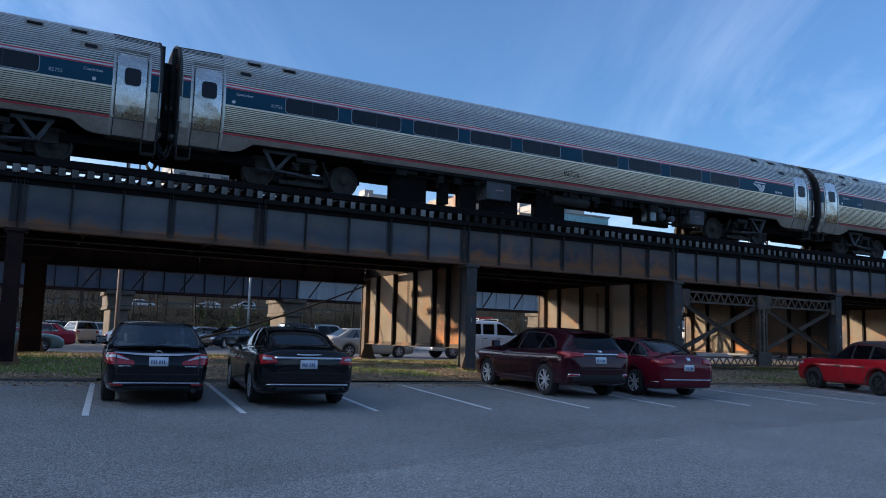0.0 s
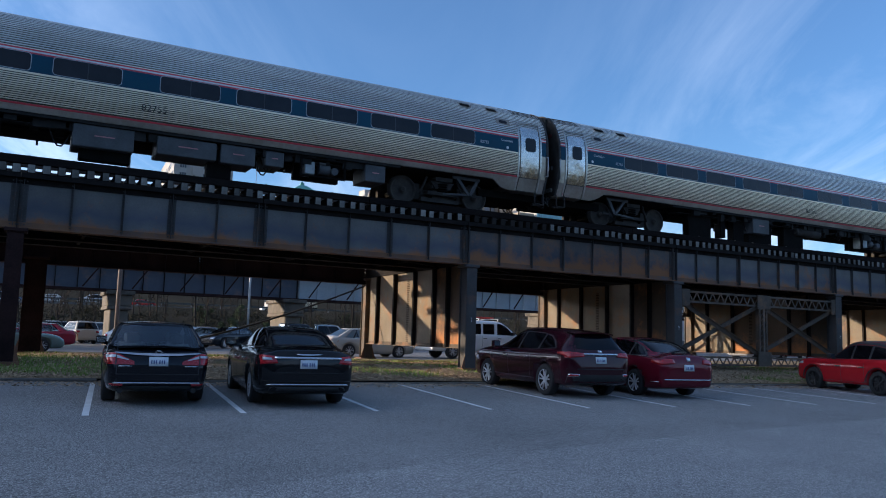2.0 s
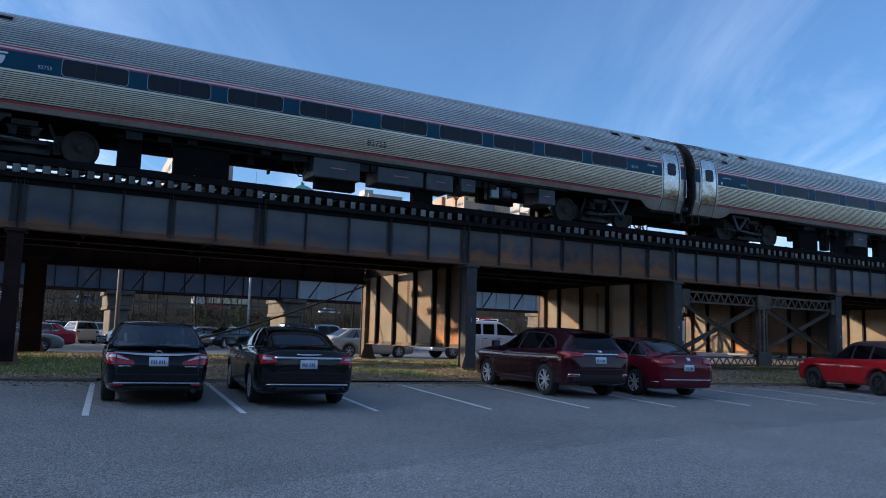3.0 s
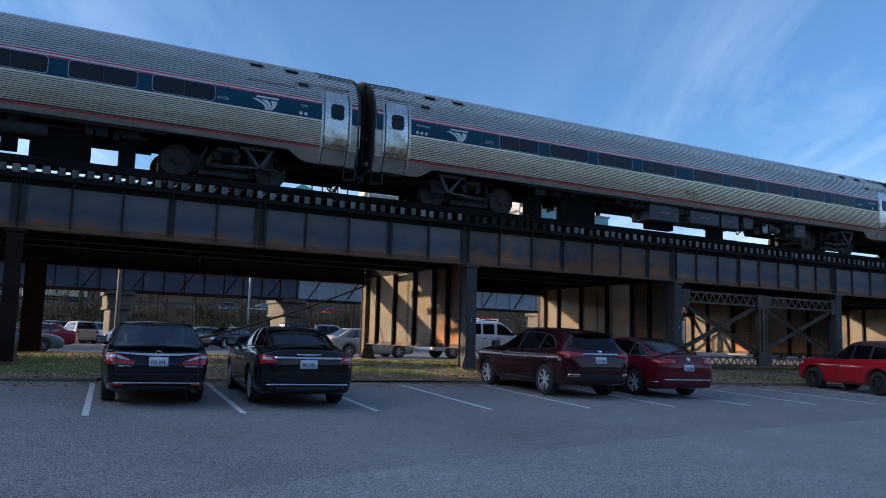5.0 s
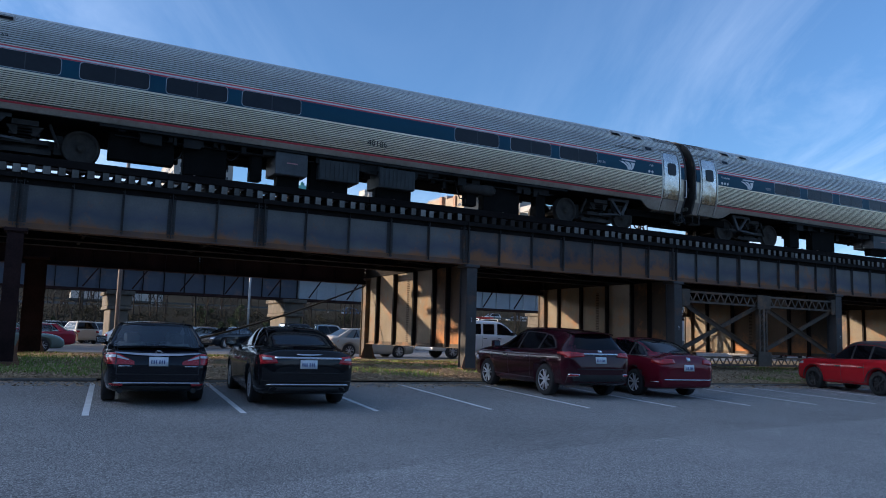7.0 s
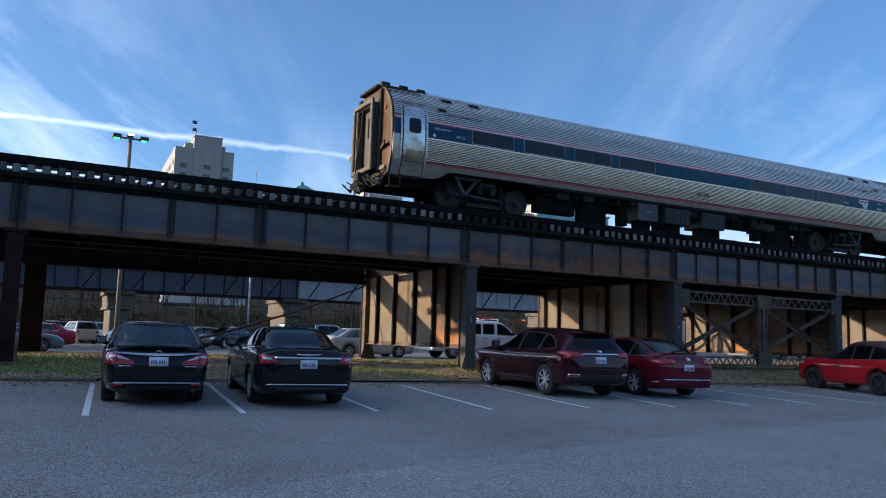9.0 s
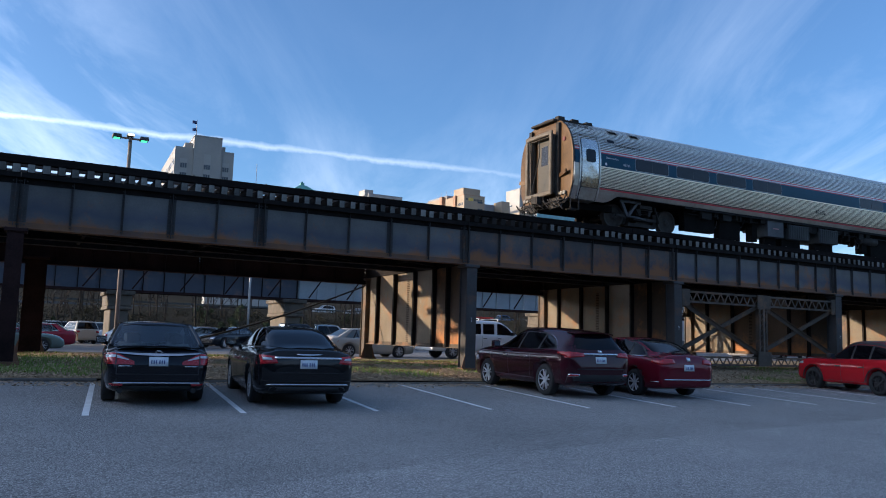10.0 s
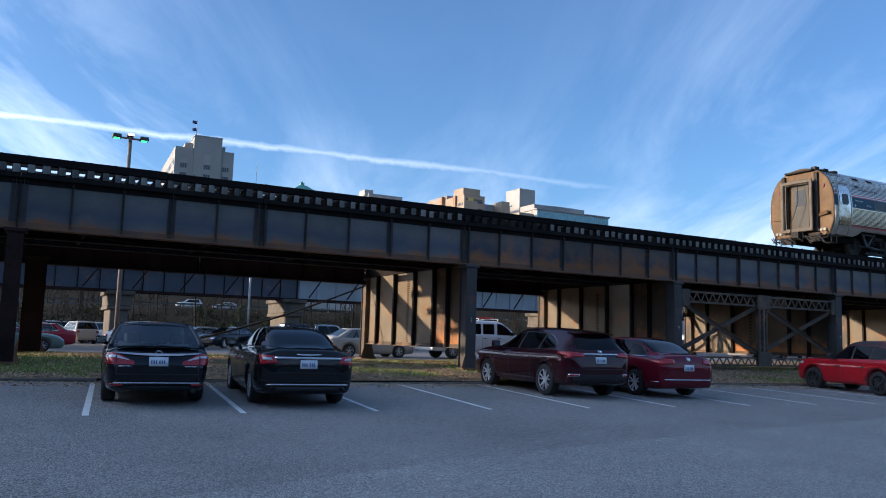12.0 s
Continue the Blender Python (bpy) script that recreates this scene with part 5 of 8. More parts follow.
TRAIN.append((rail_car("cafe", "stainless steel cafe car with blue band and blank middle", WCAFE, [2.6, 21.75], "48186", [(1.95, "Businessclass"), (24.05, "Cafe")], [22.95], [(1.66, 1), (23.95, 2)],
              [(10.2, 11.15, 0.33, 0.98, "box_grey"), (11.5, 12.75, 0.33, 0.93, "box_ribbed"), (13.4, 14.6, 0.33, 0.93, "box_ribbed"), (5.75, 7.5, 0.22, 0.98, "underfloor"), (7.63, 8.91, 0.04, 0.98, "underfloor"), (9.45, 9.9, 0.1, 0.98, "underfloor"), (10.22, 11.0, 0.0, 0.90, "underfloor"), (11.2, 12.5, 0.0, 0.90, "underfloor"), (13.3, 14.6, 0.0, 0.90, "underfloor"), (16.47, 16.97, 0.15, 0.98, "underfloor"), (17.1, 18.63, 0.0, 0.98, "underfloor"), (19.18, 19.7, 0.0, 0.98, "underfloor")], [(16.32, 17.6, 0.70, 0.17)], [], lit=[(19.91, 21.43)]), -2))
for s in (2.75, 23.1):
    words_on(TRAIN[3][0][0], "lettering", "FOOD SERVICE CAR", 0.15, -1, s, 2.84, M["gasket"])


def train_x(t):
    """Place of the joint between the two coaches seen first."""
    return 3.08 + 6.17 * t + 0.034 * t * t - 0.07 * math.sin(math.pi * t / 12.0)


def motions():
    for (car, sets), k in TRAIN:
        walk(car, [(t, pose(train_x(t) + k * LENGTH, TRACK, RAIL)) for t in [i * 0.5 for i in range(25)]])
        for w in sets:
            x = w.location.x
            walk(w, [(i / 15.0, Matrix.Translation((x, 0, 0.457)) @ Matrix.Rotation((train_x(i / 15.0) - 3.08) / 0.457, 4, "Y")) for i in range(181)])
    for ob, x, v, y, z in TRAFFIC:
        turn = 90 if v > 0 else -90
        walk(ob, [(t, pose(x + v * t, y, z, 0, 0, -turn)) for t in (0.0, 3.0, 6.0, 9.0, 12.0)])
    # cars that wait at the junction, cross one after another and stop again
    for ob, turn, y, rows in CROSSING:
        walk(ob, [(t, pose(x, y, 2.283, 0, 0, -turn)) for t, x in rows])


# ---- parked vehicles ----
def paint(name, colour, flake=0.0, rough=0.20, dust=0.12):
    dk = tuple(c * (1 - dust) for c in colour)
    return surface(name, colour, dk, rough, flake, scale=1.5, fine=35, bump=0.0, amount=0.7, coat=0.55, spec=0.12)


M["chrome"] = surface("chrome", (0.75, 0.76, 0.78), (0.6, 0.6, 0.62), 0.18, 1.0, scale=5, fine=30, bump=0)
M["alloy"] = surface("alloy", (0.74, 0.74, 0.75), (0.55, 0.55, 0.56), 0.35, 0.35, scale=5, fine=30, bump=0)
M["alloy_dark"] = surface("alloy_dark", (0.06, 0.06, 0.065), (0.04, 0.04, 0.042), 0.4, 0.5, scale=5, fine=30, bump=0)
M["wheel_well"] = surface("rim_barrel", (0.035, 0.035, 0.036), None, 0.6, 0.3, scale=5, fine=30, bump=0)
M["tyre"] = surface("tyre_rubber", (0.025, 0.025, 0.026), (0.016, 0.016, 0.016), 0.85, scale=5, fine=60, bump=0.2)
M["tail"] = surface("tail_lens", (0.42, 0.006, 0.012), (0.28, 0.005, 0.009), 0.25, scale=6, fine=40, bump=0, coat=0.6)
M["clear_lens"] = surface("clear_lens", (0.62, 0.62, 0.65), (0.45, 0.45, 0.48), 0.2, 0.2, scale=6, fine=40, bump=0, coat=0.5)
M["trim"] = surface("black_trim", (0.02, 0.02, 0.021), None, 0.55, scale=6, fine=40, bump=0.05)
M["plate"] = surface("plate", (0.74, 0.76, 0.78), (0.58, 0.61, 0.66), 0.5, scale=6, fine=40, bump=0)
M["plate_ink"] = surface("plate_ink", (0.05, 0.08, 0.25), None, 0.5, scale=6, fine=40, bump=0)
M["seat"] = surface("seat_cloth", (0.42, 0.41, 0.40), (0.30, 0.29, 0.28), 0.9, scale=5, fine=60, bump=0.2)
M["car_glass"] = clear_glass("car_glass", (0.90, 0.96, 0.95), ior=1.95)
M["tint_glass"] = clear_glass("tint_glass", (0.05, 0.05, 0.06))
M["privacy_glass"] = surface("privacy_glass", (0.006, 0.006, 0.008), None, 0.05, scale=4, fine=30, bump=0, spec=0.26)
M["mirror"] = surface("mirror", (0.8, 0.85, 0.9), None, 0.13, 1.0, scale=5, fine=30, bump=0)

# stations from the tail to the nose: share of length, share of half width, underside, shoulder, middle of the top
SEDAN = [(0.0, .78, .44, .74, .76), (.008, .85, .34, .86, .90), (.03, .905, .26, .94, 1.03), (.055, .93, .22, .96, 1.075), (.12, .965, .20, .97, 1.07), (.22, .99, .185, .96, 1.04), (.38, 1, .18, .94, .98),
         (.55, 1, .18, .93, .96), (.68, .995, .18, .92, .96), (.78, .985, .18, .89, .94), (.88, .96, .19, .82, .89), (.95, .90, .21, .72, .80), (.985, .80, .25, .62, .68), (1.0, .70, .34, .54, .57)]
SUV = [(0.0, .80, .50, .92, .95), (.008, .87, .42, 1.00, 1.04), (.03, .915, .32, 1.07, 1.10), (.08, .95, .28, 1.08, 1.10), (.2, .99, .26, 1.07, 1.08), (.4, 1, .25, 1.05, 1.06),
       (.6, 1, .25, 1.04, 1.06), (.72, .995, .25, 1.03, 1.08), (.80, .985, .25, 1.01, 1.07), (.90, .96, .26, .95, 1.02), (.96, .91, .28, .84, .92), (.99, .82, .32, .70, .76), (1.0, .74, .42, .60, .63)]
BOXY = [(0.0, .82, .50, .95, .98), (.008, .89, .42, 1.04, 1.08), (.03, .93, .32, 1.10, 1.13), (.08, .96, .28, 1.11, 1.13), (.2, .99, .26, 1.10, 1.11), (.4, 1, .26, 1.08, 1.09),
        (.6, 1, .26, 1.07, 1.09), (.72, .995, .26, 1.07, 1.12), (.80, .985, .26, 1.06, 1.12), (.90, .965, .27, 1.02, 1.08), (.96, .93, .30, .95, 1.01), (.99, .87, .34, .84, .88), (1.0, .80, .42, .68, .72)]
VAN = [(-1.25, .80, .52, 1.1, 1.5, .70), (-1.22, .92, .42, 1.25, 1.85, .80), (-1.15, .97, .38, 1.28, 1.97, .84), (0, .99, .36, 1.28, 2.02, .86), (2.4, .99, .36, 1.27, 2.02, .86), (3.0, .99, .36, 1.26, 1.98, .85),
       (3.45, .985, .36, 1.25, 1.76, .85), (3.95, .975, .36, 1.22, 1.40, .86), (4.15, .97, .36, 1.19, 1.27, .85), (4.7, .94, .36, 1.08, 1.16, .80), (5.0, .88, .40, .9, .97, .72), (5.12, .78, .46, .72, .76, .6)]
VAN_AT = (19.52, 36.0, 88)


# rows for a smooth shell: y, half width, underside, shoulder, top, half width of the top
WAGON = [(-1.01, .58, .50, .66, .70, .46), (-.99, .70, .42, .80, .85, .56), (-.955, .80, .36, .97, 1.03, .66), (-.90, .86, .33, 1.05, 1.12, .71), (-.78, .915, .29, 1.085, 1.31, .67), (-.64, .95, .28, 1.09, 1.485, .625), (-.56, .955, .28, 1.09, 1.535, .61),
         (-.30, .96, .27, 1.085, 1.57, .60), (.3, .965, .26, 1.07, 1.61, .605), (.9, .965, .25, 1.055, 1.63, .61), (1.4, .965, .25, 1.045, 1.615, .605), (1.7, .965, .25, 1.04, 1.55, .60), (2.1, .96, .25, 1.035, 1.34, .66), (2.42, .955, .25, 1.04, 1.17, .75),
         (2.62, .95, .25, 1.04, 1.125, .79), (3.1, .94, .26, 1.02, 1.095, .77), (3.45, .90, .28, .95, 1.03, .70), (3.66, .83, .30, .86, .93, .62), (3.78, .72, .34, .74, .79, .50), (3.82, .60, .42, .62, .65, .42)]
COMPACT = [(-0.88, 0.68, 0.5, 0.65, 0.69, 0.54), (-0.86, 0.78, 0.42, 0.79, 0.83, 0.62), (-0.82, 0.84, 0.35, 0.92, 1.0, 0.7), (-0.76, 0.87, 0.31, 1.01, 1.13, 0.72), (-0.64, 0.885, 0.28, 1.03, 1.4, 0.66), (-0.52, 0.895, 0.28, 1.03, 1.54, 0.61), (-0.4, 0.9, 0.27, 1.03, 1.59, 0.6),
           (0.1, 0.905, 0.26, 1.02, 1.635, 0.6), (0.7, 0.91, 0.26, 1.01, 1.65, 0.61), (1.15, 0.91, 0.26, 1.005, 1.63, 0.6), (1.4, 0.91, 0.26, 1.0, 1.56, 0.6), (1.75, 0.905, 0.26, 1.0, 1.33, 0.64), (2.06, 0.9, 0.26, 1.0, 1.095, 0.72), (2.22, 0.9, 0.26, 1.0, 1.07, 0.76),
           (2.8, 0.885, 0.27, 0.99, 1.055, 0.75), (3.2, 0.86, 0.29, 0.95, 1.005, 0.71), (3.38, 0.8, 0.31, 0.87, 0.915, 0.63), (3.48, 0.72, 0.36, 0.79, 0.785, 0.54), (3.52, 0.62, 0.44, 0.67, 0.655, 0.46)]


def saloon(H, w, deck):
    """Shell rows of a saloon with a sloping rear window."""
    return [(-1.04, .66 * w, .44, .66, .72, .50), (-1.02, .77 * w, .34, .79, .87, .57), (-.98, .86 * w, .27, .87, deck - .075, .62), (-.92, .915 * w, .24, .915, deck - .015, .645), (-.78, .955 * w, .22, .94, deck, .65), (-.60, .98 * w, .20, .955, deck + .025, .635),
            (-.30, .99 * w, .19, .965, deck + .15, .655), (.08, w, .185, .96, H - .10, .635), (.45, w, .18, .955, H - .025, .625), (.9, w, .18, .95, H, .62), (1.3, w, .18, .945, H - .012, .61), (1.6, w, .18, .942, H - .075, .60),
            (2.0, w, .18, .938, 1.20, .62), (2.34, .995 * w, .18, .935, 1.045, .70), (2.5, .99 * w, .18, .925, 1.0, .74), (3.0, .975 * w, .19, .88, .95, .72), (3.45, .92 * w, .21, .79, .86, .64), (3.68, .80 * w, .26, .67, .71, .52), (3.78, .64 * w, .36, .56, .59, .40)]


# a saloon with a low boot lid
LOW_SEDAN = [(0.0, .78, .42, .66, .68), (.008, .85, .32, .78, .81), (.03, .905, .25, .86, .93), (.055, .93, .22, .885, .965), (.12, .965, .20, .905, .985), (.22, .99, .185, .925, .985), (.38, 1, .18, .93, .965),
             (.55, 1, .18, .93, .95), (.68, .995, .18, .92, .95), (.78, .985, .18, .89, .94), (.88, .96, .19, .82, .89), (.95, .90, .21, .72, .80), (.985, .80, .25, .62, .68), (1.0, .70, .34, .54, .57)]


class Car:
    """A vehicle built along +y from its tail, standing on z = 0, with its rear axle at the origin."""

    def __init__(self, name, label, m, kind, L, W, H, base, rear, radius, body, cabin, glass="car_glass", roof=None, rim="alloy", spokes=5, fine=True, group="parked cars", bm_scale=1.0):
        self.L, self.W, self.H, self.y0, self.r, self.base = L, W, H, -rear, radius, base
        self.kind, self.body_mat, self.glass, self.fine = kind, body, glass, fine
        self.root = thing(name, m, label, "car", group)
        self.cabin = cabin
        self.make_body()
        self.make_cabin(roof or body)
        for y in (0.0, base):
            for s in (-1, 1):
                self.make_wheel(s, y, rim, spokes)

    def make_body(self):
        bm = bmesh.new()
        rings = []
        for f, k, zb, zs, zc in self.kind:
            y, w = self.y0 + f * self.L, k * self.W / 2
            half = [(0.0, zb), (.78 * w, zb), (.92 * w, zb + .05), (.975 * w, zb + .05 + .22 * (zs - zb)), (w, zb + .55 * (zs - zb)), (.992 * w, zs - .16 * (zs - zb)), (.968 * w, zs - .035), (.92 * w, zs), (.80 * w, zs + .45 * (zc - zs)), (.45 * w, zs + .9 * (zc - zs)), (0.0, zc)]
            rings.append([(-x, y, z) for x, z in half] + [(x, y, z) for x, z in reversed(half[1:-1])])
        loft(bm, rings)
        bmesh.ops.recalc_face_normals(bm, faces=bm.faces[:])
        self.finish_body(bm)

    def finish_body(self, bm):
        me = bpy.data.meshes.new("body")
        bm.to_mesh(me)
        bm.free()
        ob = new("body", me)
        cut = bmesh.new()
        for y in (0.0, self.base):
            for s in (-1, 1):
                tube(cut, (s * (self.W / 2 + 0.2), y, self.r + 0.01), (s * (self.W / 2 - 0.30), y, self.r + 0.01), self.r + 0.055, 28)
        cme = bpy.data.meshes.new("cut")
        cut.to_mesh(cme)
        cut.free()
        cob = new("cut", cme)
        mod = ob.modifiers.new("arches", "BOOLEAN")
        mod.operation, mod.object, mod.solver = "DIFFERENCE", cob, "EXACT"
        done = bpy.data.meshes.new_from_object(ob.evaluated_get(bpy.context.evaluated_depsgraph_get()))
        bpy.data.objects.remove(cob)
        bpy.data.objects.remove(ob)
        done.materials.clear()
        done.materials.append(self.body_mat)
        self.body = new("body", done)
        self.body.parent = self.root
        b2 = bmesh.new()
        b2.from_mesh(done)
        from mathutils.bvhtree import BVHTree
        self.tree = BVHTree.FromBMesh(b2)
        b2.free()

    def stick(self, name, corners, view, material, parent=None, lift=0.004, n=6, m=3, label="", depth=0.02):
        """A thin plate laid on the body; corners (u, v): rear and front (x, z), left and right (y, z); top (x, y)."""
        way = {"rear": Vector((0, 1, 0)), "front": Vector((0, -1, 0)), "left": Vector((1, 0, 0)), "right": Vector((-1, 0, 0)), "top": Vector((0, 0, -1))}[view]

        def at(u, v):
            if view in ("rear", "front"):
                o = Vector((u, 0, v)) - way * 9
            elif view in ("left", "right"):
                o = Vector((0, u, v)) - way * 9
            else:
                o = Vector((u, v, 9))
            hit = self.tree.ray_cast(o, way)[0]
            return hit
        pts = []
        for j in range(m + 1):
            row = []
            for i in range(n + 1):
                a, b = i / n, j / m
                c = [Vector(q) for q in corners]
                p = (c[0] * (1 - a) + c[1] * a) * (1 - b) + (c[3] * (1 - a) + c[2] * a) * b
                row.append(at(p.x, p.y))
            pts.append(row)
        flat = [q for r in pts for q in r if q is not None]
        if not flat:
            return None
        mean = sum((q.dot(way) for q in flat)) / len(flat)
        bm = bmesh.new()
        top, low = [], []
        for j in range(m + 1):
            rt, rl = [], []
            for i in range(n + 1):
                q = pts[j][i]
                if q is None:
                    near = [r for rr in pts for r in rr if r is not None]
                    q = near[0]
                rt.append(bm.verts.new(q - way * lift))
                rl.append(bm.verts.new(q + way * depth))
            top.append(rt)
            low.append(rl)
        for j in range(m):
            for i in range(n):
                bm.faces.new((top[j][i], top[j][i + 1], top[j + 1][i + 1], top[j + 1][i])).smooth = True
        edge = [(0, i) for i in range(n)] + [(j, n) for j in range(m)] + [(m, n - i) for i in range(n)] + [(m - j, 0) for j in range(m)]
        for (a, b), (c, d) in zip(edge, edge[1:] + edge[:1]):
            bm.faces.new((top[a][b], low[a][b], low[c][d], top[c][d]))
        return part(name, bm, material, parent or self.root, label)

    def make_cabin(self, roof_mat):
        c = self.cabin
        zb, H = c["belt"], self.H

        def yf(t):
            return c["f0"] + (c["f1"] - c["f0"]) * t

        def yr(t):
            return c["r0"] + (c["r1"] - c["r0"]) * (t if t < 0 else t ** c.get("rp", 1.0))

        def hw(t):
            return c["w0"] + (c["w1"] - c["w0"]) * (0.55 * t + 0.45 * t * t)

        rise, drop = c.get("rise", 0.0), c.get("drop", 0.0)

        def zz(t, f=1.0):
            low = zb + rise * (1 - f)
            return low + (H - c["crown"] - low - drop * (1 - f) ** 2) * t

        def side(s, f, t):
            return Vector((s * (hw(t) - 0.05 * (1 - f) ** 3 * c.get("pinch", 0.0) + 0.015 * math.sin(math.pi * f)), yr(t) + (yf(t) - yr(t)) * f, zz(t, f)))

        def front(x, t):
            return Vector((x * hw(t), yf(t) + 0.14 * (1 - x * x), zz(t) + 0.02 * (1 - x * x) * t))

        def rear(x, t):
            return Vector((x * (hw(t) - 0.05 * c.get("pinch", 0.0)), yr(t) - c.get("rb", 0.10) * (1 - x * x), zz(t, 0.0) + 0.02 * (1 - x * x) * t))

        def patch(name, fn, u0, u1, t0, t1, mat, inward, thick=0.02, n=8, m=5, parent=None, label=""):
            bm = bmesh.new()
            g = [[fn(u0 + (u1 - u0) * i / n, t0 + (t1 - t0) * j / m) for i in range(n + 1)] for j in range(m + 1)]
            a = [[bm.verts.new(p) for p in r] for r in g]
            for j in range(m):
                for i in range(n):
                    bm.faces.new((a[j][i], a[j][i + 1], a[j + 1][i + 1], a[j + 1][i])).smooth = True
            if thick:
                b = [[bm.verts.new(p + Vector(inward) * thick) for p in r] for r in g]
                for j in range(m):
                    for i in range(n):
                        bm.faces.new((b[j][i], b[j + 1][i], b[j + 1][i + 1], b[j][i + 1]))
                edge = [(0, i) for i in range(n)] + [(j, n) for j in range(m)] + [(m, n - i) for i in range(n)] + [(m - j, 0) for j in range(m)]
                for (p, q), (r, s) in zip(edge, edge[1:] + edge[:1]):
                    bm.faces.new((a[p][q], b[p][q], b[r][s], a[r][s]))
            ob = part(name, bm, mat, parent or self.root, label)
            return ob

        gl = M[self.glass]
        rearglass = M[c.get("rear_glass", self.glass)]
        patch("windscreen", front, -0.93, 0.93, 0.0, 0.97, gl, (0, -1, 0), 0.0)
        if c.get("rear_pane", True):
            a, b = c.get("rear_span", (0.12, 0.93))
            patch("rear_window", rear, -0.90, 0.90, a, b, rearglass, (0, 1, 0), 0.0)
            patch("tailgate" if a > 0.2 else "rear_cowl", rear, -1, 1, -0.12, a, self.body_mat, (0, 1, 0), 0.02, m=2)
            for s in (-1, 1):
                patch("rear_pillar", rear, s * 0.90, s, a, 1.0, self.body_mat, (0, 1, 0), 0.02, n=1)
            patch("rear_header", rear, -0.90, 0.90, b, 1.0, self.body_mat, (0, 1, 0), 0.02, m=2)
        else:
            patch("rear_panel", rear, -1, 1, -0.12, 1.0, self.body_mat, (0, 1, 0), 0.02)
        for s in (-1, 1):
            patch("front_pillar", front, s * 0.93, s, -0.05, 1.0, self.body_mat, (0, -1, 0), 0.03, n=1)
            fs = c["panes"]
            lo, hi = c.get("low", 0.04), c.get("high", 0.88)
            prev = 0.0
            for f0, f1 in fs:
                patch("pillar", lambda f, t: side(s, f, t), prev, f0, -0.08, 1.0, self.body_mat if prev == 0 or c.get("body_pillars") else M["trim"], (-s, 0, 0), 0.03, n=2)
                patch("side_window", lambda f, t: side(s, f, t), f0, f1, lo, hi, M[c.get("side_glass", self.glass)], (-s, 0, 0), 0.0)
                prev = f1
            patch("pillar", lambda f, t: side(s, f, t), prev, 1.0, -0.08, 1.0, self.body_mat, (-s, 0, 0), 0.03, n=2)
            patch("roof_rail", lambda f, t: side(s, f, t) + Vector((s * 0.002, 0, 0)), 0.0, 1.0, hi, 1.0, roof_mat, (-s, 0, 0), 0.03, m=2)
            patch("window_sill", lambda f, t: side(s, f, t) + Vector((s * 0.003, 0, 0)), 0.0, 1.0, -0.10, lo, M["chrome"] if c.get("chrome") else M["trim"], (-s, 0, 0), 0.03, m=1)
        # roof
        bm = bmesh.new()
        n, m = 10, 12
        rows = []
        for j in range(m + 1):
            f = j / m
            row = []
            for i in range(n + 1):
                x = -1 + 2 * i / n
                y0, y1 = rear(x, 1.0), front(x, 1.0)
                p = y0.lerp(y1, f)
                p.z = zz(1.0, f) + c["crown"] * (1 - 0.75 * x * x) * (1 - (2 * f - 1) ** 2 * 0.9) + 0.004
                row.append(bm.verts.new(p))
            rows.append(row)
        for j in range(m):
            for i in range(n):
                bm.faces.new((rows[j][i], rows[j][i + 1], rows[j + 1][i + 1], rows[j + 1][i])).smooth = True
        part("roof", bm, roof_mat, self.root)
        if self.fine:
            for y in (c["f0"] - 1.15, c["f0"] - 2.05):
                for x in (-0.38, 0.38):
                    bm = solid((x - 0.24, x + 0.24, y - 0.06, y + 0.10, zb - 0.45, zb + 0.08), (x - 0.13, x + 0.13, y - 0.03, y + 0.07, zb + 0.081, zb + 0.26))
                    part("seat", bevel(bm, 0.03), M["seat"], self.root)
            part("parcel_shelf", solid((-0.6, 0.6, c["r0"] + 0.05, c["r0"] + 0.5, zb - 0.02, zb + 0.0)), M["seat"], self.root)
            part("dashboard", solid((-0.65, 0.65, c["f0"] - 0.55, c["f0"] - 0.12, zb - 0.12, zb + 0.02)), M["seat"], self.root)
            for s in (-1, 1):
                bm = bmesh.new()
                box(bm, s * (c["w0"] + 0.01), s * (c["w0"] + 0.21), c["f0"] - 0.42, c["f0"] - 0.26, zb + 0.02, zb + 0.17)
                bmesh.ops.recalc_face_normals(bm, faces=bm.faces[:])
                bevel(bm, 0.04, 2)
                box(bm, s * (c["w0"] - 0.02), s * (c["w0"] + 0.1), c["f0"] - 0.36, c["f0"] - 0.30, zb + 0.0, zb + 0.06)
                mi = part("door_mirror", bm, self.body_mat if not c.get("black_mirror") else M["trim"], self.root)
                x0, x1 = sorted((s * (c["w0"] + 0.03), s * (c["w0"] + 0.19)))
                part("mirror_glass", solid((x0, x1, c["f0"] - 0.426, c["f0"] - 0.421, zb + 0.045, zb + 0.15)), M["mirror"], mi)

    def make_wheel(self, s, y, rim, spokes):
        r, w = self.r, 0.225
        n = 28
        prof = [(0.66 * r, 0.0), (0.72 * r, -.008), (.80 * r, .006), (.94 * r, 0.0), (r, .03), (r, w - .03), (.94 * r, w), (.6 * r, w)]
        bm = bmesh.new()
        out = self.W / 2 - 0.035
        loft(bm, [[(s * (out - d), q * math.cos(2 * math.pi * i / n), q * math.sin(2 * math.pi * i / n)) for i in range(n)] for q, d in prof], caps=False)
        wheel = new("wheel")
        wheel.parent = self.root
        wheel.location = (0, y, r)
        part("tyre", bm, M["tyre"], wheel)
        bm = bmesh.new()
        well = bmesh.new()
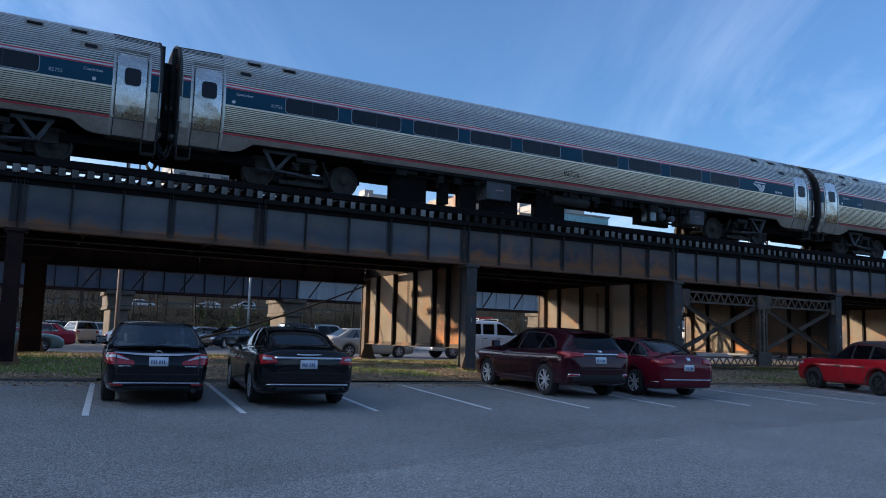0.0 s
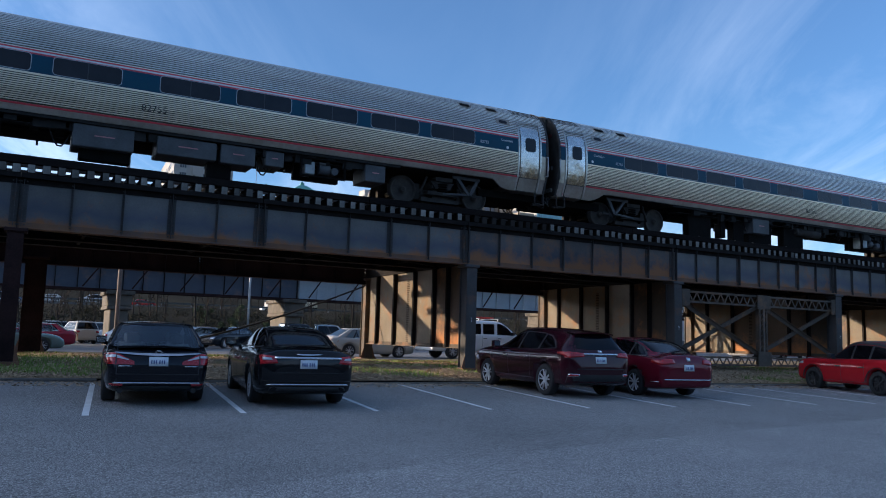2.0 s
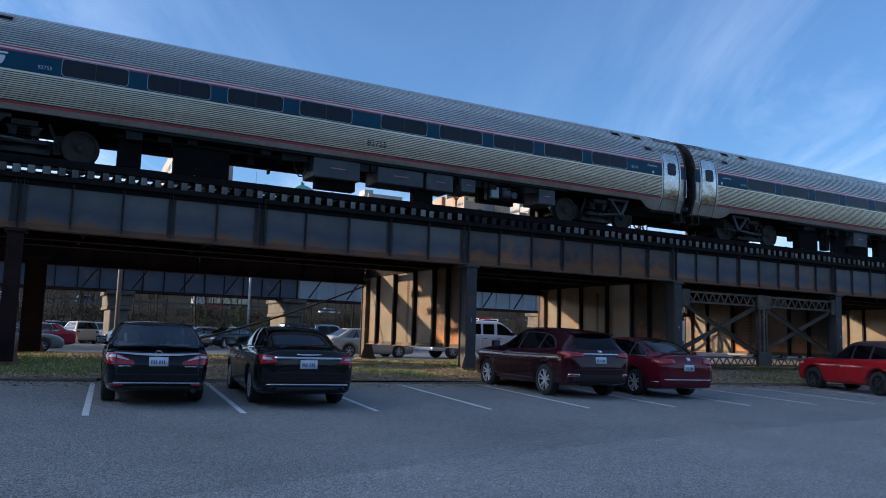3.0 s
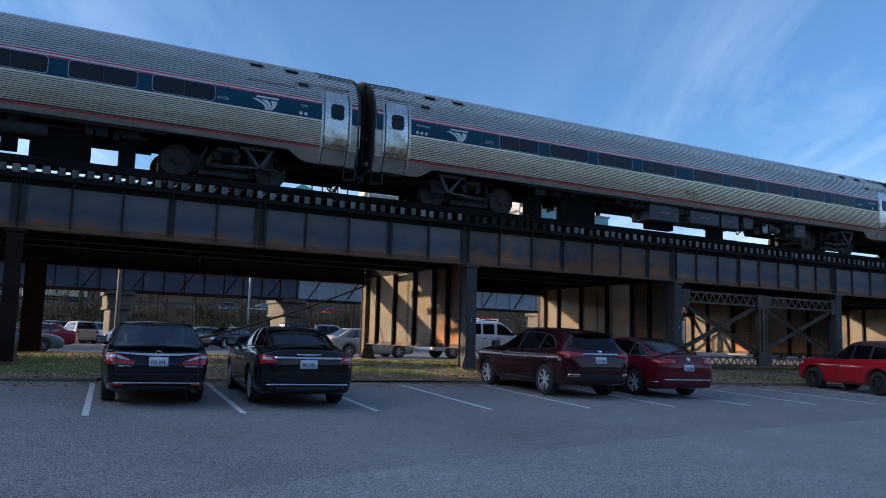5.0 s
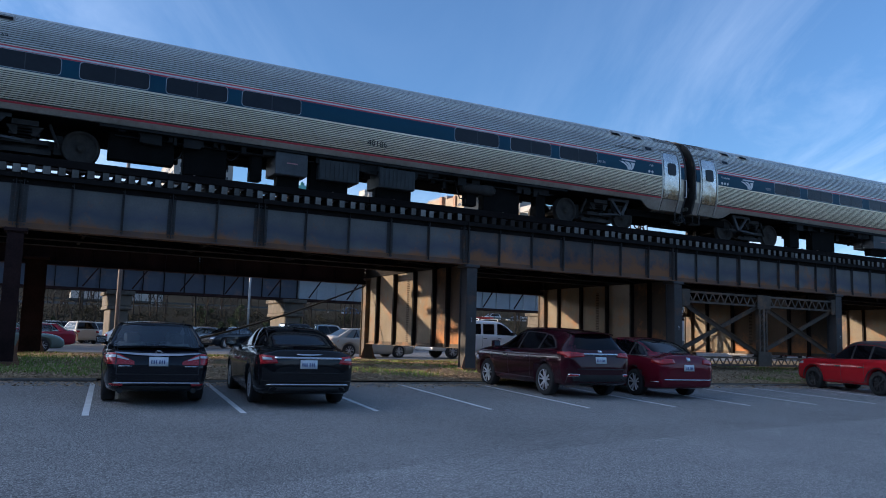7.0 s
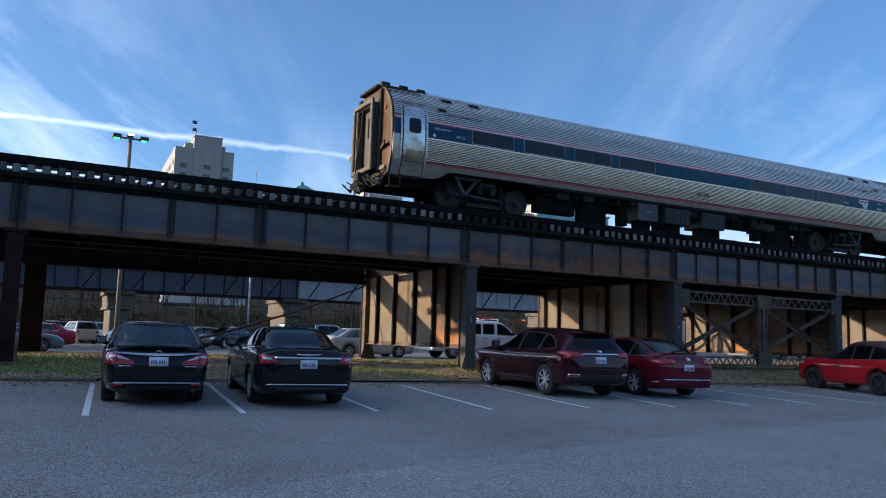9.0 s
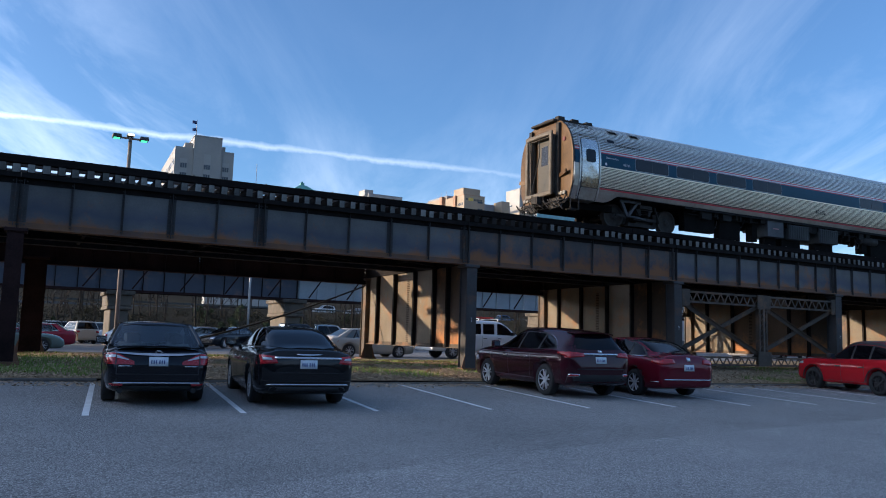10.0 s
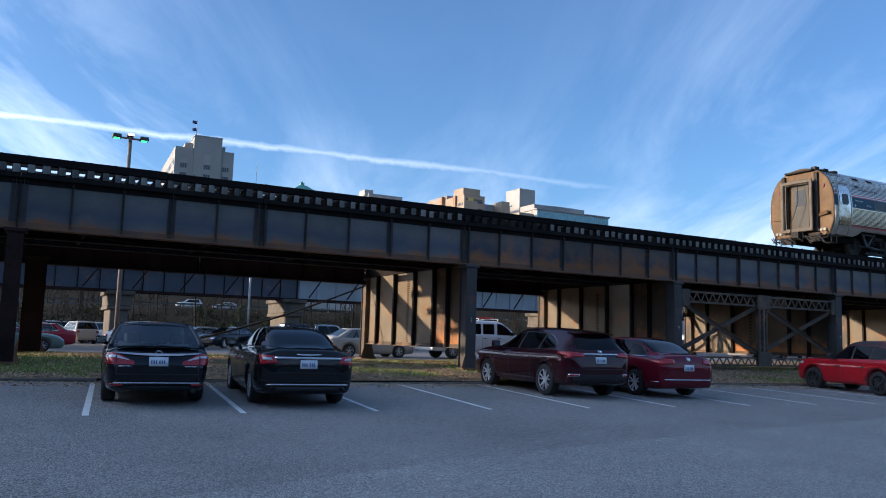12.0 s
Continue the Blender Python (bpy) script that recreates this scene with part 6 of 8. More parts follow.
        loft(well, [[(s * (out - d), q * math.cos(2 * math.pi * i / n), q * math.sin(2 * math.pi * i / n)) for i in range(n)] for q, d in ((.645 * r, .022), (.635 * r, .05), (.62 * r, w - .02))], caps=False)
        part("barrel", well, M["wheel_well"], wheel)
        ring = [(0.715 * r, .012), (.70 * r, .004), (.655 * r, .012), (.645 * r, .022)]
        loft(bm, [[(s * (out - d), q * math.cos(2 * math.pi * i / n), q * math.sin(2 * math.pi * i / n)) for i in range(n)] for q, d in ring], caps=False)
        for k in range(spokes):
            for e in (-0.13, 0.13):
                a = 2 * math.pi * k / spokes + e * 5 / spokes + 0.3
                a2 = a + e * 0.9
                strut(bm, (s * (out - .03), .12 * r * math.cos(a), .12 * r * math.sin(a)), (s * (out - .025), .67 * r * math.cos(a2), .67 * r * math.sin(a2)), 0.024 * r / 0.33, 0.03, (1, 0, 0))
        tube(bm, (s * (out - .06), 0, 0), (s * (out - .015), 0, 0), 0.16 * r, 14)
        part("rim", bm, M[rim], wheel)
        bm = bmesh.new()
        tube(bm, (s * (out - .10), 0, 0), (s * (out - .075), 0, 0), 0.62 * r, 20)
        part("brake_disc", bm, M["trim"], wheel)

    def plate(self, x, z, parent=None):
        p = self.stick("licence_plate", [(x - .152, z - .076), (x + .152, z - .076), (x + .152, z + .076), (x - .152, z + .076)], "rear", M["plate"], None, 0.012, 4, 2, "pale licence plate")
        for a, b in ((-.118, -.099), (-.082, -.063), (-.046, -.027), (.010, .029), (.046, .065), (.082, .101)):
            self.stick("plate_bar", [(x + a, z - .036), (x + b, z - .036), (x + b, z + .022), (x + a, z + .022)], "rear", M["plate_ink"], p, 0.015, 2, 1)

    def seams(self, fs, zl, zh, side="left"):
        for y in fs:
            self.stick("door_seam", [(y - .006, zl), (y + .006, zl), (y + .006, zh), (y - .006, zh)], side, M["trim"], self.body, 0.0015, 1, 8, depth=0.004)

    def handles(self, ys, z, mat="chrome", side="left"):
        for y in ys:
            self.stick("door_handle", [(y - .10, z - .016), (y + .10, z - .016), (y + .10, z + .016), (y - .10, z + .016)], side, M[mat], None, 0.03, 4, 1)

    def pane(self, name, low, high, view, material, lift=0.006, n=14, m=5, label="", parent=None):
        """A plate laid on the body between a lower and an upper line."""
        def along(line, a):
            q = a * (len(line) - 1)
            i = min(int(q), len(line) - 2)
            return Vector(line[i]).lerp(Vector(line[i + 1]), q - i)
        way = {"rear": Vector((0, 1, 0)), "left": Vector((1, 0, 0)), "right": Vector((-1, 0, 0)), "front": Vector((0, -1, 0)), "top": Vector((0, 0, -1))}[view]
        bm = bmesh.new()
        grid = []
        for j in range(m + 1):
            row = []
            for i in range(n + 1):
                p = along(low, i / n).lerp(along(high, i / n), j / m)
                o = {"rear": (p.x, 0, p.y), "front": (p.x, 0, p.y), "left": (0, p.x, p.y), "right": (0, p.x, p.y), "top": (p.x, p.y, 0)}[view]
                hit = self.tree.ray_cast(Vector(o) - way * 9, way)
                row.append(None if hit[0] is None else bm.verts.new(hit[0] + hit[1] * lift))
            grid.append(row)
        for j in range(m):
            for i in range(n):
                q = [grid[j][i], grid[j][i + 1], grid[j + 1][i + 1], grid[j + 1][i]]
                if all(v is not None for v in q):
                    bm.faces.new(q).smooth = True
        bmesh.ops.remove_doubles(bm, verts=bm.verts[:], dist=0.0005)
        return part(name, bm, material, parent or self.root, label)


class Shell(Car):
    """A vehicle whose body and roof are one smooth shell; rows: y, half width, underside, shoulder, top, half width of the top."""

    def make_body(self):
        rows = self.kind
        fine = []
        for i in range(len(rows) - 1):
            a, b, c, d = (rows[max(0, min(len(rows) - 1, i + k))] for k in (-1, 0, 1, 2))
            for s in range(4):
                t = s / 4
                row = []
                for k in range(6):
                    m0 = (c[k] - a[k]) / max(c[0] - a[0], 1e-6) * (c[0] - b[0])
                    m1 = (d[k] - b[k]) / max(d[0] - b[0], 1e-6) * (c[0] - b[0])
                    if k == 0:
                        row.append(b[0] + (c[0] - b[0]) * t)
                    else:
                        row.append((2 * t ** 3 - 3 * t * t + 1) * b[k] + (t ** 3 - 2 * t * t + t) * m0 + (3 * t * t - 2 * t ** 3) * c[k] + (t ** 3 - t * t) * m1)
                fine.append(row)
        fine.append(list(rows[-1]))
        bm = bmesh.new()
        rings = []
        for y, w, zb, zs, zt, wr in fine:
            h, up = zs - zb, zt - zs
            e = min(0.13, 0.55 * up)
            half = [(0, zb), (.60 * w, zb), (.86 * w, zb + .01), (.94 * w, zb + .05), (.97 * w, zb + .22 * h), (.995 * w, zb + .45 * h), (w, zb + .66 * h), (.992 * w, zb + .80 * h), (.976 * w, zb + .91 * h), (.952 * w, zs - .012), (.925 * w, zs + .008)]
            x0 = .925 * w
            for q in (.3, .62, 1.0):
                half.append((x0 + (wr - x0) * q + .012 * math.sin(math.pi * q), zs + .008 + (up - e - .008) * q))
            half += [(wr - .22 * wr * .3, zt - .58 * e), (wr * .83, zt - .30 * e), (wr * .64, zt - .12 * e), (wr * .34, zt - .03 * e), (0, zt)]
            rings.append([(-x, y, z) for x, z in half] + [(x, y, z) for x, z in reversed(half[1:-1])])
        loft(bm, rings)
        bmesh.ops.recalc_face_normals(bm, faces=bm.faces[:])
        self.finish_body(bm)

    def make_cabin(self, roof_mat):
        c = self.cabin
        for view, s in (("left", -1), ("right", 1)):
            self.pane("window_frame", c["frame"][0], c["frame"][1], view, M["trim"], 0.003, 24, 6)
            for low, high in c["panes"]:
                self.pane("side_window", low, high, view, M["privacy_glass"], 0.009, 12, 5)
            if c.get("line"):
                low = c["line"]
                self.pane("chrome_line", low, [(y, z + 0.016) for y, z in low], view, M["chrome"], 0.011, 24, 1)
            if c.get("arc"):
                low = c["arc"]
                self.pane("chrome_line", low, [(y + .002, z + 0.009) for y, z in low], view, M["chrome"], 0.011, 16, 1)
        a, b, z0, z1 = c["rear"]
        bow = c.get("bow", 0.03)
        self.pane("rear_window", [(-a, z0 + .02), (-a * .5, z0 - bow * .3), (0, z0 - bow * .5), (a * .5, z0 - bow * .3), (a, z0 + .02)], [(-b, z1 - bow), (-b * .5, z1 - .2 * bow), (0, z1), (b * .5, z1 - .2 * bow), (b, z1 - bow)], "rear", M["privacy_glass"], 0.006, 16, 8)
        a, b, z0, z1 = c["front"]
        self.pane("windscreen", [(-a, z0), (a, z0)], [(-b, z1), (b, z1)], "front", M["privacy_glass"], 0.006, 12, 6)
        zb, f0 = c["belt"], c["f0"]
        for s in (-1, 1):
            bm = bmesh.new()
            box(bm, s * (c["w0"] + 0.06), s * (c["w0"] + 0.27), f0 - 0.42, f0 - 0.26, zb + 0.02, zb + 0.19)
            bmesh.ops.recalc_face_normals(bm, faces=bm.faces[:])
            bevel(bm, 0.04, 2)
            box(bm, s * (c["w0"] - 0.06), s * (c["w0"] + 0.1), f0 - 0.36, f0 - 0.30, zb + 0.0, zb + 0.06)
            mi = part("door_mirror", bm, M["trim"] if c.get("black_mirror") else self.body_mat, self.root)
            x0, x1 = sorted((s * (c["w0"] + 0.08), s * (c["w0"] + 0.25)))
            part("mirror_glass", solid((x0, x1, f0 - 0.426, f0 - 0.421, zb + 0.05, zb + 0.17)), M["mirror"], mi)


def stand(x, y, turn):
    """Pose of a car on the sloping lot, its rear axle at (x, y), its nose turned clockwise from +y."""
    return Matrix.Translation((x, y, lot_z(x, y) + 0.003)) @ Matrix.Rotation(0.010, 4, "X") @ Matrix.Rotation(-radians(turn), 4, "Z")


def make_near_cars():
    black = paint("paint_black", (0.006, 0.007, 0.011))
    black2 = paint("paint_black_grey", (0.007, 0.008, 0.010))
    maroon = paint("paint_maroon", (0.034, 0.005, 0.011), 0.1, 0.18)
    wine = paint("paint_wine_red", (0.12, 0.007, 0.018), 0.1)
    red = paint("paint_bright_red", (0.42, 0.012, 0.02))
    # black sedan with red lamps joined by a chrome strip
    cab = dict(belt=0.92, f0=2.38, f1=1.50, r0=-0.66, r1=0.20, rp=1.0, w0=0.80, w1=0.61, crown=0.045, panes=[(.16, .30), (.33, .60), (.63, .93)], rear_span=(0.10, 0.88), chrome=True)
    a = Car("sedan", "black sedan with a lip spoiler and wide red lamps", stand(2.235, 15.05, 5), LOW_SEDAN, 4.89, 1.76, 1.405, 2.775, 1.12, 0.335, black, cab)
    for s in (-1, 1):
        a.pane("tail_lamp", [(s * .885, .693), (s * .66, .680), (s * .38, .680)], [(s * .885, .862), (s * .66, .857), (s * .38, .733)], "rear", M["tail"], 0.014, 12, 4, "red wraparound tail lamp")
        a.pane("lamp_lens", [(s * .82, .790), (s * .67, .788)], [(s * .80, .825), (s * .67, .825)], "rear", M["clear_lens"], 0.019, 4, 2)
        a.pane("lamp_lens", [(s * .65, .785), (s * .47, .748)], [(s * .65, .822), (s * .47, .765)], "rear", M["clear_lens"], 0.019, 4, 2)
        a.pane("lamp_divider", [(s * .668, .682), (s * .652, .682)], [(s * .668, .857), (s * .652, .857)], "rear", M["trim"], 0.021, 1, 4)
        a.stick("reflector", [(s * .80, .328), (s * .54, .328), (s * .54, .366), (s * .80, .366)], "rear", M["tail"], None, 0.012, 5, 1)
        bm = bmesh.new()
        tube(bm, (s * .58, -1.15, .262), (s * .58, -.9, .262), .05, 14, caps=False)
        exhaust = part("tailpipe", bm, M["chrome"], a.root)
        bm = bmesh.new()
        tube(bm, (s * .58, -1.13, .262), (s * .58, -.9, .262), .044, 14)
        part("bore", bm, M["trim"], exhaust)
        # shut line of the boot lid beside the lamp
        a.pane("boot_seam", [(s * .655, .52), (s * .643, .52)], [(s * .655, .68), (s * .643, .68)], "rear", M["trim"], 0.002, 1, 4, parent=a.body)
        a.pane("bumper_corner", [(s * .88, .56), (s * .66, .545)], [(s * .88, .568), (s * .66, .553)], "rear", M["trim"], 0.002, 4, 1, parent=a.body)
    a.pane("chrome_strip", [(-.68, .853), (-.35, .825), (0, .813), (.35, .825), (.68, .853)], [(-.68, .868), (-.35, .857), (0, .853), (.35, .857), (.68, .868)], "rear", M["chrome"], 0.021, 16, 2)
    a.stick("bumper_strip", [(-.82, .368), (.82, .368), (.82, .39), (-.82, .39)], "rear", M["chrome"], None, 0.012, 12, 1)
    a.stick("bumper_valance", [(-.60, .215), (.60, .215), (.55, .325), (-.55, .325)], "rear", M["trim"], None, 0.006, 8, 2)
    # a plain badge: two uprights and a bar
    for u0, u1, v0, v1 in ((-.060, -.038, .875, .948), (.038, .060, .875, .948), (-.037, .037, .902, .920)):
        a.stick("badge", [(u0, v0), (u1, v0), (u1, v1), (u0, v1)], "rear", M["chrome"], None, 0.014, 1, 1)
    a.stick("boot_seam", [(-.64, .52), (.64, .52), (.64, .530), (-.64, .530)], "rear", M["trim"], a.body, 0.002, 10, 1, depth=0.004)
    bm = bmesh.new()
    loft(bm, [[(x, -1.01 + .10 * (x / .66) ** 2 + dy, .968 - .03 * (x / .66) ** 2 + dz) for dy, dz in ((0, 0), (0, .026), (.12, .03), (.16, 0))] for x in [-.66 + 1.32 * i / 12 for i in range(13)]], smooth=False)
    part("spoiler", bm, black, a.root)
    part("stop_lamp", solid((-.16, .16, -.30, -.27, 1.005, 1.025)), M["trim"], a.root)
    a.plate(0.0, .735)
    for x in (-.52, .52):
        a.stick("name_bar", [(x - .10, .648), (x + .10, .648), (x + .10, .664), (x - .10, .664)], "rear", M["chrome"], None, 0.008, 2, 1)
    # second black sedan, tinted, with a thin chrome bar
    cab = dict(belt=0.97, f0=2.32, w0=0.82, frame=([(-.30, 1.02), (2.15, .99)], [(-.30, 1.04), (.0, 1.24), (.45, 1.36), (1.0, 1.385), (1.45, 1.35), (1.8, 1.20), (2.15, 1.02)]),
               panes=[([(-.22, 1.04), (.26, 1.03)], [(-.22, 1.06), (.04, 1.22), (.26, 1.30)]), ([(.32, 1.03), (1.12, 1.015)], [(.32, 1.31), (.7, 1.355), (1.12, 1.36)]), ([(1.2, 1.015), (2.08, 1.0)], [(1.2, 1.355), (1.5, 1.31), (1.8, 1.17), (2.08, 1.02)])],
               line=[(-.32, 1.0), (2.2, .985)], rear=(.68, .61, 1.03, 1.345), front=(.60, .50, 1.08, 1.37))
    b = Shell("sedan", "black sedan with tinted glass and a chrome boot strip", stand(4.70, 14.48, 6), saloon(1.415, .895, 1.015), 4.87, 1.79, 1.415, 2.765, 1.10, 0.335, black2, cab, spokes=7)
    for s in (-1, 1):
        b.stick("tail_lamp", [(s * .91, .735), (s * .54, .775), (s * .60, .895), (s * .91, .925)], "rear", M["tail"], None, 0.014, 8, 4, "red tail lamp")
        b.stick("lamp_lens", [(s * .80, .82), (s * .64, .83), (s * .66, .865), (s * .80, .875)], "rear", M["clear_lens"], None, 0.018, 4, 2)
    b.stick("chrome_strip", [(-.60, .845), (.60, .845), (.60, .885), (-.60, .885)], "rear", M["chrome"], None, 0.02, 12, 1)
    b.stick("badge", [(-.13, .908), (.13, .908), (.25, .935), (-.25, .935)], "rear", M["chrome"], None, 0.014, 4, 1)
    b.stick("bumper_strip", [(-.74, .39), (.74, .39), (.70, .415), (-.70, .415)], "rear", M["chrome"], None, 0.012, 12, 1)
    b.stick("bumper_valance", [(-.72, .23), (.72, .23), (.66, .36), (-.66, .36)], "rear", M["trim"], None, 0.006, 8, 2)
    b.stick("boot_seam", [(-.62, .60), (.62, .60), (.62, .612), (-.62, .612)], "rear", M["trim"], b.body, 0.002, 10, 1, depth=0.004)
    bm = bmesh.new()
    tube(bm, (0, .36, 1.395), (0, .44, 1.44), .016, 8)
    part("antenna_fin", bm, black2, b.root)
    b.plate(0.0, .755)
    b.stick("bumper_crease", [(-.80, .452), (.80, .452), (.78, .466), (-.78, .466)], "rear", black2, b.body, 0.02, 12, 1)
    b.seams((.55, 1.55, 2.35), .30, .93)
    b.handles((.72, 1.72), .80)
    # maroon crossover
    cab = dict(belt=1.06, f0=2.50, w0=0.88, frame=([(-.42, 1.125), (.3, 1.09), (2.36, 1.055)], [(-.42, 1.14), (-.2, 1.31), (.12, 1.44), (.6, 1.50), (1.2, 1.515), (1.6, 1.46), (2.0, 1.27), (2.36, 1.07)]),
               panes=[([(-.36, 1.14), (.28, 1.105)], [(-.36, 1.15), (-.14, 1.30), (.08, 1.40), (.28, 1.44)]), ([(.36, 1.10), (1.22, 1.08)], [(.36, 1.455), (.8, 1.485), (1.22, 1.49)]), ([(1.30, 1.08), (2.28, 1.07)], [(1.30, 1.485), (1.62, 1.43), (1.98, 1.25), (2.28, 1.08)])],
               arc=[(-.45, 1.13), (-.22, 1.315), (.12, 1.445)], rear=(.68, .52, 1.13, 1.455), front=(.66, .54, 1.14, 1.54), bow=.03)
    c = Shell("crossover", "dark maroon crossover with silver alloy wheels", stand(12.10, 15.50, 2.8), WAGON, 4.92, 1.93, 1.63, 2.82, 1.08, 0.375, maroon, cab, spokes=5)
    for s in (-1, 1):
        c.stick("tail_lamp", [(s * .96, .92), (s * .46, .96), (s * .46, 1.04), (s * .96, 1.08)], "rear", M["tail"], None, 0.014, 8, 3, "red wraparound tail lamp")
        c.stick("reflector", [(s * .84, .51), (s * .64, .51), (s * .63, .55), (s * .82, .55)], "rear", M["tail"], None, 0.016, 5, 1)
        c.stick("reflector_trim", [(s * .86, .495), (s * .62, .495), (s * .61, .565), (s * .84, .565)], "rear", M["chrome"], None, 0.008, 5, 1)
    c.stick("lamp_side", [(-1.04, .90), (-.55, 1.02), (-.55, 1.06), (-1.04, 1.06)], "left", M["tail"], None, 0.01, 5, 2)
    c.stick("chrome_strip", [(-.48, 1.0), (.48, 1.0), (.48, 1.04), (-.48, 1.04)], "rear", M["chrome"], None, 0.02, 10, 1)
    c.stick("badge", [(-.05, 1.05), (.05, 1.05), (.05, 1.115), (-.05, 1.115)], "rear", M["chrome"], None, 0.014, 2, 1)
    c.pane("bumper_valance", [(-.86, .345), (.86, .345)], [(-.86, .56), (-.6, .545), (.6, .545), (.86, .56)], "rear", M["trim"], 0.006, 12, 3)
    c.stick("bumper_step", [(-.88, .66), (.88, .66), (.86, .685), (-.86, .685)], "rear", M["trim"], None, 0.006, 8, 1)
    c.plate(0.0, .88)
    c.seams((.62, 1.66, 2.62), .36, 1.03)
    c.handles((.78, 1.80), .90)
    c.stick("sill_trim", [(.44, .27), (2.38, .27), (2.38, .42), (.44, .40)], "left", M["trim"], None, 0.006, 8, 1)
    bm = bmesh.new()
    loft(bm, [[(x, -.62 + .08 * (x / .56) ** 2 + dy, 1.515 - .035 * (x / .56) ** 2 + dz) for dy, dz in ((-.16, -.015), (-.16, .012), (.14, .04), (.14, .0))] for x in [-.56 + .112 * i for i in range(11)]], smooth=False)
    part("roof_spoiler", bm, maroon, c.root)
    c.stick("head_lamp", [(3.30, .72), (3.72, .66), (3.66, .80), (3.35, .84)], "left", M["clear_lens"], None, 0.012, 5, 2, "clear head lamp")
    # wine-red sedan
    cab = dict(belt=0.96, f0=2.34, w0=0.83, frame=([(-.36, 1.01), (2.15, .985)], [(-.36, 1.03), (-.05, 1.24), (.45, 1.385), (1.0, 1.42), (1.45, 1.38), (1.8, 1.22), (2.15, 1.01)]),
               panes=[([(-.28, 1.03), (.22, 1.02)], [(-.28, 1.05), (.0, 1.23), (.22, 1.31)]), ([(.28, 1.02), (1.12, 1.005)], [(.28, 1.325), (.7, 1.385), (1.12, 1.39)]), ([(1.2, 1.005), (2.08, .995)], [(1.2, 1.39), (1.5, 1.34), (1.8, 1.19), (2.08, 1.01)])],
               line=[(-.38, .995), (2.2, .975)], rear=(.66, .58, 1.10, 1.43), front=(.60, .50, 1.06, 1.40), bow=.035)
    d = Shell("sedan", "wine-red sedan with a chrome bumper strip", stand(14.78, 15.40, 4), saloon(1.475, .918, 1.065), 4.88, 1.835, 1.475, 2.80, 1.08, 0.335, wine, cab, spokes=5)
    for s in (-1, 1):
        d.stick("tail_lamp", [(s * .90, .80), (s * .42, .84), (s * .46, .95), (s * .90, .96)], "rear", M["tail"], None, 0.012, 8, 3, "dark red tail lamp")
    d.stick("lamp_side", [(-1.02, .80), (-.66, .86), (-.66, .93), (-1.02, .93)], "left", M["tail"], None, 0.01, 5, 2)
    d.stick("bumper_strip", [(-.88, .44), (.88, .44), (.87, .465), (-.87, .465)], "rear", M["chrome"], None, 0.012, 12, 1)
    d.stick("bumper_valance", [(-.78, .22), (.78, .22), (.74, .30), (-.74, .30)], "rear", M["trim"], None, 0.006, 8, 1)
    d.stick("badge", [(-.055, .90), (.055, .90), (.055, 1.0), (-.055, 1.0)], "rear", M["chrome"], None, 0.014, 2, 2)
    d.stick("chrome_side", [(-.9, .385), (2.3, .36), (2.3, .38), (-.9, .405)], "left", M["chrome"], None, 0.008, 12, 1)
    d.plate(0.0, .745)
    d.seams((.55, 1.6, 2.4), .30, .92)
    # bright red crossover with a black roof
    cab = dict(belt=1.02, f0=2.05, w0=0.84, frame=([(-.45, 1.09), (2.0, 1.03)], [(-.45, 1.16), (-.2, 1.42), (.3, 1.50), (.9, 1.515), (1.3, 1.47), (1.65, 1.29), (2.0, 1.05)]),
               panes=[([(-.32, 1.12), (.30, 1.09)], [(-.32, 1.25), (-.1, 1.42), (.30, 1.475)]), ([(.38, 1.085), (1.0, 1.065)], [(.38, 1.48), (1.0, 1.49)]), ([(1.08, 1.06), (1.92, 1.045)], [(1.08, 1.485), (1.32, 1.44), (1.62, 1.27), (1.92, 1.06)])],
               rear=(.66, .52, 1.16, 1.46), front=(.62, .54, 1.17, 1.54), black_mirror=True)
    e = Shell("crossover", "bright red crossover with a black roof and dark wheels", stand(23.95, 14.75, 11), COMPACT, 4.40, 1.82, 1.65, 2.64, 0.88, 0.365, red, cab, rim="alloy_dark", spokes=5)
    e.pane("roof_panel", [(-.60, -.50), (-.60, .4), (-.60, 1.30)], [(.60, -.50), (.60, .4), (.60, 1.30)], "top", M["trim"], 0.004, 16, 10, "black roof panel")
    for view in ("left", "right"):
        e.pane("roof_side", [(-.50, 1.24), (-.2, 1.43), (.3, 1.51), (.9, 1.525), (1.3, 1.48), (1.65, 1.32), (2.0, 1.13)], [(-.50, 1.52), (-.2, 1.585), (.3, 1.62), (.9, 1.64), (1.3, 1.58), (1.65, 1.40), (2.0, 1.17)], view, M["trim"], 0.005, 20, 4, "black roof panel")
    e.stick("head_lamp", [(3.08, .84), (3.44, .80), (3.40, .89), (3.10, .92)], "left", M["clear_lens"], None, 0.012, 5, 2, "slim head lamp")
    e.stick("sill_trim", [(.42, .27), (2.2, .27), (2.2, .36), (.42, .36)], "left", M["trim"], None, 0.006, 8, 1)
    e.seams((.50, 1.42, 2.30), .36, .95)
    e.handles((.62, 1.55), .82, "trim")
    for y in (0.0, 2.64):
        e.pane("arch_trim", [(y + .47 * math.cos(t), .365 + .47 * math.sin(t)) for t in [math.pi * k / 12 for k in range(13)]], [(y + .425 * math.cos(t), .365 + .425 * math.sin(t)) for t in [math.pi * k / 12 for k in range(13)]], "left", M["trim"], 0.008, 24, 2)
    e.stick("tail_lamp", [(-.85, .84), (-.55, .87), (-.55, .96), (-.85, .98)], "left", M["tail"], None, 0.01, 4, 2)


make_near_cars()


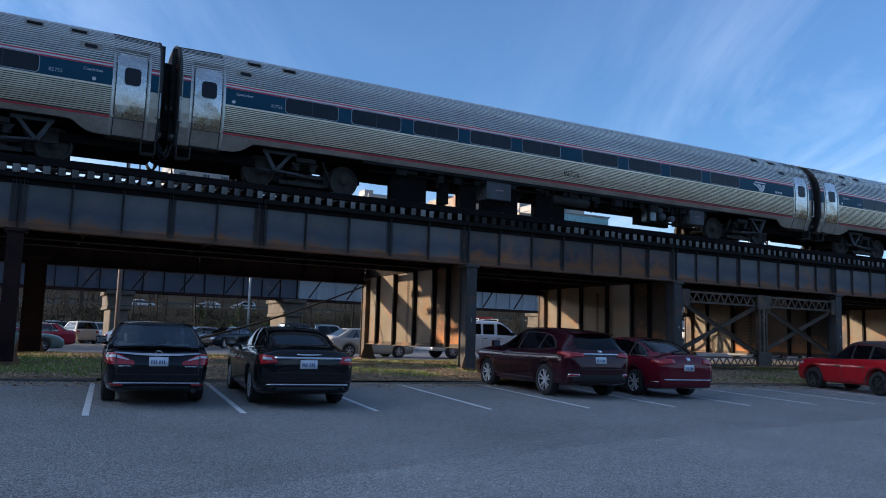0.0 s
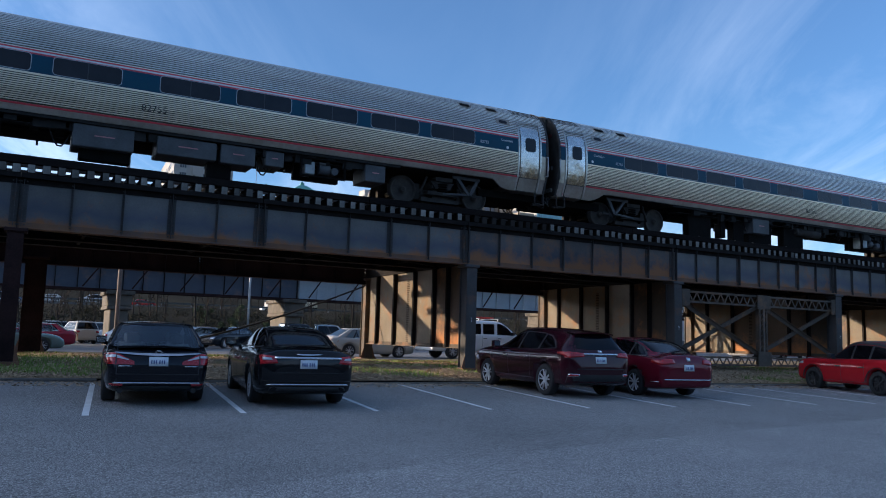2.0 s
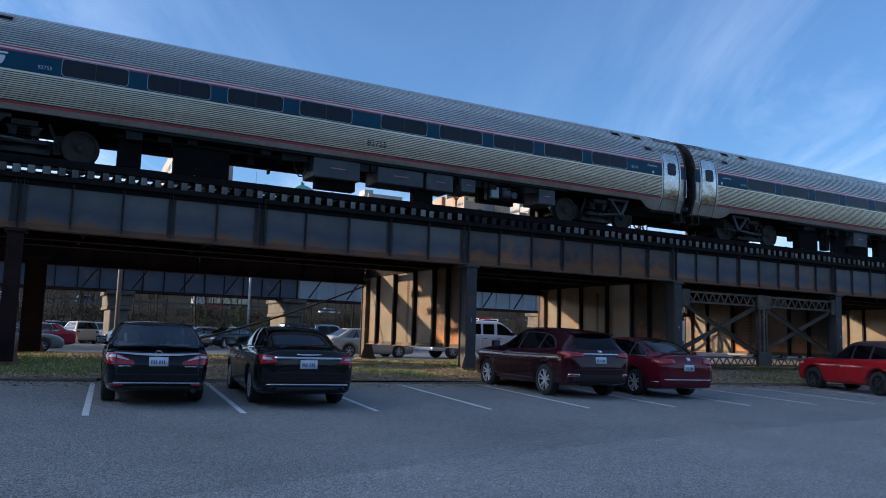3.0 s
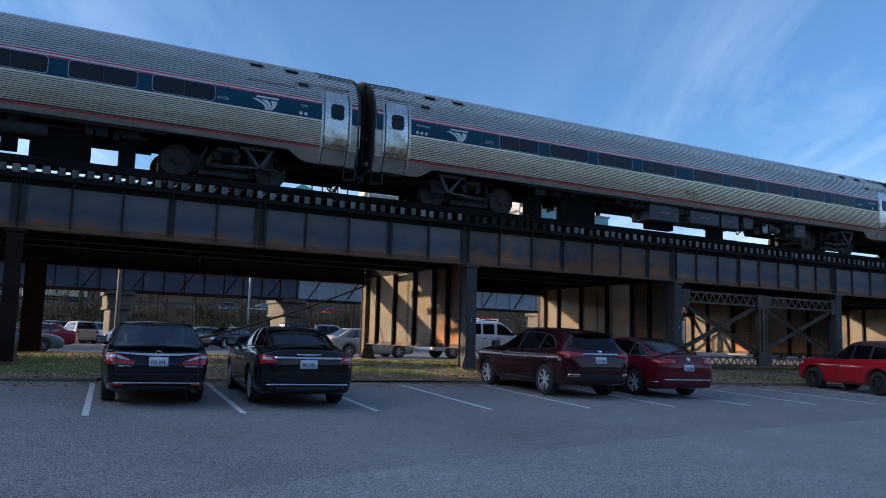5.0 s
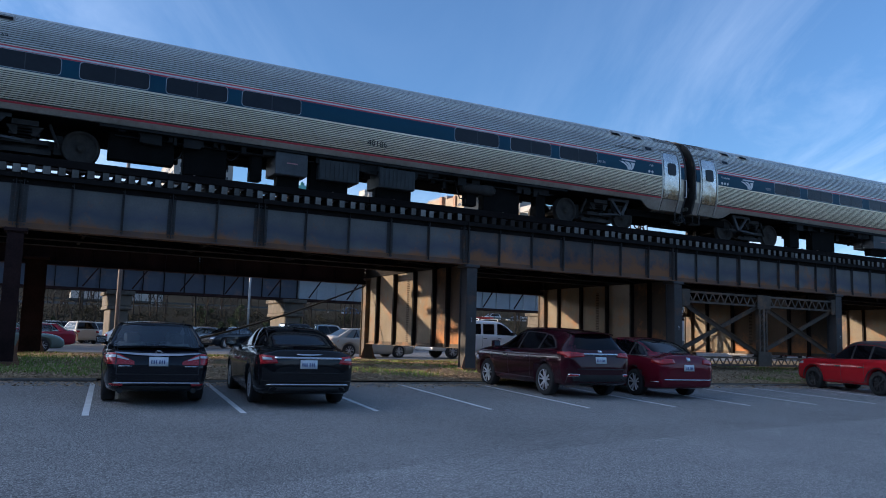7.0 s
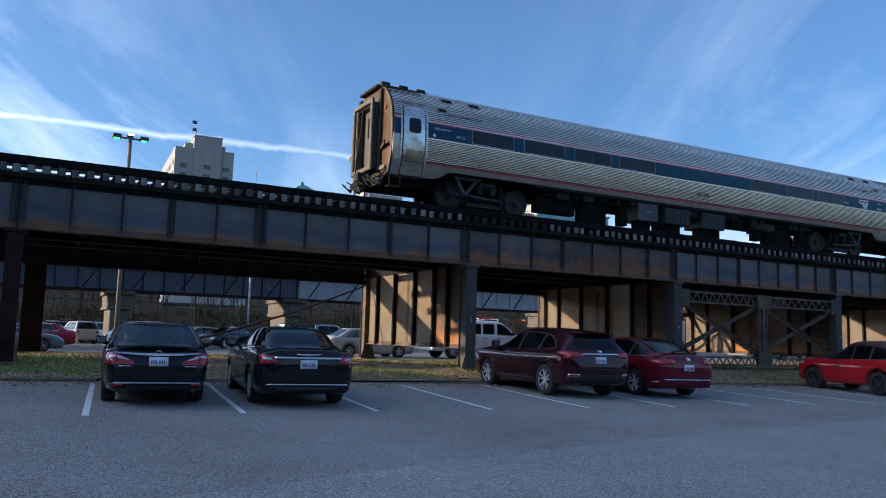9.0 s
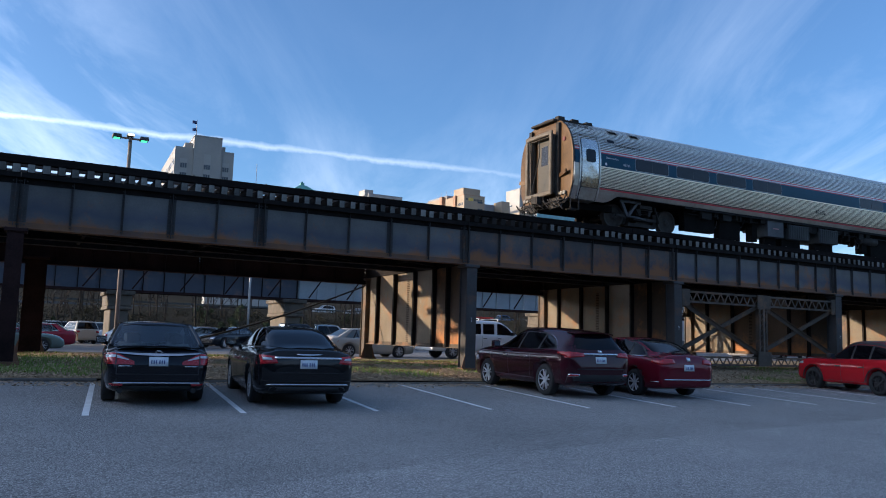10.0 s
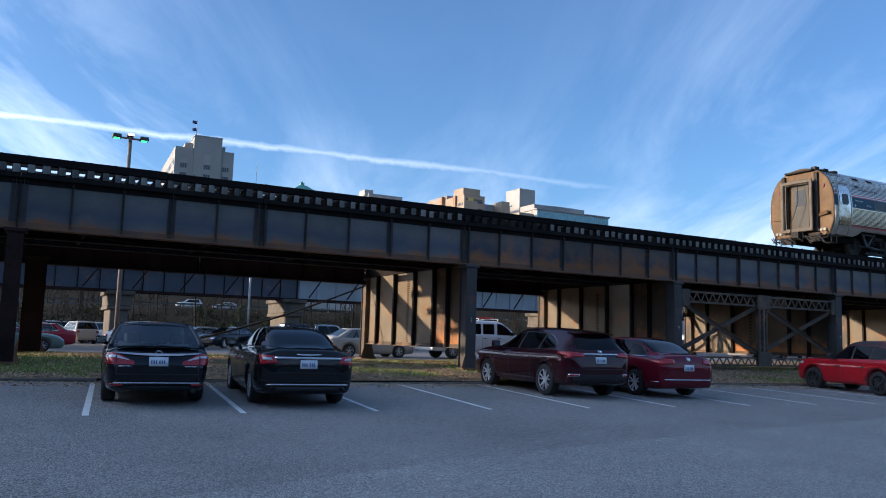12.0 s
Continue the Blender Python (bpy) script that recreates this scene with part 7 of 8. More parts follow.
def far_pose(x, y, turn, z=None):
    return Matrix.Translation((x, y, far_z(x) + 0.012 if z is None else z)) @ Matrix.Rotation(-radians(turn), 4, "Z")


def far_car(style, label, x, y, turn, colour, z=None, group="cars in the far lot", name=None):
    p = paint("paint_far", colour)
    if style == "sedan":
        cab = dict(belt=0.95, f0=2.36, f1=1.48, r0=-0.66, r1=0.10, w0=0.80, w1=0.56, crown=0.05, panes=[(.14, .28), (.31, .60), (.63, .93)], rear_span=(0.08, 0.92))
        c = Car(name or "sedan", label, far_pose(x, y, turn, z), SEDAN, 4.8, 1.82, 1.46, 2.75, 1.06, 0.33, p, cab, fine=False, group=group)
    elif style == "suv":
        cab = dict(belt=1.06, f0=2.35, f1=1.52, r0=-0.92, r1=-0.55, w0=0.84, w1=0.62, crown=0.06, panes=[(.10, .26), (.30, .60), (.635, .92)], rear_span=(0.10, 0.86), rear_glass="tint_glass", side_glass="tint_glass")
        c = Car(name or "crossover", label, far_pose(x, y, turn, z), SUV, 4.8, 1.92, 1.74, 2.8, 1.05, 0.36, p, cab, fine=False, group=group)
    else:
        cab = dict(belt=1.10, f0=3.15, f1=2.45, r0=0.75, r1=0.85, w0=0.86, w1=0.66, crown=0.05, panes=[(.06, .46), (.52, .93)], rear_span=(0.10, 0.90), rear_glass="tint_glass", side_glass="tint_glass")
        c = Car(name or "pickup_truck", label, far_pose(x, y, turn, z), SUV, 5.6, 1.96, 1.84, 3.5, 1.15, 0.38, p, cab, fine=False, group=group)
    for s in (-1, 1):
        w = c.W / 2
        zt = c.cabin["belt"] - 0.12
        c.stick("tail_lamp", [(s * (w - .05), zt - .10), (s * (w - .36), zt - .08), (s * (w - .36), zt + .06), (s * (w - .05), zt + .08)], "rear", M["tail"], None, 0.012, 4, 2)
        c.stick("head_lamp", [(s * (w - .22), .60), (s * (w - .52), .58), (s * (w - .52), .70), (s * (w - .22), .72)], "front", M["clear_lens"], None, 0.012, 4, 2)
    return c


def make_far_cars():
    far_car("sedan", "pale green sedan parked nose towards the pier", -1.6, 44.2, 88, (0.16, 0.20, 0.17))
    far_car("sedan", "red compact sedan in the far lot", 2.15, 52.0, -82, (0.26, 0.02, 0.035))
    far_car("suv", "silver minivan with dark rear glass", 4.5, 66.0, -14, (0.46, 0.45, 0.42), name="minivan")
    far_car("suv", "dark grey crossover in the far lot", 2.2, 71.0, 80, (0.05, 0.05, 0.055))
    far_car("suv", "white crossover facing the viaduct", 6.4, 75.0, 176, (0.55, 0.55, 0.54))
    far_car("sedan", "white sedan with red lamps in the far lot", 5.7, 49.5, 40, (0.62, 0.62, 0.62))
    far_car("sedan", "silver sedan in the far lot", 13.6, 62.5, -96, (0.42, 0.43, 0.45))
    far_car("sedan", "black sedan in the far lot", 14.0, 56.0, -128, (0.012, 0.014, 0.018))
    far_car("pickup", "dark grey pickup truck with red lamps", 16.2, 55.5, 75, (0.035, 0.037, 0.042))
    far_car("pickup", "silver blue pickup truck in the far lot", 20.2, 60.5, 100, (0.28, 0.34, 0.42))
    far_car("sedan", "white sedan beyond the viaduct", 23.6, 62.0, -70, (0.66, 0.66, 0.65))
    far_car("sedan", "champagne silver sedan beside the plated bent", 14.5, 37.4, 88, (0.47, 0.44, 0.38))
    cab = dict(belt=1.25, f0=3.95, w0=0.93, frame=([(2.70, 1.26), (3.62, 1.26)], [(2.70, 1.86), (3.25, 1.86), (3.62, 1.40)]),
               panes=[([(-.75, 1.29), (-.05, 1.29)], [(-.75, 1.82), (-.05, 1.82)]), ([(.15, 1.29), (.95, 1.29)], [(.15, 1.82), (.95, 1.82)]), ([(1.15, 1.29), (1.68, 1.29)], [(1.15, 1.82), (1.68, 1.82)]), ([(1.82, 1.29), (2.52, 1.29)], [(1.82, 1.82), (2.52, 1.82)]), ([(2.76, 1.29), (3.58, 1.29)], [(2.76, 1.82), (3.2, 1.82), (3.58, 1.42)])],
               rear=(.70, .64, 1.30, 1.78), front=(.74, .70, 1.32, 1.88), black_mirror=True)
    v = Shell("cargo_van", "white cargo van carrying a red ladder", far_pose(*VAN_AT), VAN, 6.35, 1.98, 2.02, 4.0, 1.25, 0.37, paint("paint_van", (0.80, 0.79, 0.76)), cab, fine=False, group="cars in the far lot")
    v.seams((1.05, 1.75, 2.64, 3.72), .50, 1.26, "right")
    v.seams((1.05, 1.75, 2.64, 3.72), .50, 1.26, "left")
    v.handles((1.90, 2.80), 1.08, "trim", "left")
    v.handles((1.90, 2.80), 1.08, "trim", "right")
    lad = v.root
    bm = bmesh.new()
    for yy in (0.2, 1.6, 2.8):
        pipe(bm, [(-.80, yy, 1.86), (-.80, yy, 2.10), (.80, yy, 2.10), (.80, yy, 1.86)], .025)
    part("roof_rack", bm, M["frame_metal"], lad)
    orange = surface("ladder_red", (0.50, 0.05, 0.03), None, 0.6, scale=4, fine=30, bump=0)
    l2 = thing("ladder", far_pose(*VAN_AT) @ pose(0, 0, 2.126), "red fibreglass ladder lying on a van rack", "ladder")
    for s in (-1, 1):
        part("stile", solid((s * .22 - .02 - .3, s * .22 + .02 - .3, -1.0, 3.1, 0.0, .09)), orange, l2)
    for k in range(13):
        part("rung", solid((-.499, -.101, -.8 + .3 * k, -.76 + .3 * k, .03, .06)), M["alloy"], l2)
    cone = thing("traffic_cone", far_pose(*VAN_AT) @ pose(-0.72, 1.6, 2.126), "white traffic cone standing on a van rack", "cone")
    bm = bmesh.new()
    tube(bm, (0, 0, .02), (0, 0, .36), .08, 12, .02)
    part("cone", bm, M["white"], cone)
    part("foot", solid((-.16, .16, -.16, .16, 0, .019)), orange, cone)
    far_car("sedan", "silver sedan beyond the bracing", 41.5, 35.6, 85, (0.42, 0.43, 0.45))
    far_car("suv", "red crossover beyond the bracing", 45.0, 35.0, 85, (0.30, 0.02, 0.03))


make_far_cars()


# ---- lamps, poles, cable ----
M["pole_rust"] = surface("pole_brown", (0.22, 0.19, 0.17), (0.13, 0.11, 0.10), 0.7, 0.2, scale=2, fine=25)
M["pole_grey"] = surface("pole_grey", (0.42, 0.42, 0.42), (0.28, 0.28, 0.28), 0.6, 0.3, scale=2, fine=25)
M["lamp_head"] = surface("lamp_head", (0.06, 0.065, 0.06), None, 0.6, scale=3, fine=30)
M["lamp_green"] = glow("lamp_green", (0.22, 1.0, 0.40), 0.7)
M["lamp_yellow"] = glow("lamp_yellow", (1.0, 0.80, 0.40), 1.5)


def make_street_lamp():
    z = far_z(4.1)
    p = thing("street_lamp", pose(4.12, 40.0, z), "tall brown lot lamp with three heads, lit", "street lamp")
    bm = bmesh.new()
    tube(bm, (0, 0, 0), (0, 0, 10.35), 0.105, 12, 0.085)
    part("pole", bm, M["pole_rust"], p)
    part("base", bevel(solid((-0.25, 0.25, -0.25, 0.25, -0.15, 0.35)), 0.03), M["concrete"], p)
    part("cross_arm", solid((-0.42, 0.42, -0.04, 0.04, 10.33, 10.41)), M["pole_rust"], p)
    for s in (-1, 1):
        h = part("lamp_head", bevel(solid((s * 0.62 - 0.20, s * 0.62 + 0.20, -0.26, 0.22, 10.32, 10.50)), 0.03), M["lamp_head"], p)
        part("lens", solid((s * 0.62 - 0.14, s * 0.62 + 0.14, -0.20, 0.16, 10.30, 10.318)), M["lamp_green"], h, "greenish lit lens")
    h = part("lamp_head", bevel(solid((-0.17, 0.17, -0.20, 0.20, 10.46, 10.58)), 0.03), M["lamp_head"], p)
    part("lens", solid((-0.15, 0.15, -0.215, -0.201, 10.47, 10.57)), M["lamp_yellow"], h, "yellow lit lens")


def make_poles():
    for x, y, h, r, mt, lab in ((14.5, 60.2 - 4, 4.6, 0.09, "pole_grey", "pale wooden pole in the far lot"),):
        bm = bmesh.new()
        z = far_z(x)
        tube(bm, (x, y, z), (x, y, z + h + 4), r, 10, r * 0.8)
        tagged(part("utility_pole", bm, M[mt], None, lab), category="pole")
    bm = bmesh.new()
    tube(bm, (75.0, 290.5, 21.0), (75.0, 290.5, 65.4), 0.22, 6, 0.08)
    tagged(part("radio_mast", bm, M["pole_grey"], None, "thin grey radio mast on the skyline"), category="mast")
    pts = []
    for i in range(17):
        t = i / 16.0
        pts.append((12.35 - 7.6 * t, 29.7 + 0.3 * t, 3.69 - 2.62 * t + 0.18 * math.sin(math.pi * t) * -1))
    bm = bmesh.new()
    loft(bm, [[(x + 0.015 * math.sin(a), y + 0.045 * math.cos(a), z + 0.043 * math.sin(a)) for a in [2 * math.pi * k / 8 for k in range(8)]] for x, y, z in pts])
    tagged(part("cable", bm, M["rubber"], None, "thick black cable sagging from a viaduct column"), category="cable")


make_street_lamp()
make_poles()

# ---- skyline ----
M["stone"] = surface("limestone", (0.31, 0.30, 0.28), (0.25, 0.245, 0.23), 0.85, scale=0.08, fine=1.2, bump=0.05, amount=0.6)
M["tan_brick"] = surface("tan_brick", (0.34, 0.275, 0.20), (0.26, 0.21, 0.155), 0.85, scale=0.1, fine=1.5, bump=0.05, amount=0.6)
M["brown_brick"] = surface("brown_brick", (0.33, 0.20, 0.13), (0.26, 0.16, 0.1), 0.85, scale=0.1, fine=1.5, bump=0.05)
M["pale_panel"] = surface("pale_panel", (0.34, 0.33, 0.31), (0.28, 0.275, 0.26), 0.7, scale=0.1, fine=1.2, bump=0.03, amount=0.6)
M["grey_panel"] = surface("grey_panel", (0.25, 0.26, 0.29), (0.19, 0.2, 0.22), 0.7, scale=0.1, fine=1.2, bump=0.03)
M["win_dark"] = surface("window_dark", (0.05, 0.065, 0.085), (0.03, 0.04, 0.055), 0.18, scale=0.2, fine=1, bump=0.0)
M["curtain"] = surface("curtain_glass", (0.24, 0.42, 0.46), (0.15, 0.30, 0.35), 0.25, 0.0, scale=0.08, fine=0.6, bump=0.0, amount=0.8)
M["copper"] = surface("green_copper", (0.15, 0.34, 0.29), (0.10, 0.24, 0.21), 0.7, scale=0.3, fine=3)
M["sign_yellow"] = surface("sign_yellow", (0.75, 0.55, 0.10), None, 0.5, scale=1, fine=5, bump=0)
M["sign_dark"] = surface("sign_dark", (0.10, 0.09, 0.08), None, 0.6, scale=1, fine=5, bump=0)
HILL = 30.0


def building(name, label, x, y, turn, group="skyline buildings"):
    return thing(name, pose(x, y, 0, 0, 0, turn), label, "building", group)


def windows(b, x0, x1, z0, z1, nx, nz, y, w, h, frame=None, material="win_dark"):
    """Windows on the front (towards -y), each an object; sills and frames in relief."""
    for j in range(nz):
        for i in range(nx):
            x = x0 + (x1 - x0) * (i + 0.5) / nx
            z = z0 + (z1 - z0) * (j + 0.5) / nz
            fr = part("window", solid((x - w / 2 - .15, x + w / 2 + .15, y - .10, y - .001, z - h / 2 - .15, z + h / 2 + .15)), M[frame or "pale_panel"], b)
            part("pane", solid((x - w / 2, x + w / 2, y - .16, y - .101, z - h / 2, z + h / 2)), M[material], fr)


def make_skyline():
    # pale stone tower with set-back middle
    b = building("stone_tower", "pale stone office tower with a raised centre and flags", 58.4, 375.5, -3.0)
    part("wing", solid((0, 26.9, 0, 62, HILL, 87.5)), M["stone"], b)
    part("centre", solid((8.2, 21.0, -1.0, 40, HILL, 93.2)), M["stone"], b)
    part("shoulder", solid((4.6, 23.2, 3, 38, 87.51, 90.4)), M["stone"], b)
    part("parapet", solid((8.0, 21.2, -1.2, 40.2, 93.21, 93.7)), M["pale_panel"], b)
    for x in (4.0, 14.5, 23.2):
        part("window_strip", solid((x - 1.6, x + 1.6, (-1.15 if x == 14.5 else -.15), (-1.01 if x == 14.5 else -.01), 62, 82 if x != 14.5 else 85)), M["pale_panel"], b)
        windows(b, x - 1.5, x + 1.5, 63, 81, 3, 4, -1.16 if x == 14.5 else -.16, .8, 2.1, "stone")
    bm = bmesh.new()
    for j in range(4):
        for i in range(10):
            box(bm, -.12, -.01, 3 + i * 5.6, 5 + i * 5.6, 63 + j * 5.5, 65.6 + j * 5.5)
    part("side_windows", bm, M["win_dark"], b)
    f = thing("flagpole", pose(68.0, 379.0, 93.6), "flagpole with two dark flags on the tower", "flag")
    bm = bmesh.new()
    tube(bm, (0, 0, 0), (0, 0, 8.6), .22, 8, .15)
    part("pole", bm, M["pole_grey"], f)
    for z, w in ((6.6, 2.1), (3.2, 1.9)):
        bm = bmesh.new()
        rows = [[(-w * i / 6.0, .25 * math.sin(i * 1.1), z + s + .12 * i * (-1 if z < 5 else 0) * .6) for s in (0, 1.5)] for i in range(7)]
        vs = [[bm.verts.new(p) for p in r] for r in rows]
        for a, c in zip(vs, vs[1:]):
            bm.faces.new((a[0], c[0], c[1], a[1]))
        part("flag", bm, M["flag_blue"], f)
    # copper roofed cupola
    b = building("copper_roof_house", "building with a green copper pyramid roof", 124.3, 401.2, 0)
    part("wall", solid((-2, 14, 0, 18, HILL, 78.0)), M["stone"], b)
    part("cornice", solid((-.6, 12.4, -.4, 12.4, 78.01, 78.9)), M["stone"], b)
    bm = bmesh.new()
    loft(bm, [[(6 + s * a, 6 + s * c, z) for a, c in ((-1, -1), (1, -1), (1, 1), (-1, 1))] for s, z in ((6.2, 78.91), (4.4, 80.2), (2.0, 82.0), (1.6, 82.2))], smooth=False)
    part("roof", bm, M["copper"], b)
    bm = solid((5.0, 7.0, 5.0, 7.0, 82.2, 83.6))
    tube(bm, (6, 6, 83.6), (6, 6, 84.6), .9, 8, .1)
    part("lantern", bm, M["copper"], b)
    # long white block
    b = building("white_block", "long white flat-roofed building", 189.6, 462.6, 0)
    part("wall", solid((3.0, 27, 0, 20, HILL, 93.2)), M["pale_panel"], b)
    part("plant_room", solid((1.0, 7.0, 2, 12, HILL, 96.2)), M["pale_panel"], b)
    part("parapet", solid((2.9, 27.1, -.1, 20.1, 93.21, 93.6)), M["grey_panel"], b)
    # hospital: long sunlit flank with brown bays, front with sign, penthouse
    b = building("hospital", "tan brick hospital block with a rooftop sign", 222.8, 391.0, 1)
    part("block", solid((0, 14.0, 0, 22, HILL, 85.4)), M["tan_brick"], b)
    part("rear_block", solid((0.6, 14.0, 22.01, 50, HILL, 87.0)), M["tan_brick"], b)
    part("bay", solid((-1.2, -.01, 8.5, 11.0, HILL, 86.0)), M["brown_brick"], b)
    part("bay", solid((-1.6, .59, 24.0, 27.0, HILL, 87.4)), M["brown_brick"], b)
    part("roof_plant", solid((2.0, 13.0, 24, 48, 87.01, 88.6)), M["grey_panel"], b)
    part("penthouse", solid((1.0, 12.6, 3, 14, 85.41, 90.2)), M["tan_brick"], b)
    part("parapet", solid((-.15, 14.15, -.15, 22.0, 85.401, 85.7)), M["brown_brick"], b)
    windows(b, 8.6, 13.0, 71, 84.0, 1, 3, 0, 3.4, 1.1, "tan_brick")
    bm = bmesh.new()
    for j in range(3):
        for i in range(4):
            box(bm, -.1, -.01, 1.5 + i * 1.6, 2.5 + i * 1.6, 71.5 + j * 4, 73 + j * 4)
    part("side_windows", bm, M["win_dark"], b)
    s = thing("roof_sign", b.matrix_world.copy(), "yellow and dark letter bars on a hospital wall", "sign")
    part("disc", bevel(solid((1.2, 2.3, -.22, -.01, 82.4, 83.7)), .1), M["sign_dark"], s)
    for k in range(3):
        part("letter_bar", solid((2.8 + k * 1.15, 3.7 + k * 1.15, -.22, -.01, 82.2, 84.0)), M["sign_yellow"], s)
    for k in range(6):
        part("letter_bar", solid((6.6 + k * .95, 7.3 + k * .95, -.20, -.01, 82.3, 83.5)), M["sign_dark"], s)
    bm = bmesh.new()
    for y in (26, 32, 38, 44):
        tube(bm, (6, y, 88.6), (6, y, 93.0), .06, 5)
    part("aerials", bm, M["pole_grey"], b)
    # grey link
    b = building("grey_link", "dark grey flat-roofed wing with a window row", 242.0, 401.1, 0)
    part("wall", solid((-2, 19, 0, 20, HILL, 83.4)), M["grey_panel"], b)
    windows(b, 0, 11, 76.5, 80.5, 5, 1, 0, 1.4, 1.2, "pale_panel")
    b = building("tan_stair_tower", "small tan stair tower", 249.6, 392.6, 0)
    part("wall", solid((0, 5.6, 0, 9, HILL, 84.6)), M["tan_brick"], b)
    # white tower
    b = building("white_tower", "square white tower with a small dark opening", 266.7, 399.1, 1)
    part("wall", solid((0, 11.6, 0, 15, HILL, 95.2)), M["pale_panel"], b)
    part("parapet", solid((-.1, 11.7, -.1, 15.1, 95.21, 95.6)), M["pale_panel"], b)
    part("louvre", solid((7.0, 9.6, -.12, -.01, 75.5, 80.0)), M["win_dark"], b)
    part("side_opening", solid((-.12, -.01, 8, 12, 86.0, 85.2)), M["win_dark"], b)
    # glass building
    b = building("glass_building", "long blue-green curtain-wall building", 246.8, 352.1, 0)
    b.location.z = 2.2
    part("core", solid((.3, 50.7, .4, 24, HILL - 3, 72.0)), M["pale_panel"], b)
    for j in range(3):
        for i in range(34):
            part("pane", solid((.35 + i * 1.48, 1.72 + i * 1.48, .05, .39, 58.4 + j * 4.5, 62.6 + j * 4.5)), M["curtain"], b)
    for j in range(4):
        part("spandrel", solid((0, 51, -.05, .38, 57.9 + j * 4.5, 58.35 + j * 4.5)), M["pale_panel"], b)
    part("cornice", solid((-.4, 51.4, -.5, 24.2, 72.01, 72.6)), M["pale_panel"], b)
    part("penthouse", solid((1, 36, 4, 18, 72.61, 75.6)), M["pale_panel"], b)
    part("penthouse_step", solid((14, 30, 6, 18, 75.61, 76.2)), M["pale_panel"], b)
    bm = bmesh.new()
    for i in range(40):
        box(bm, 1.2 + i * .62, 1.5 + i * .62, 3.9, 3.99, 73.0, 75.2)
    part("louvres", bm, M["grey_panel"], b)
    b = building("brick_annex", "low tan brick wing below a white tower", 236.0, 353.0, 0)
    part("wall", solid((0, 9.5, 0, 20, HILL, 71.5)), M["tan_brick"], b)
    # plain building seen through the bracing
    b = building("roadside_building", "grey rendered building with a pale downpipe", 84.0, 100.0, -42)
    part("wall", solid((-10, 28, 0, 12, 1.0, 11.0)), M["grey_panel"], b)
    part("pilaster", solid((9.6, 11.6, -.3, -.01, 1.0, 10.0)), M["pale_panel"], b)
    windows(b, -8, 8, 3, 9, 5, 2, 0, 1.6, 1.6)


M["flag_blue"] = surface("flag_blue", (0.03, 0.05, 0.16), None, 0.8, scale=1, fine=5, bump=0)
make_skyline()

# ---- hillside: bare woods, brush, road ----
M["bark"] = surface("bark", (0.040, 0.036, 0.032), (0.018, 0.016, 0.014), 0.95, scale=1.0, fine=8, bump=0.3, spec=0.1)
M["brush"] = surface("brush", (0.046, 0.045, 0.034), (0.018, 0.019, 0.015), 0.95, scale=0.7, fine=4, bump=0.2, spec=0.0)
M["ever"] = surface("evergreen", (0.045, 0.065, 0.025), (0.02, 0.03, 0.012), 0.9, scale=0.8, fine=4, bump=0.2)


def bare_tree(bm, x, y, z, h, rng, depth=3):
    def grow(p, d, ln, r, k):
        q = p + d * ln
        tube(bm, p, q, r, 5 if k == depth else 3, r * 0.62, caps=False)
        if k == 0:
            return
        for _ in range(3 if k == depth else rng.choice((2, 3))):
            nd = (d + Vector((rng.uniform(-.75, .75), rng.uniform(-.75, .75), rng.uniform(-.15, .5)))).normalized()
            grow(p.lerp(q, rng.uniform(.5, 1.0)), nd, ln * rng.uniform(.55, .8), r * .55, k - 1)
    grow(Vector((x, y, z - .2)), Vector((rng.uniform(-.08, .08), rng.uniform(-.05, .05), 1)).normalized(), h * .42, h * rng.uniform(.006, .0115), depth)


def leaf_clump(vs, fs, c, r, n, rng, s):
    for _ in range(n):
        d = Vector((rng.gauss(0, 1), rng.gauss(0, 1), rng.gauss(0, .8)))
        d.normalize()
        p = c + d * r * rng.uniform(.45, 1.05)
        a = Vector((rng.uniform(-1, 1), rng.uniform(-1, 1), rng.uniform(-1, 1))) * s
        b = Vector((rng.uniform(-1, 1), rng.uniform(-1, 1), rng.uniform(-1, 1))) * s
        i = len(vs)
        vs.extend((p - a, p + b, p + a, p - b))
        fs.append((i, i + 1, i + 2, i + 3))


def cloud_mesh(name, vs, fs, material, label, category):
    me = bpy.data.meshes.new(name)
    me.from_pydata([tuple(v) for v in vs], [], fs)
    me.materials.append(material)
    o = new(name, me)
    tagged(o, label, category, kind="stuff")
    return o


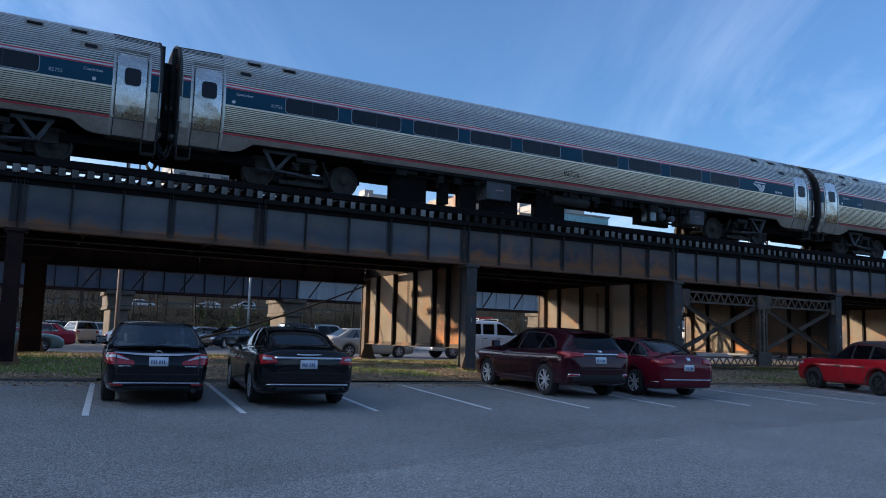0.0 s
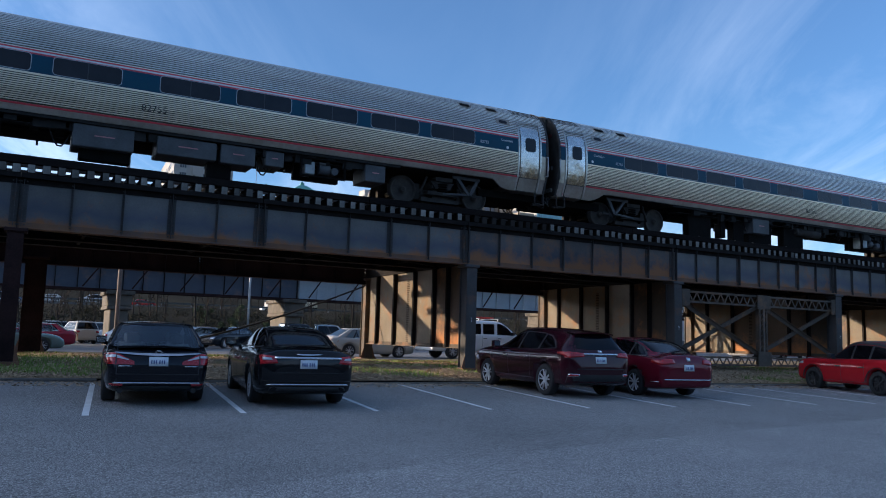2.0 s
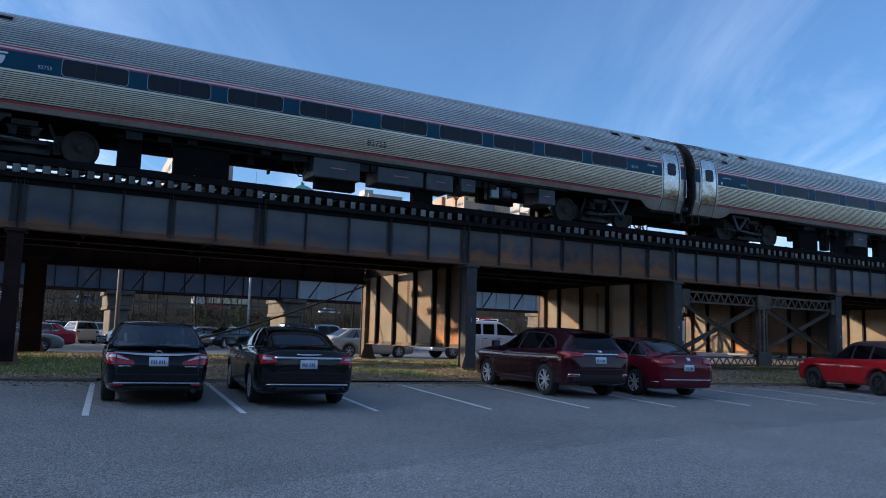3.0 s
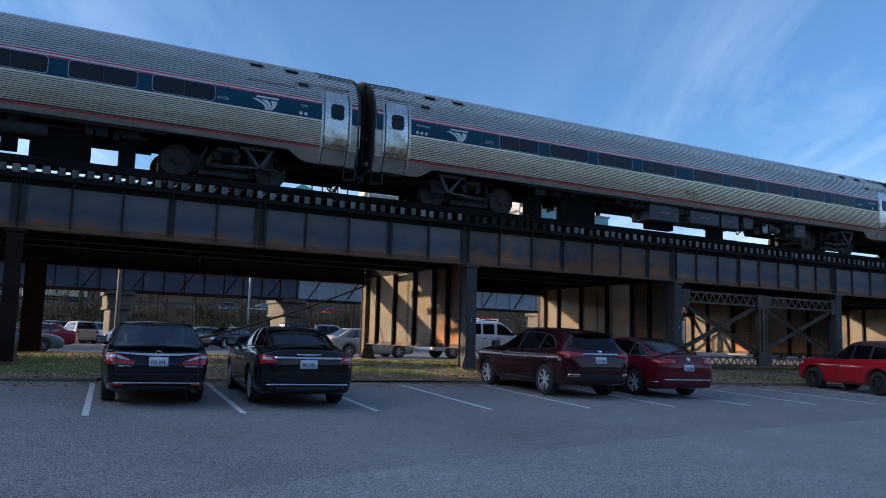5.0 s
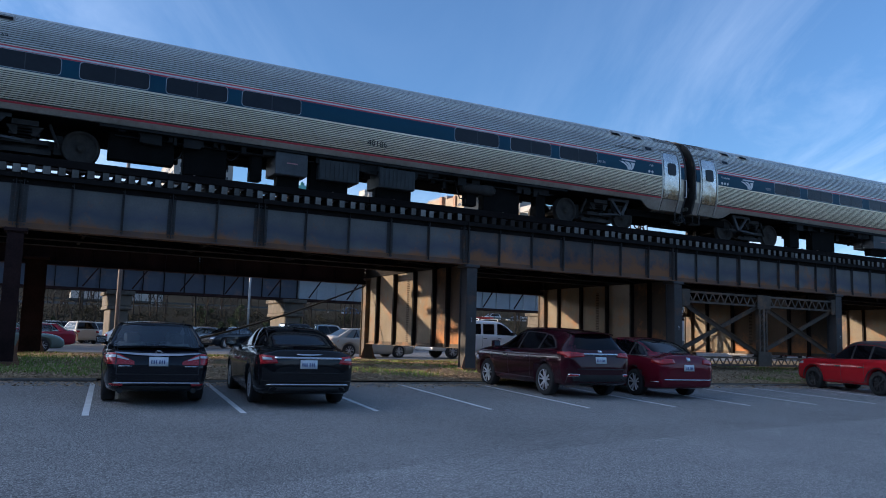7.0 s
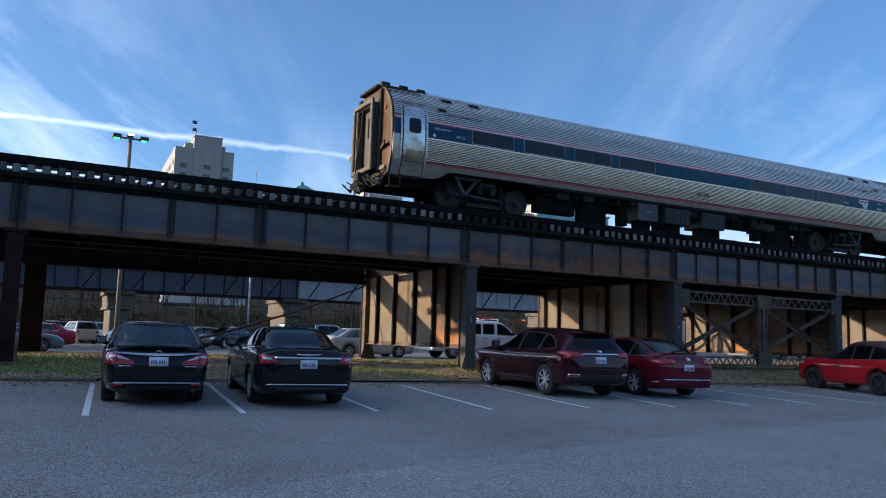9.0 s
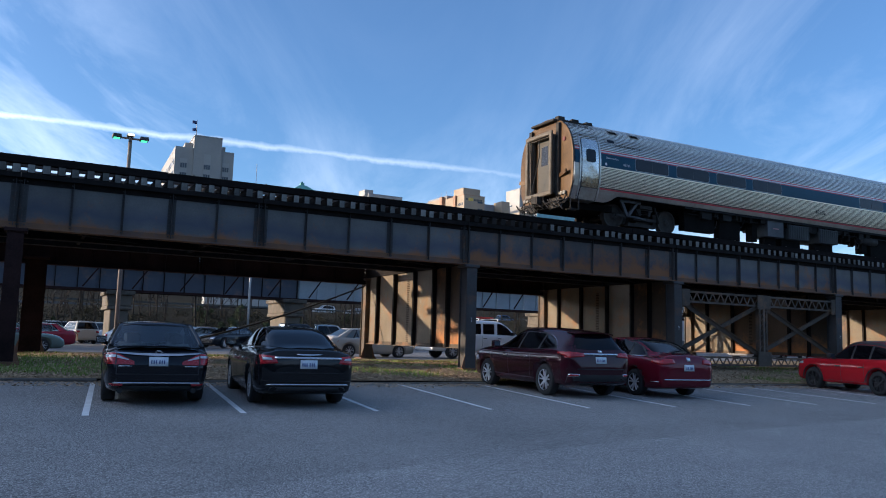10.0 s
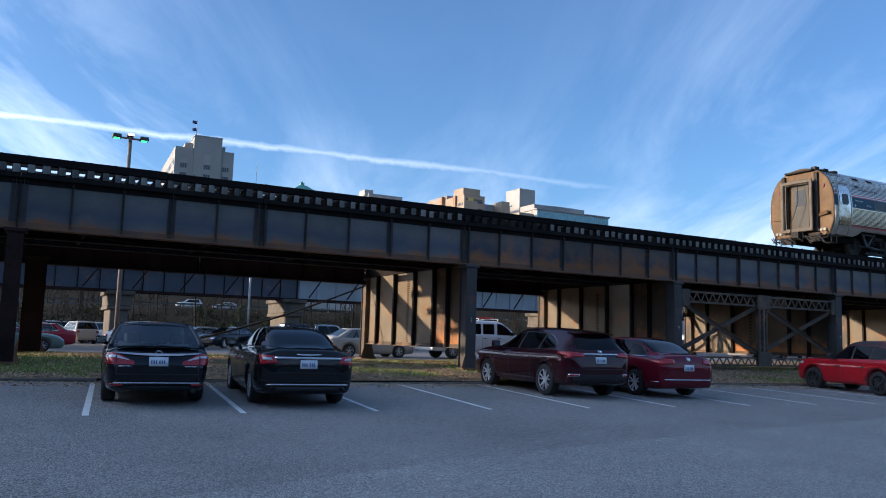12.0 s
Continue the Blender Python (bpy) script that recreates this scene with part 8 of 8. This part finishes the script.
def make_woods():
    rng = random.Random(7)
    bm = bmesh.new()
    for _ in range(260):
        y = rng.uniform(80, 146)
        x = rng.uniform(-.06 * y - 4, y * 1.0)
        bare_tree(bm, x, y, ground_z(x, y) - .1, rng.uniform(5, 12), rng, 4 if y < 110 else 3)
    tagged(part("bare_woods", bm, M["bark"], None, "leafless grey-brown winter trees on a slope"), kind="stuff", category="trees")
    vs, fs = [], []
    for _ in range(420):
        y = rng.uniform(78.5, 118)
        x = rng.uniform(-.06 * y - 4, y * 1.0)
        r = rng.uniform(.5, 1.5)
        leaf_clump(vs, fs, Vector((x, y, ground_z(x, y) + r * .5)), r, 160, rng, .08)
    cloud_mesh("brush", vs, fs, M["brush"], "tangled dull brown brush on the slope", "bushes")
    vs, fs = [], []
    for _ in range(16):
        y = rng.uniform(82, 112)
        x = rng.choice((rng.uniform(15, 28), rng.uniform(20, 32), rng.uniform(-5, 60)))
        h = rng.uniform(1.2, 2.8)
        for k in range(5):
            leaf_clump(vs, fs, Vector((x + rng.uniform(-.5, .5), y, ground_z(x, y) + h * k / 5.0)), (1.3 - .2 * k) * h * .32, 200, rng, .08)
    cloud_mesh("evergreen_brush", vs, fs, M["ever"], "dark green evergreen brush on the slope", "bushes")


def make_road():
    bm = bmesh.new()
    for a, b in ((-140, 300),):
        box(bm, a, b, 153.0, 169.0, 5.6, 6.22)
    tagged(part("hill_road", bm, M["far_asphalt"], None, "raised road along the hillside"), kind="structure", category="road")
    r = thing("guard_rail", pose(0, 151.9, 0), "dull steel guard rail along the hillside road", "guard rail")
    part("beam", solid((-60, 160, 0, .08, 6.6, 6.9)), M["lamp_head"], r)
    for k in range(40):
        part("post", solid((-58 + 5.4 * k, -57.85 + 5.4 * k, .081, .2, 5.2, 6.9)), M["pole_grey"], r)
    bm = solid((50, 130, 70.5, 82.0, 0.6, 2.28))
    tagged(part("side_road", bm, M["far_asphalt"], None, "raised side road beyond the viaduct"), kind="structure", category="road")


make_woods()
make_road()

# ---- traffic far off: each with its start, speed along x and lane ----
TRAFFIC, CROSSING = [], []


def make_traffic():
    for style, label, x, v, y, z, colour in (
            ("sedan", "white sedan driving on the hillside road", 34.0, -14.0, 158.0, 6.225, (0.66, 0.66, 0.66)),
            ("suv", "silver crossover driving on the hillside road", 41.0, -14.0, 158.0, 6.225, (0.45, 0.46, 0.48)),
            ("sedan", "pale sedan driving on the hillside road", 112.0, -13.5, 158.0, 6.225, (0.55, 0.55, 0.55)),
            ("suv", "white crossover driving on the hillside road", 196.0, -13.8, 158.0, 6.225, (0.62, 0.62, 0.62)),
            ("sedan", "silver sedan driving on the hillside road", 203.0, -13.8, 158.0, 6.225, (0.5, 0.5, 0.52)),
            ("sedan", "white sedan driving away along the hillside road", 20.0, 13.0, 164.5, 6.225, (0.62, 0.62, 0.62)),
            ("suv", "blue crossover driving along the hillside road", -30.0, 13.5, 164.5, 6.225, (0.10, 0.16, 0.30)),
            ("sedan", "red sedan driving along the hillside road", -6.0, 13.2, 164.5, 6.225, (0.35, 0.03, 0.03))):
        c = far_car(style, label, 0, 0, 0, colour, z, "moving cars")
        TRAFFIC.append((c.root, x, v, y, z))
    for style, label, colour, turn, y, rows in (
            ("suv", "cream crossover on the side road", (0.58, 0.55, 0.48), 90, 74.5, [(0.0, 76.0), (0.6, 82.5), (1.5, 92.0), (3.0, 103.0), (5.0, 104.5), (12.0, 104.5)]),
            ("suv", "dark crossover on the side road", (0.04, 0.045, 0.055), 90, 74.5, [(0.0, 69.5), (0.6, 76.5), (1.5, 86.0), (3.0, 97.0), (5.0, 98.8), (12.0, 98.8)]),
            ("sedan", "yellowish sedan on the side road", (0.60, 0.54, 0.38), 90, 74.5, [(0.0, 66.0), (4.8, 66.6), (5.6, 75.5), (6.4, 84.0), (7.6, 92.0), (8.6, 93.0), (12.0, 93.0)]),
            ("suv", "white crossover with dark glass on the side road", (0.60, 0.60, 0.60), 90, 74.5, [(0.0, 60.5), (5.0, 61.0), (6.2, 75.5), (7.0, 83.0), (8.0, 86.6), (9.0, 87.0), (12.0, 87.0)]),
            ("sedan", "white sedan on the side road", (0.62, 0.60, 0.56), 90, 78.0, [(0.0, 62.5), (5.6, 63.0), (6.8, 78.5), (7.8, 88.0), (9.0, 94.0), (12.0, 95.0)]),
            ("sedan", "pale small sedan on the side road", (0.64, 0.62, 0.56), -90, 80.0, [(0.0, 97.0), (10.2, 97.0), (11.4, 87.5), (12.0, 84.0)])):
        c = far_car(style, label, rows[0][1], y, turn, colour, 2.283, "moving cars")
        CROSSING.append((c.root, turn, y, rows))
    beige = surface("truck_beige", (0.50, 0.44, 0.30), (0.40, 0.35, 0.24), 0.6, scale=0.6, fine=8, bump=0.0)
    for name, label, ln, mt, x, v, y in (("box_truck", "beige box truck on the hillside road", 8.0, beige, 80.0, -14.6, 158.0), ("trailer_truck", "long white trailer truck on the hillside road", 14.0, M["pale_panel"], -42.0, 8.2, 164.5)):
        t = thing(name, pose(0, 0, 0), label, "truck", "moving trucks")
        part("cargo_box", bevel(solid((-1.25, 1.25, -ln / 2, ln / 2, 1.1, 3.7)), .05), mt, t)
        part("cab", bevel(solid((-1.2, 1.2, ln / 2 + .3, ln / 2 + 2.6, .6, 2.9)), .25, 2), M["pale_panel"], t)
        part("chassis", solid((-1.0, 1.0, -ln / 2, ln / 2 + 2.2, .6, 1.05)), M["underfloor"], t)
        part("windscreen", solid((-1.05, 1.05, ln / 2 + 2.6, ln / 2 + 2.64, 1.8, 2.6)), M["win_dark"], t)
        for s in (-1, 1):
            for yy in (-ln / 2 + 1.2, -ln / 2 + 2.4, ln / 2 + 1.4):
                bm = bmesh.new()
                tube(bm, (s * 1.2, yy, .5), (s * .85, yy, .5), .5, 16)
                part("wheel", bm, M["tyre"], t)
        TRAFFIC.append((t, x, v, y, 6.225))


make_traffic()


# ---- unseen blocks: one added to shade the lot, one for reflections ----
def make_shade():
    tagged(part("warehouse", solid((-62.0, -46.0, -70.0, 44.0, -0.5, 20.0)), M["concrete"], None, "unseen plain block added beside the lot to shade it"), kind="structure", category="building")


def make_back():
    # unseen block added so that the cars mirror a dark horizon
    tagged(part("grey_row", solid((-46.0, 170.0, -62.0, -46.0, -1.8, 11.0)), M["hill"], None, "unseen dark block added behind the lot for reflections"), kind="structure", category="building")


make_shade()
make_back()


motions()
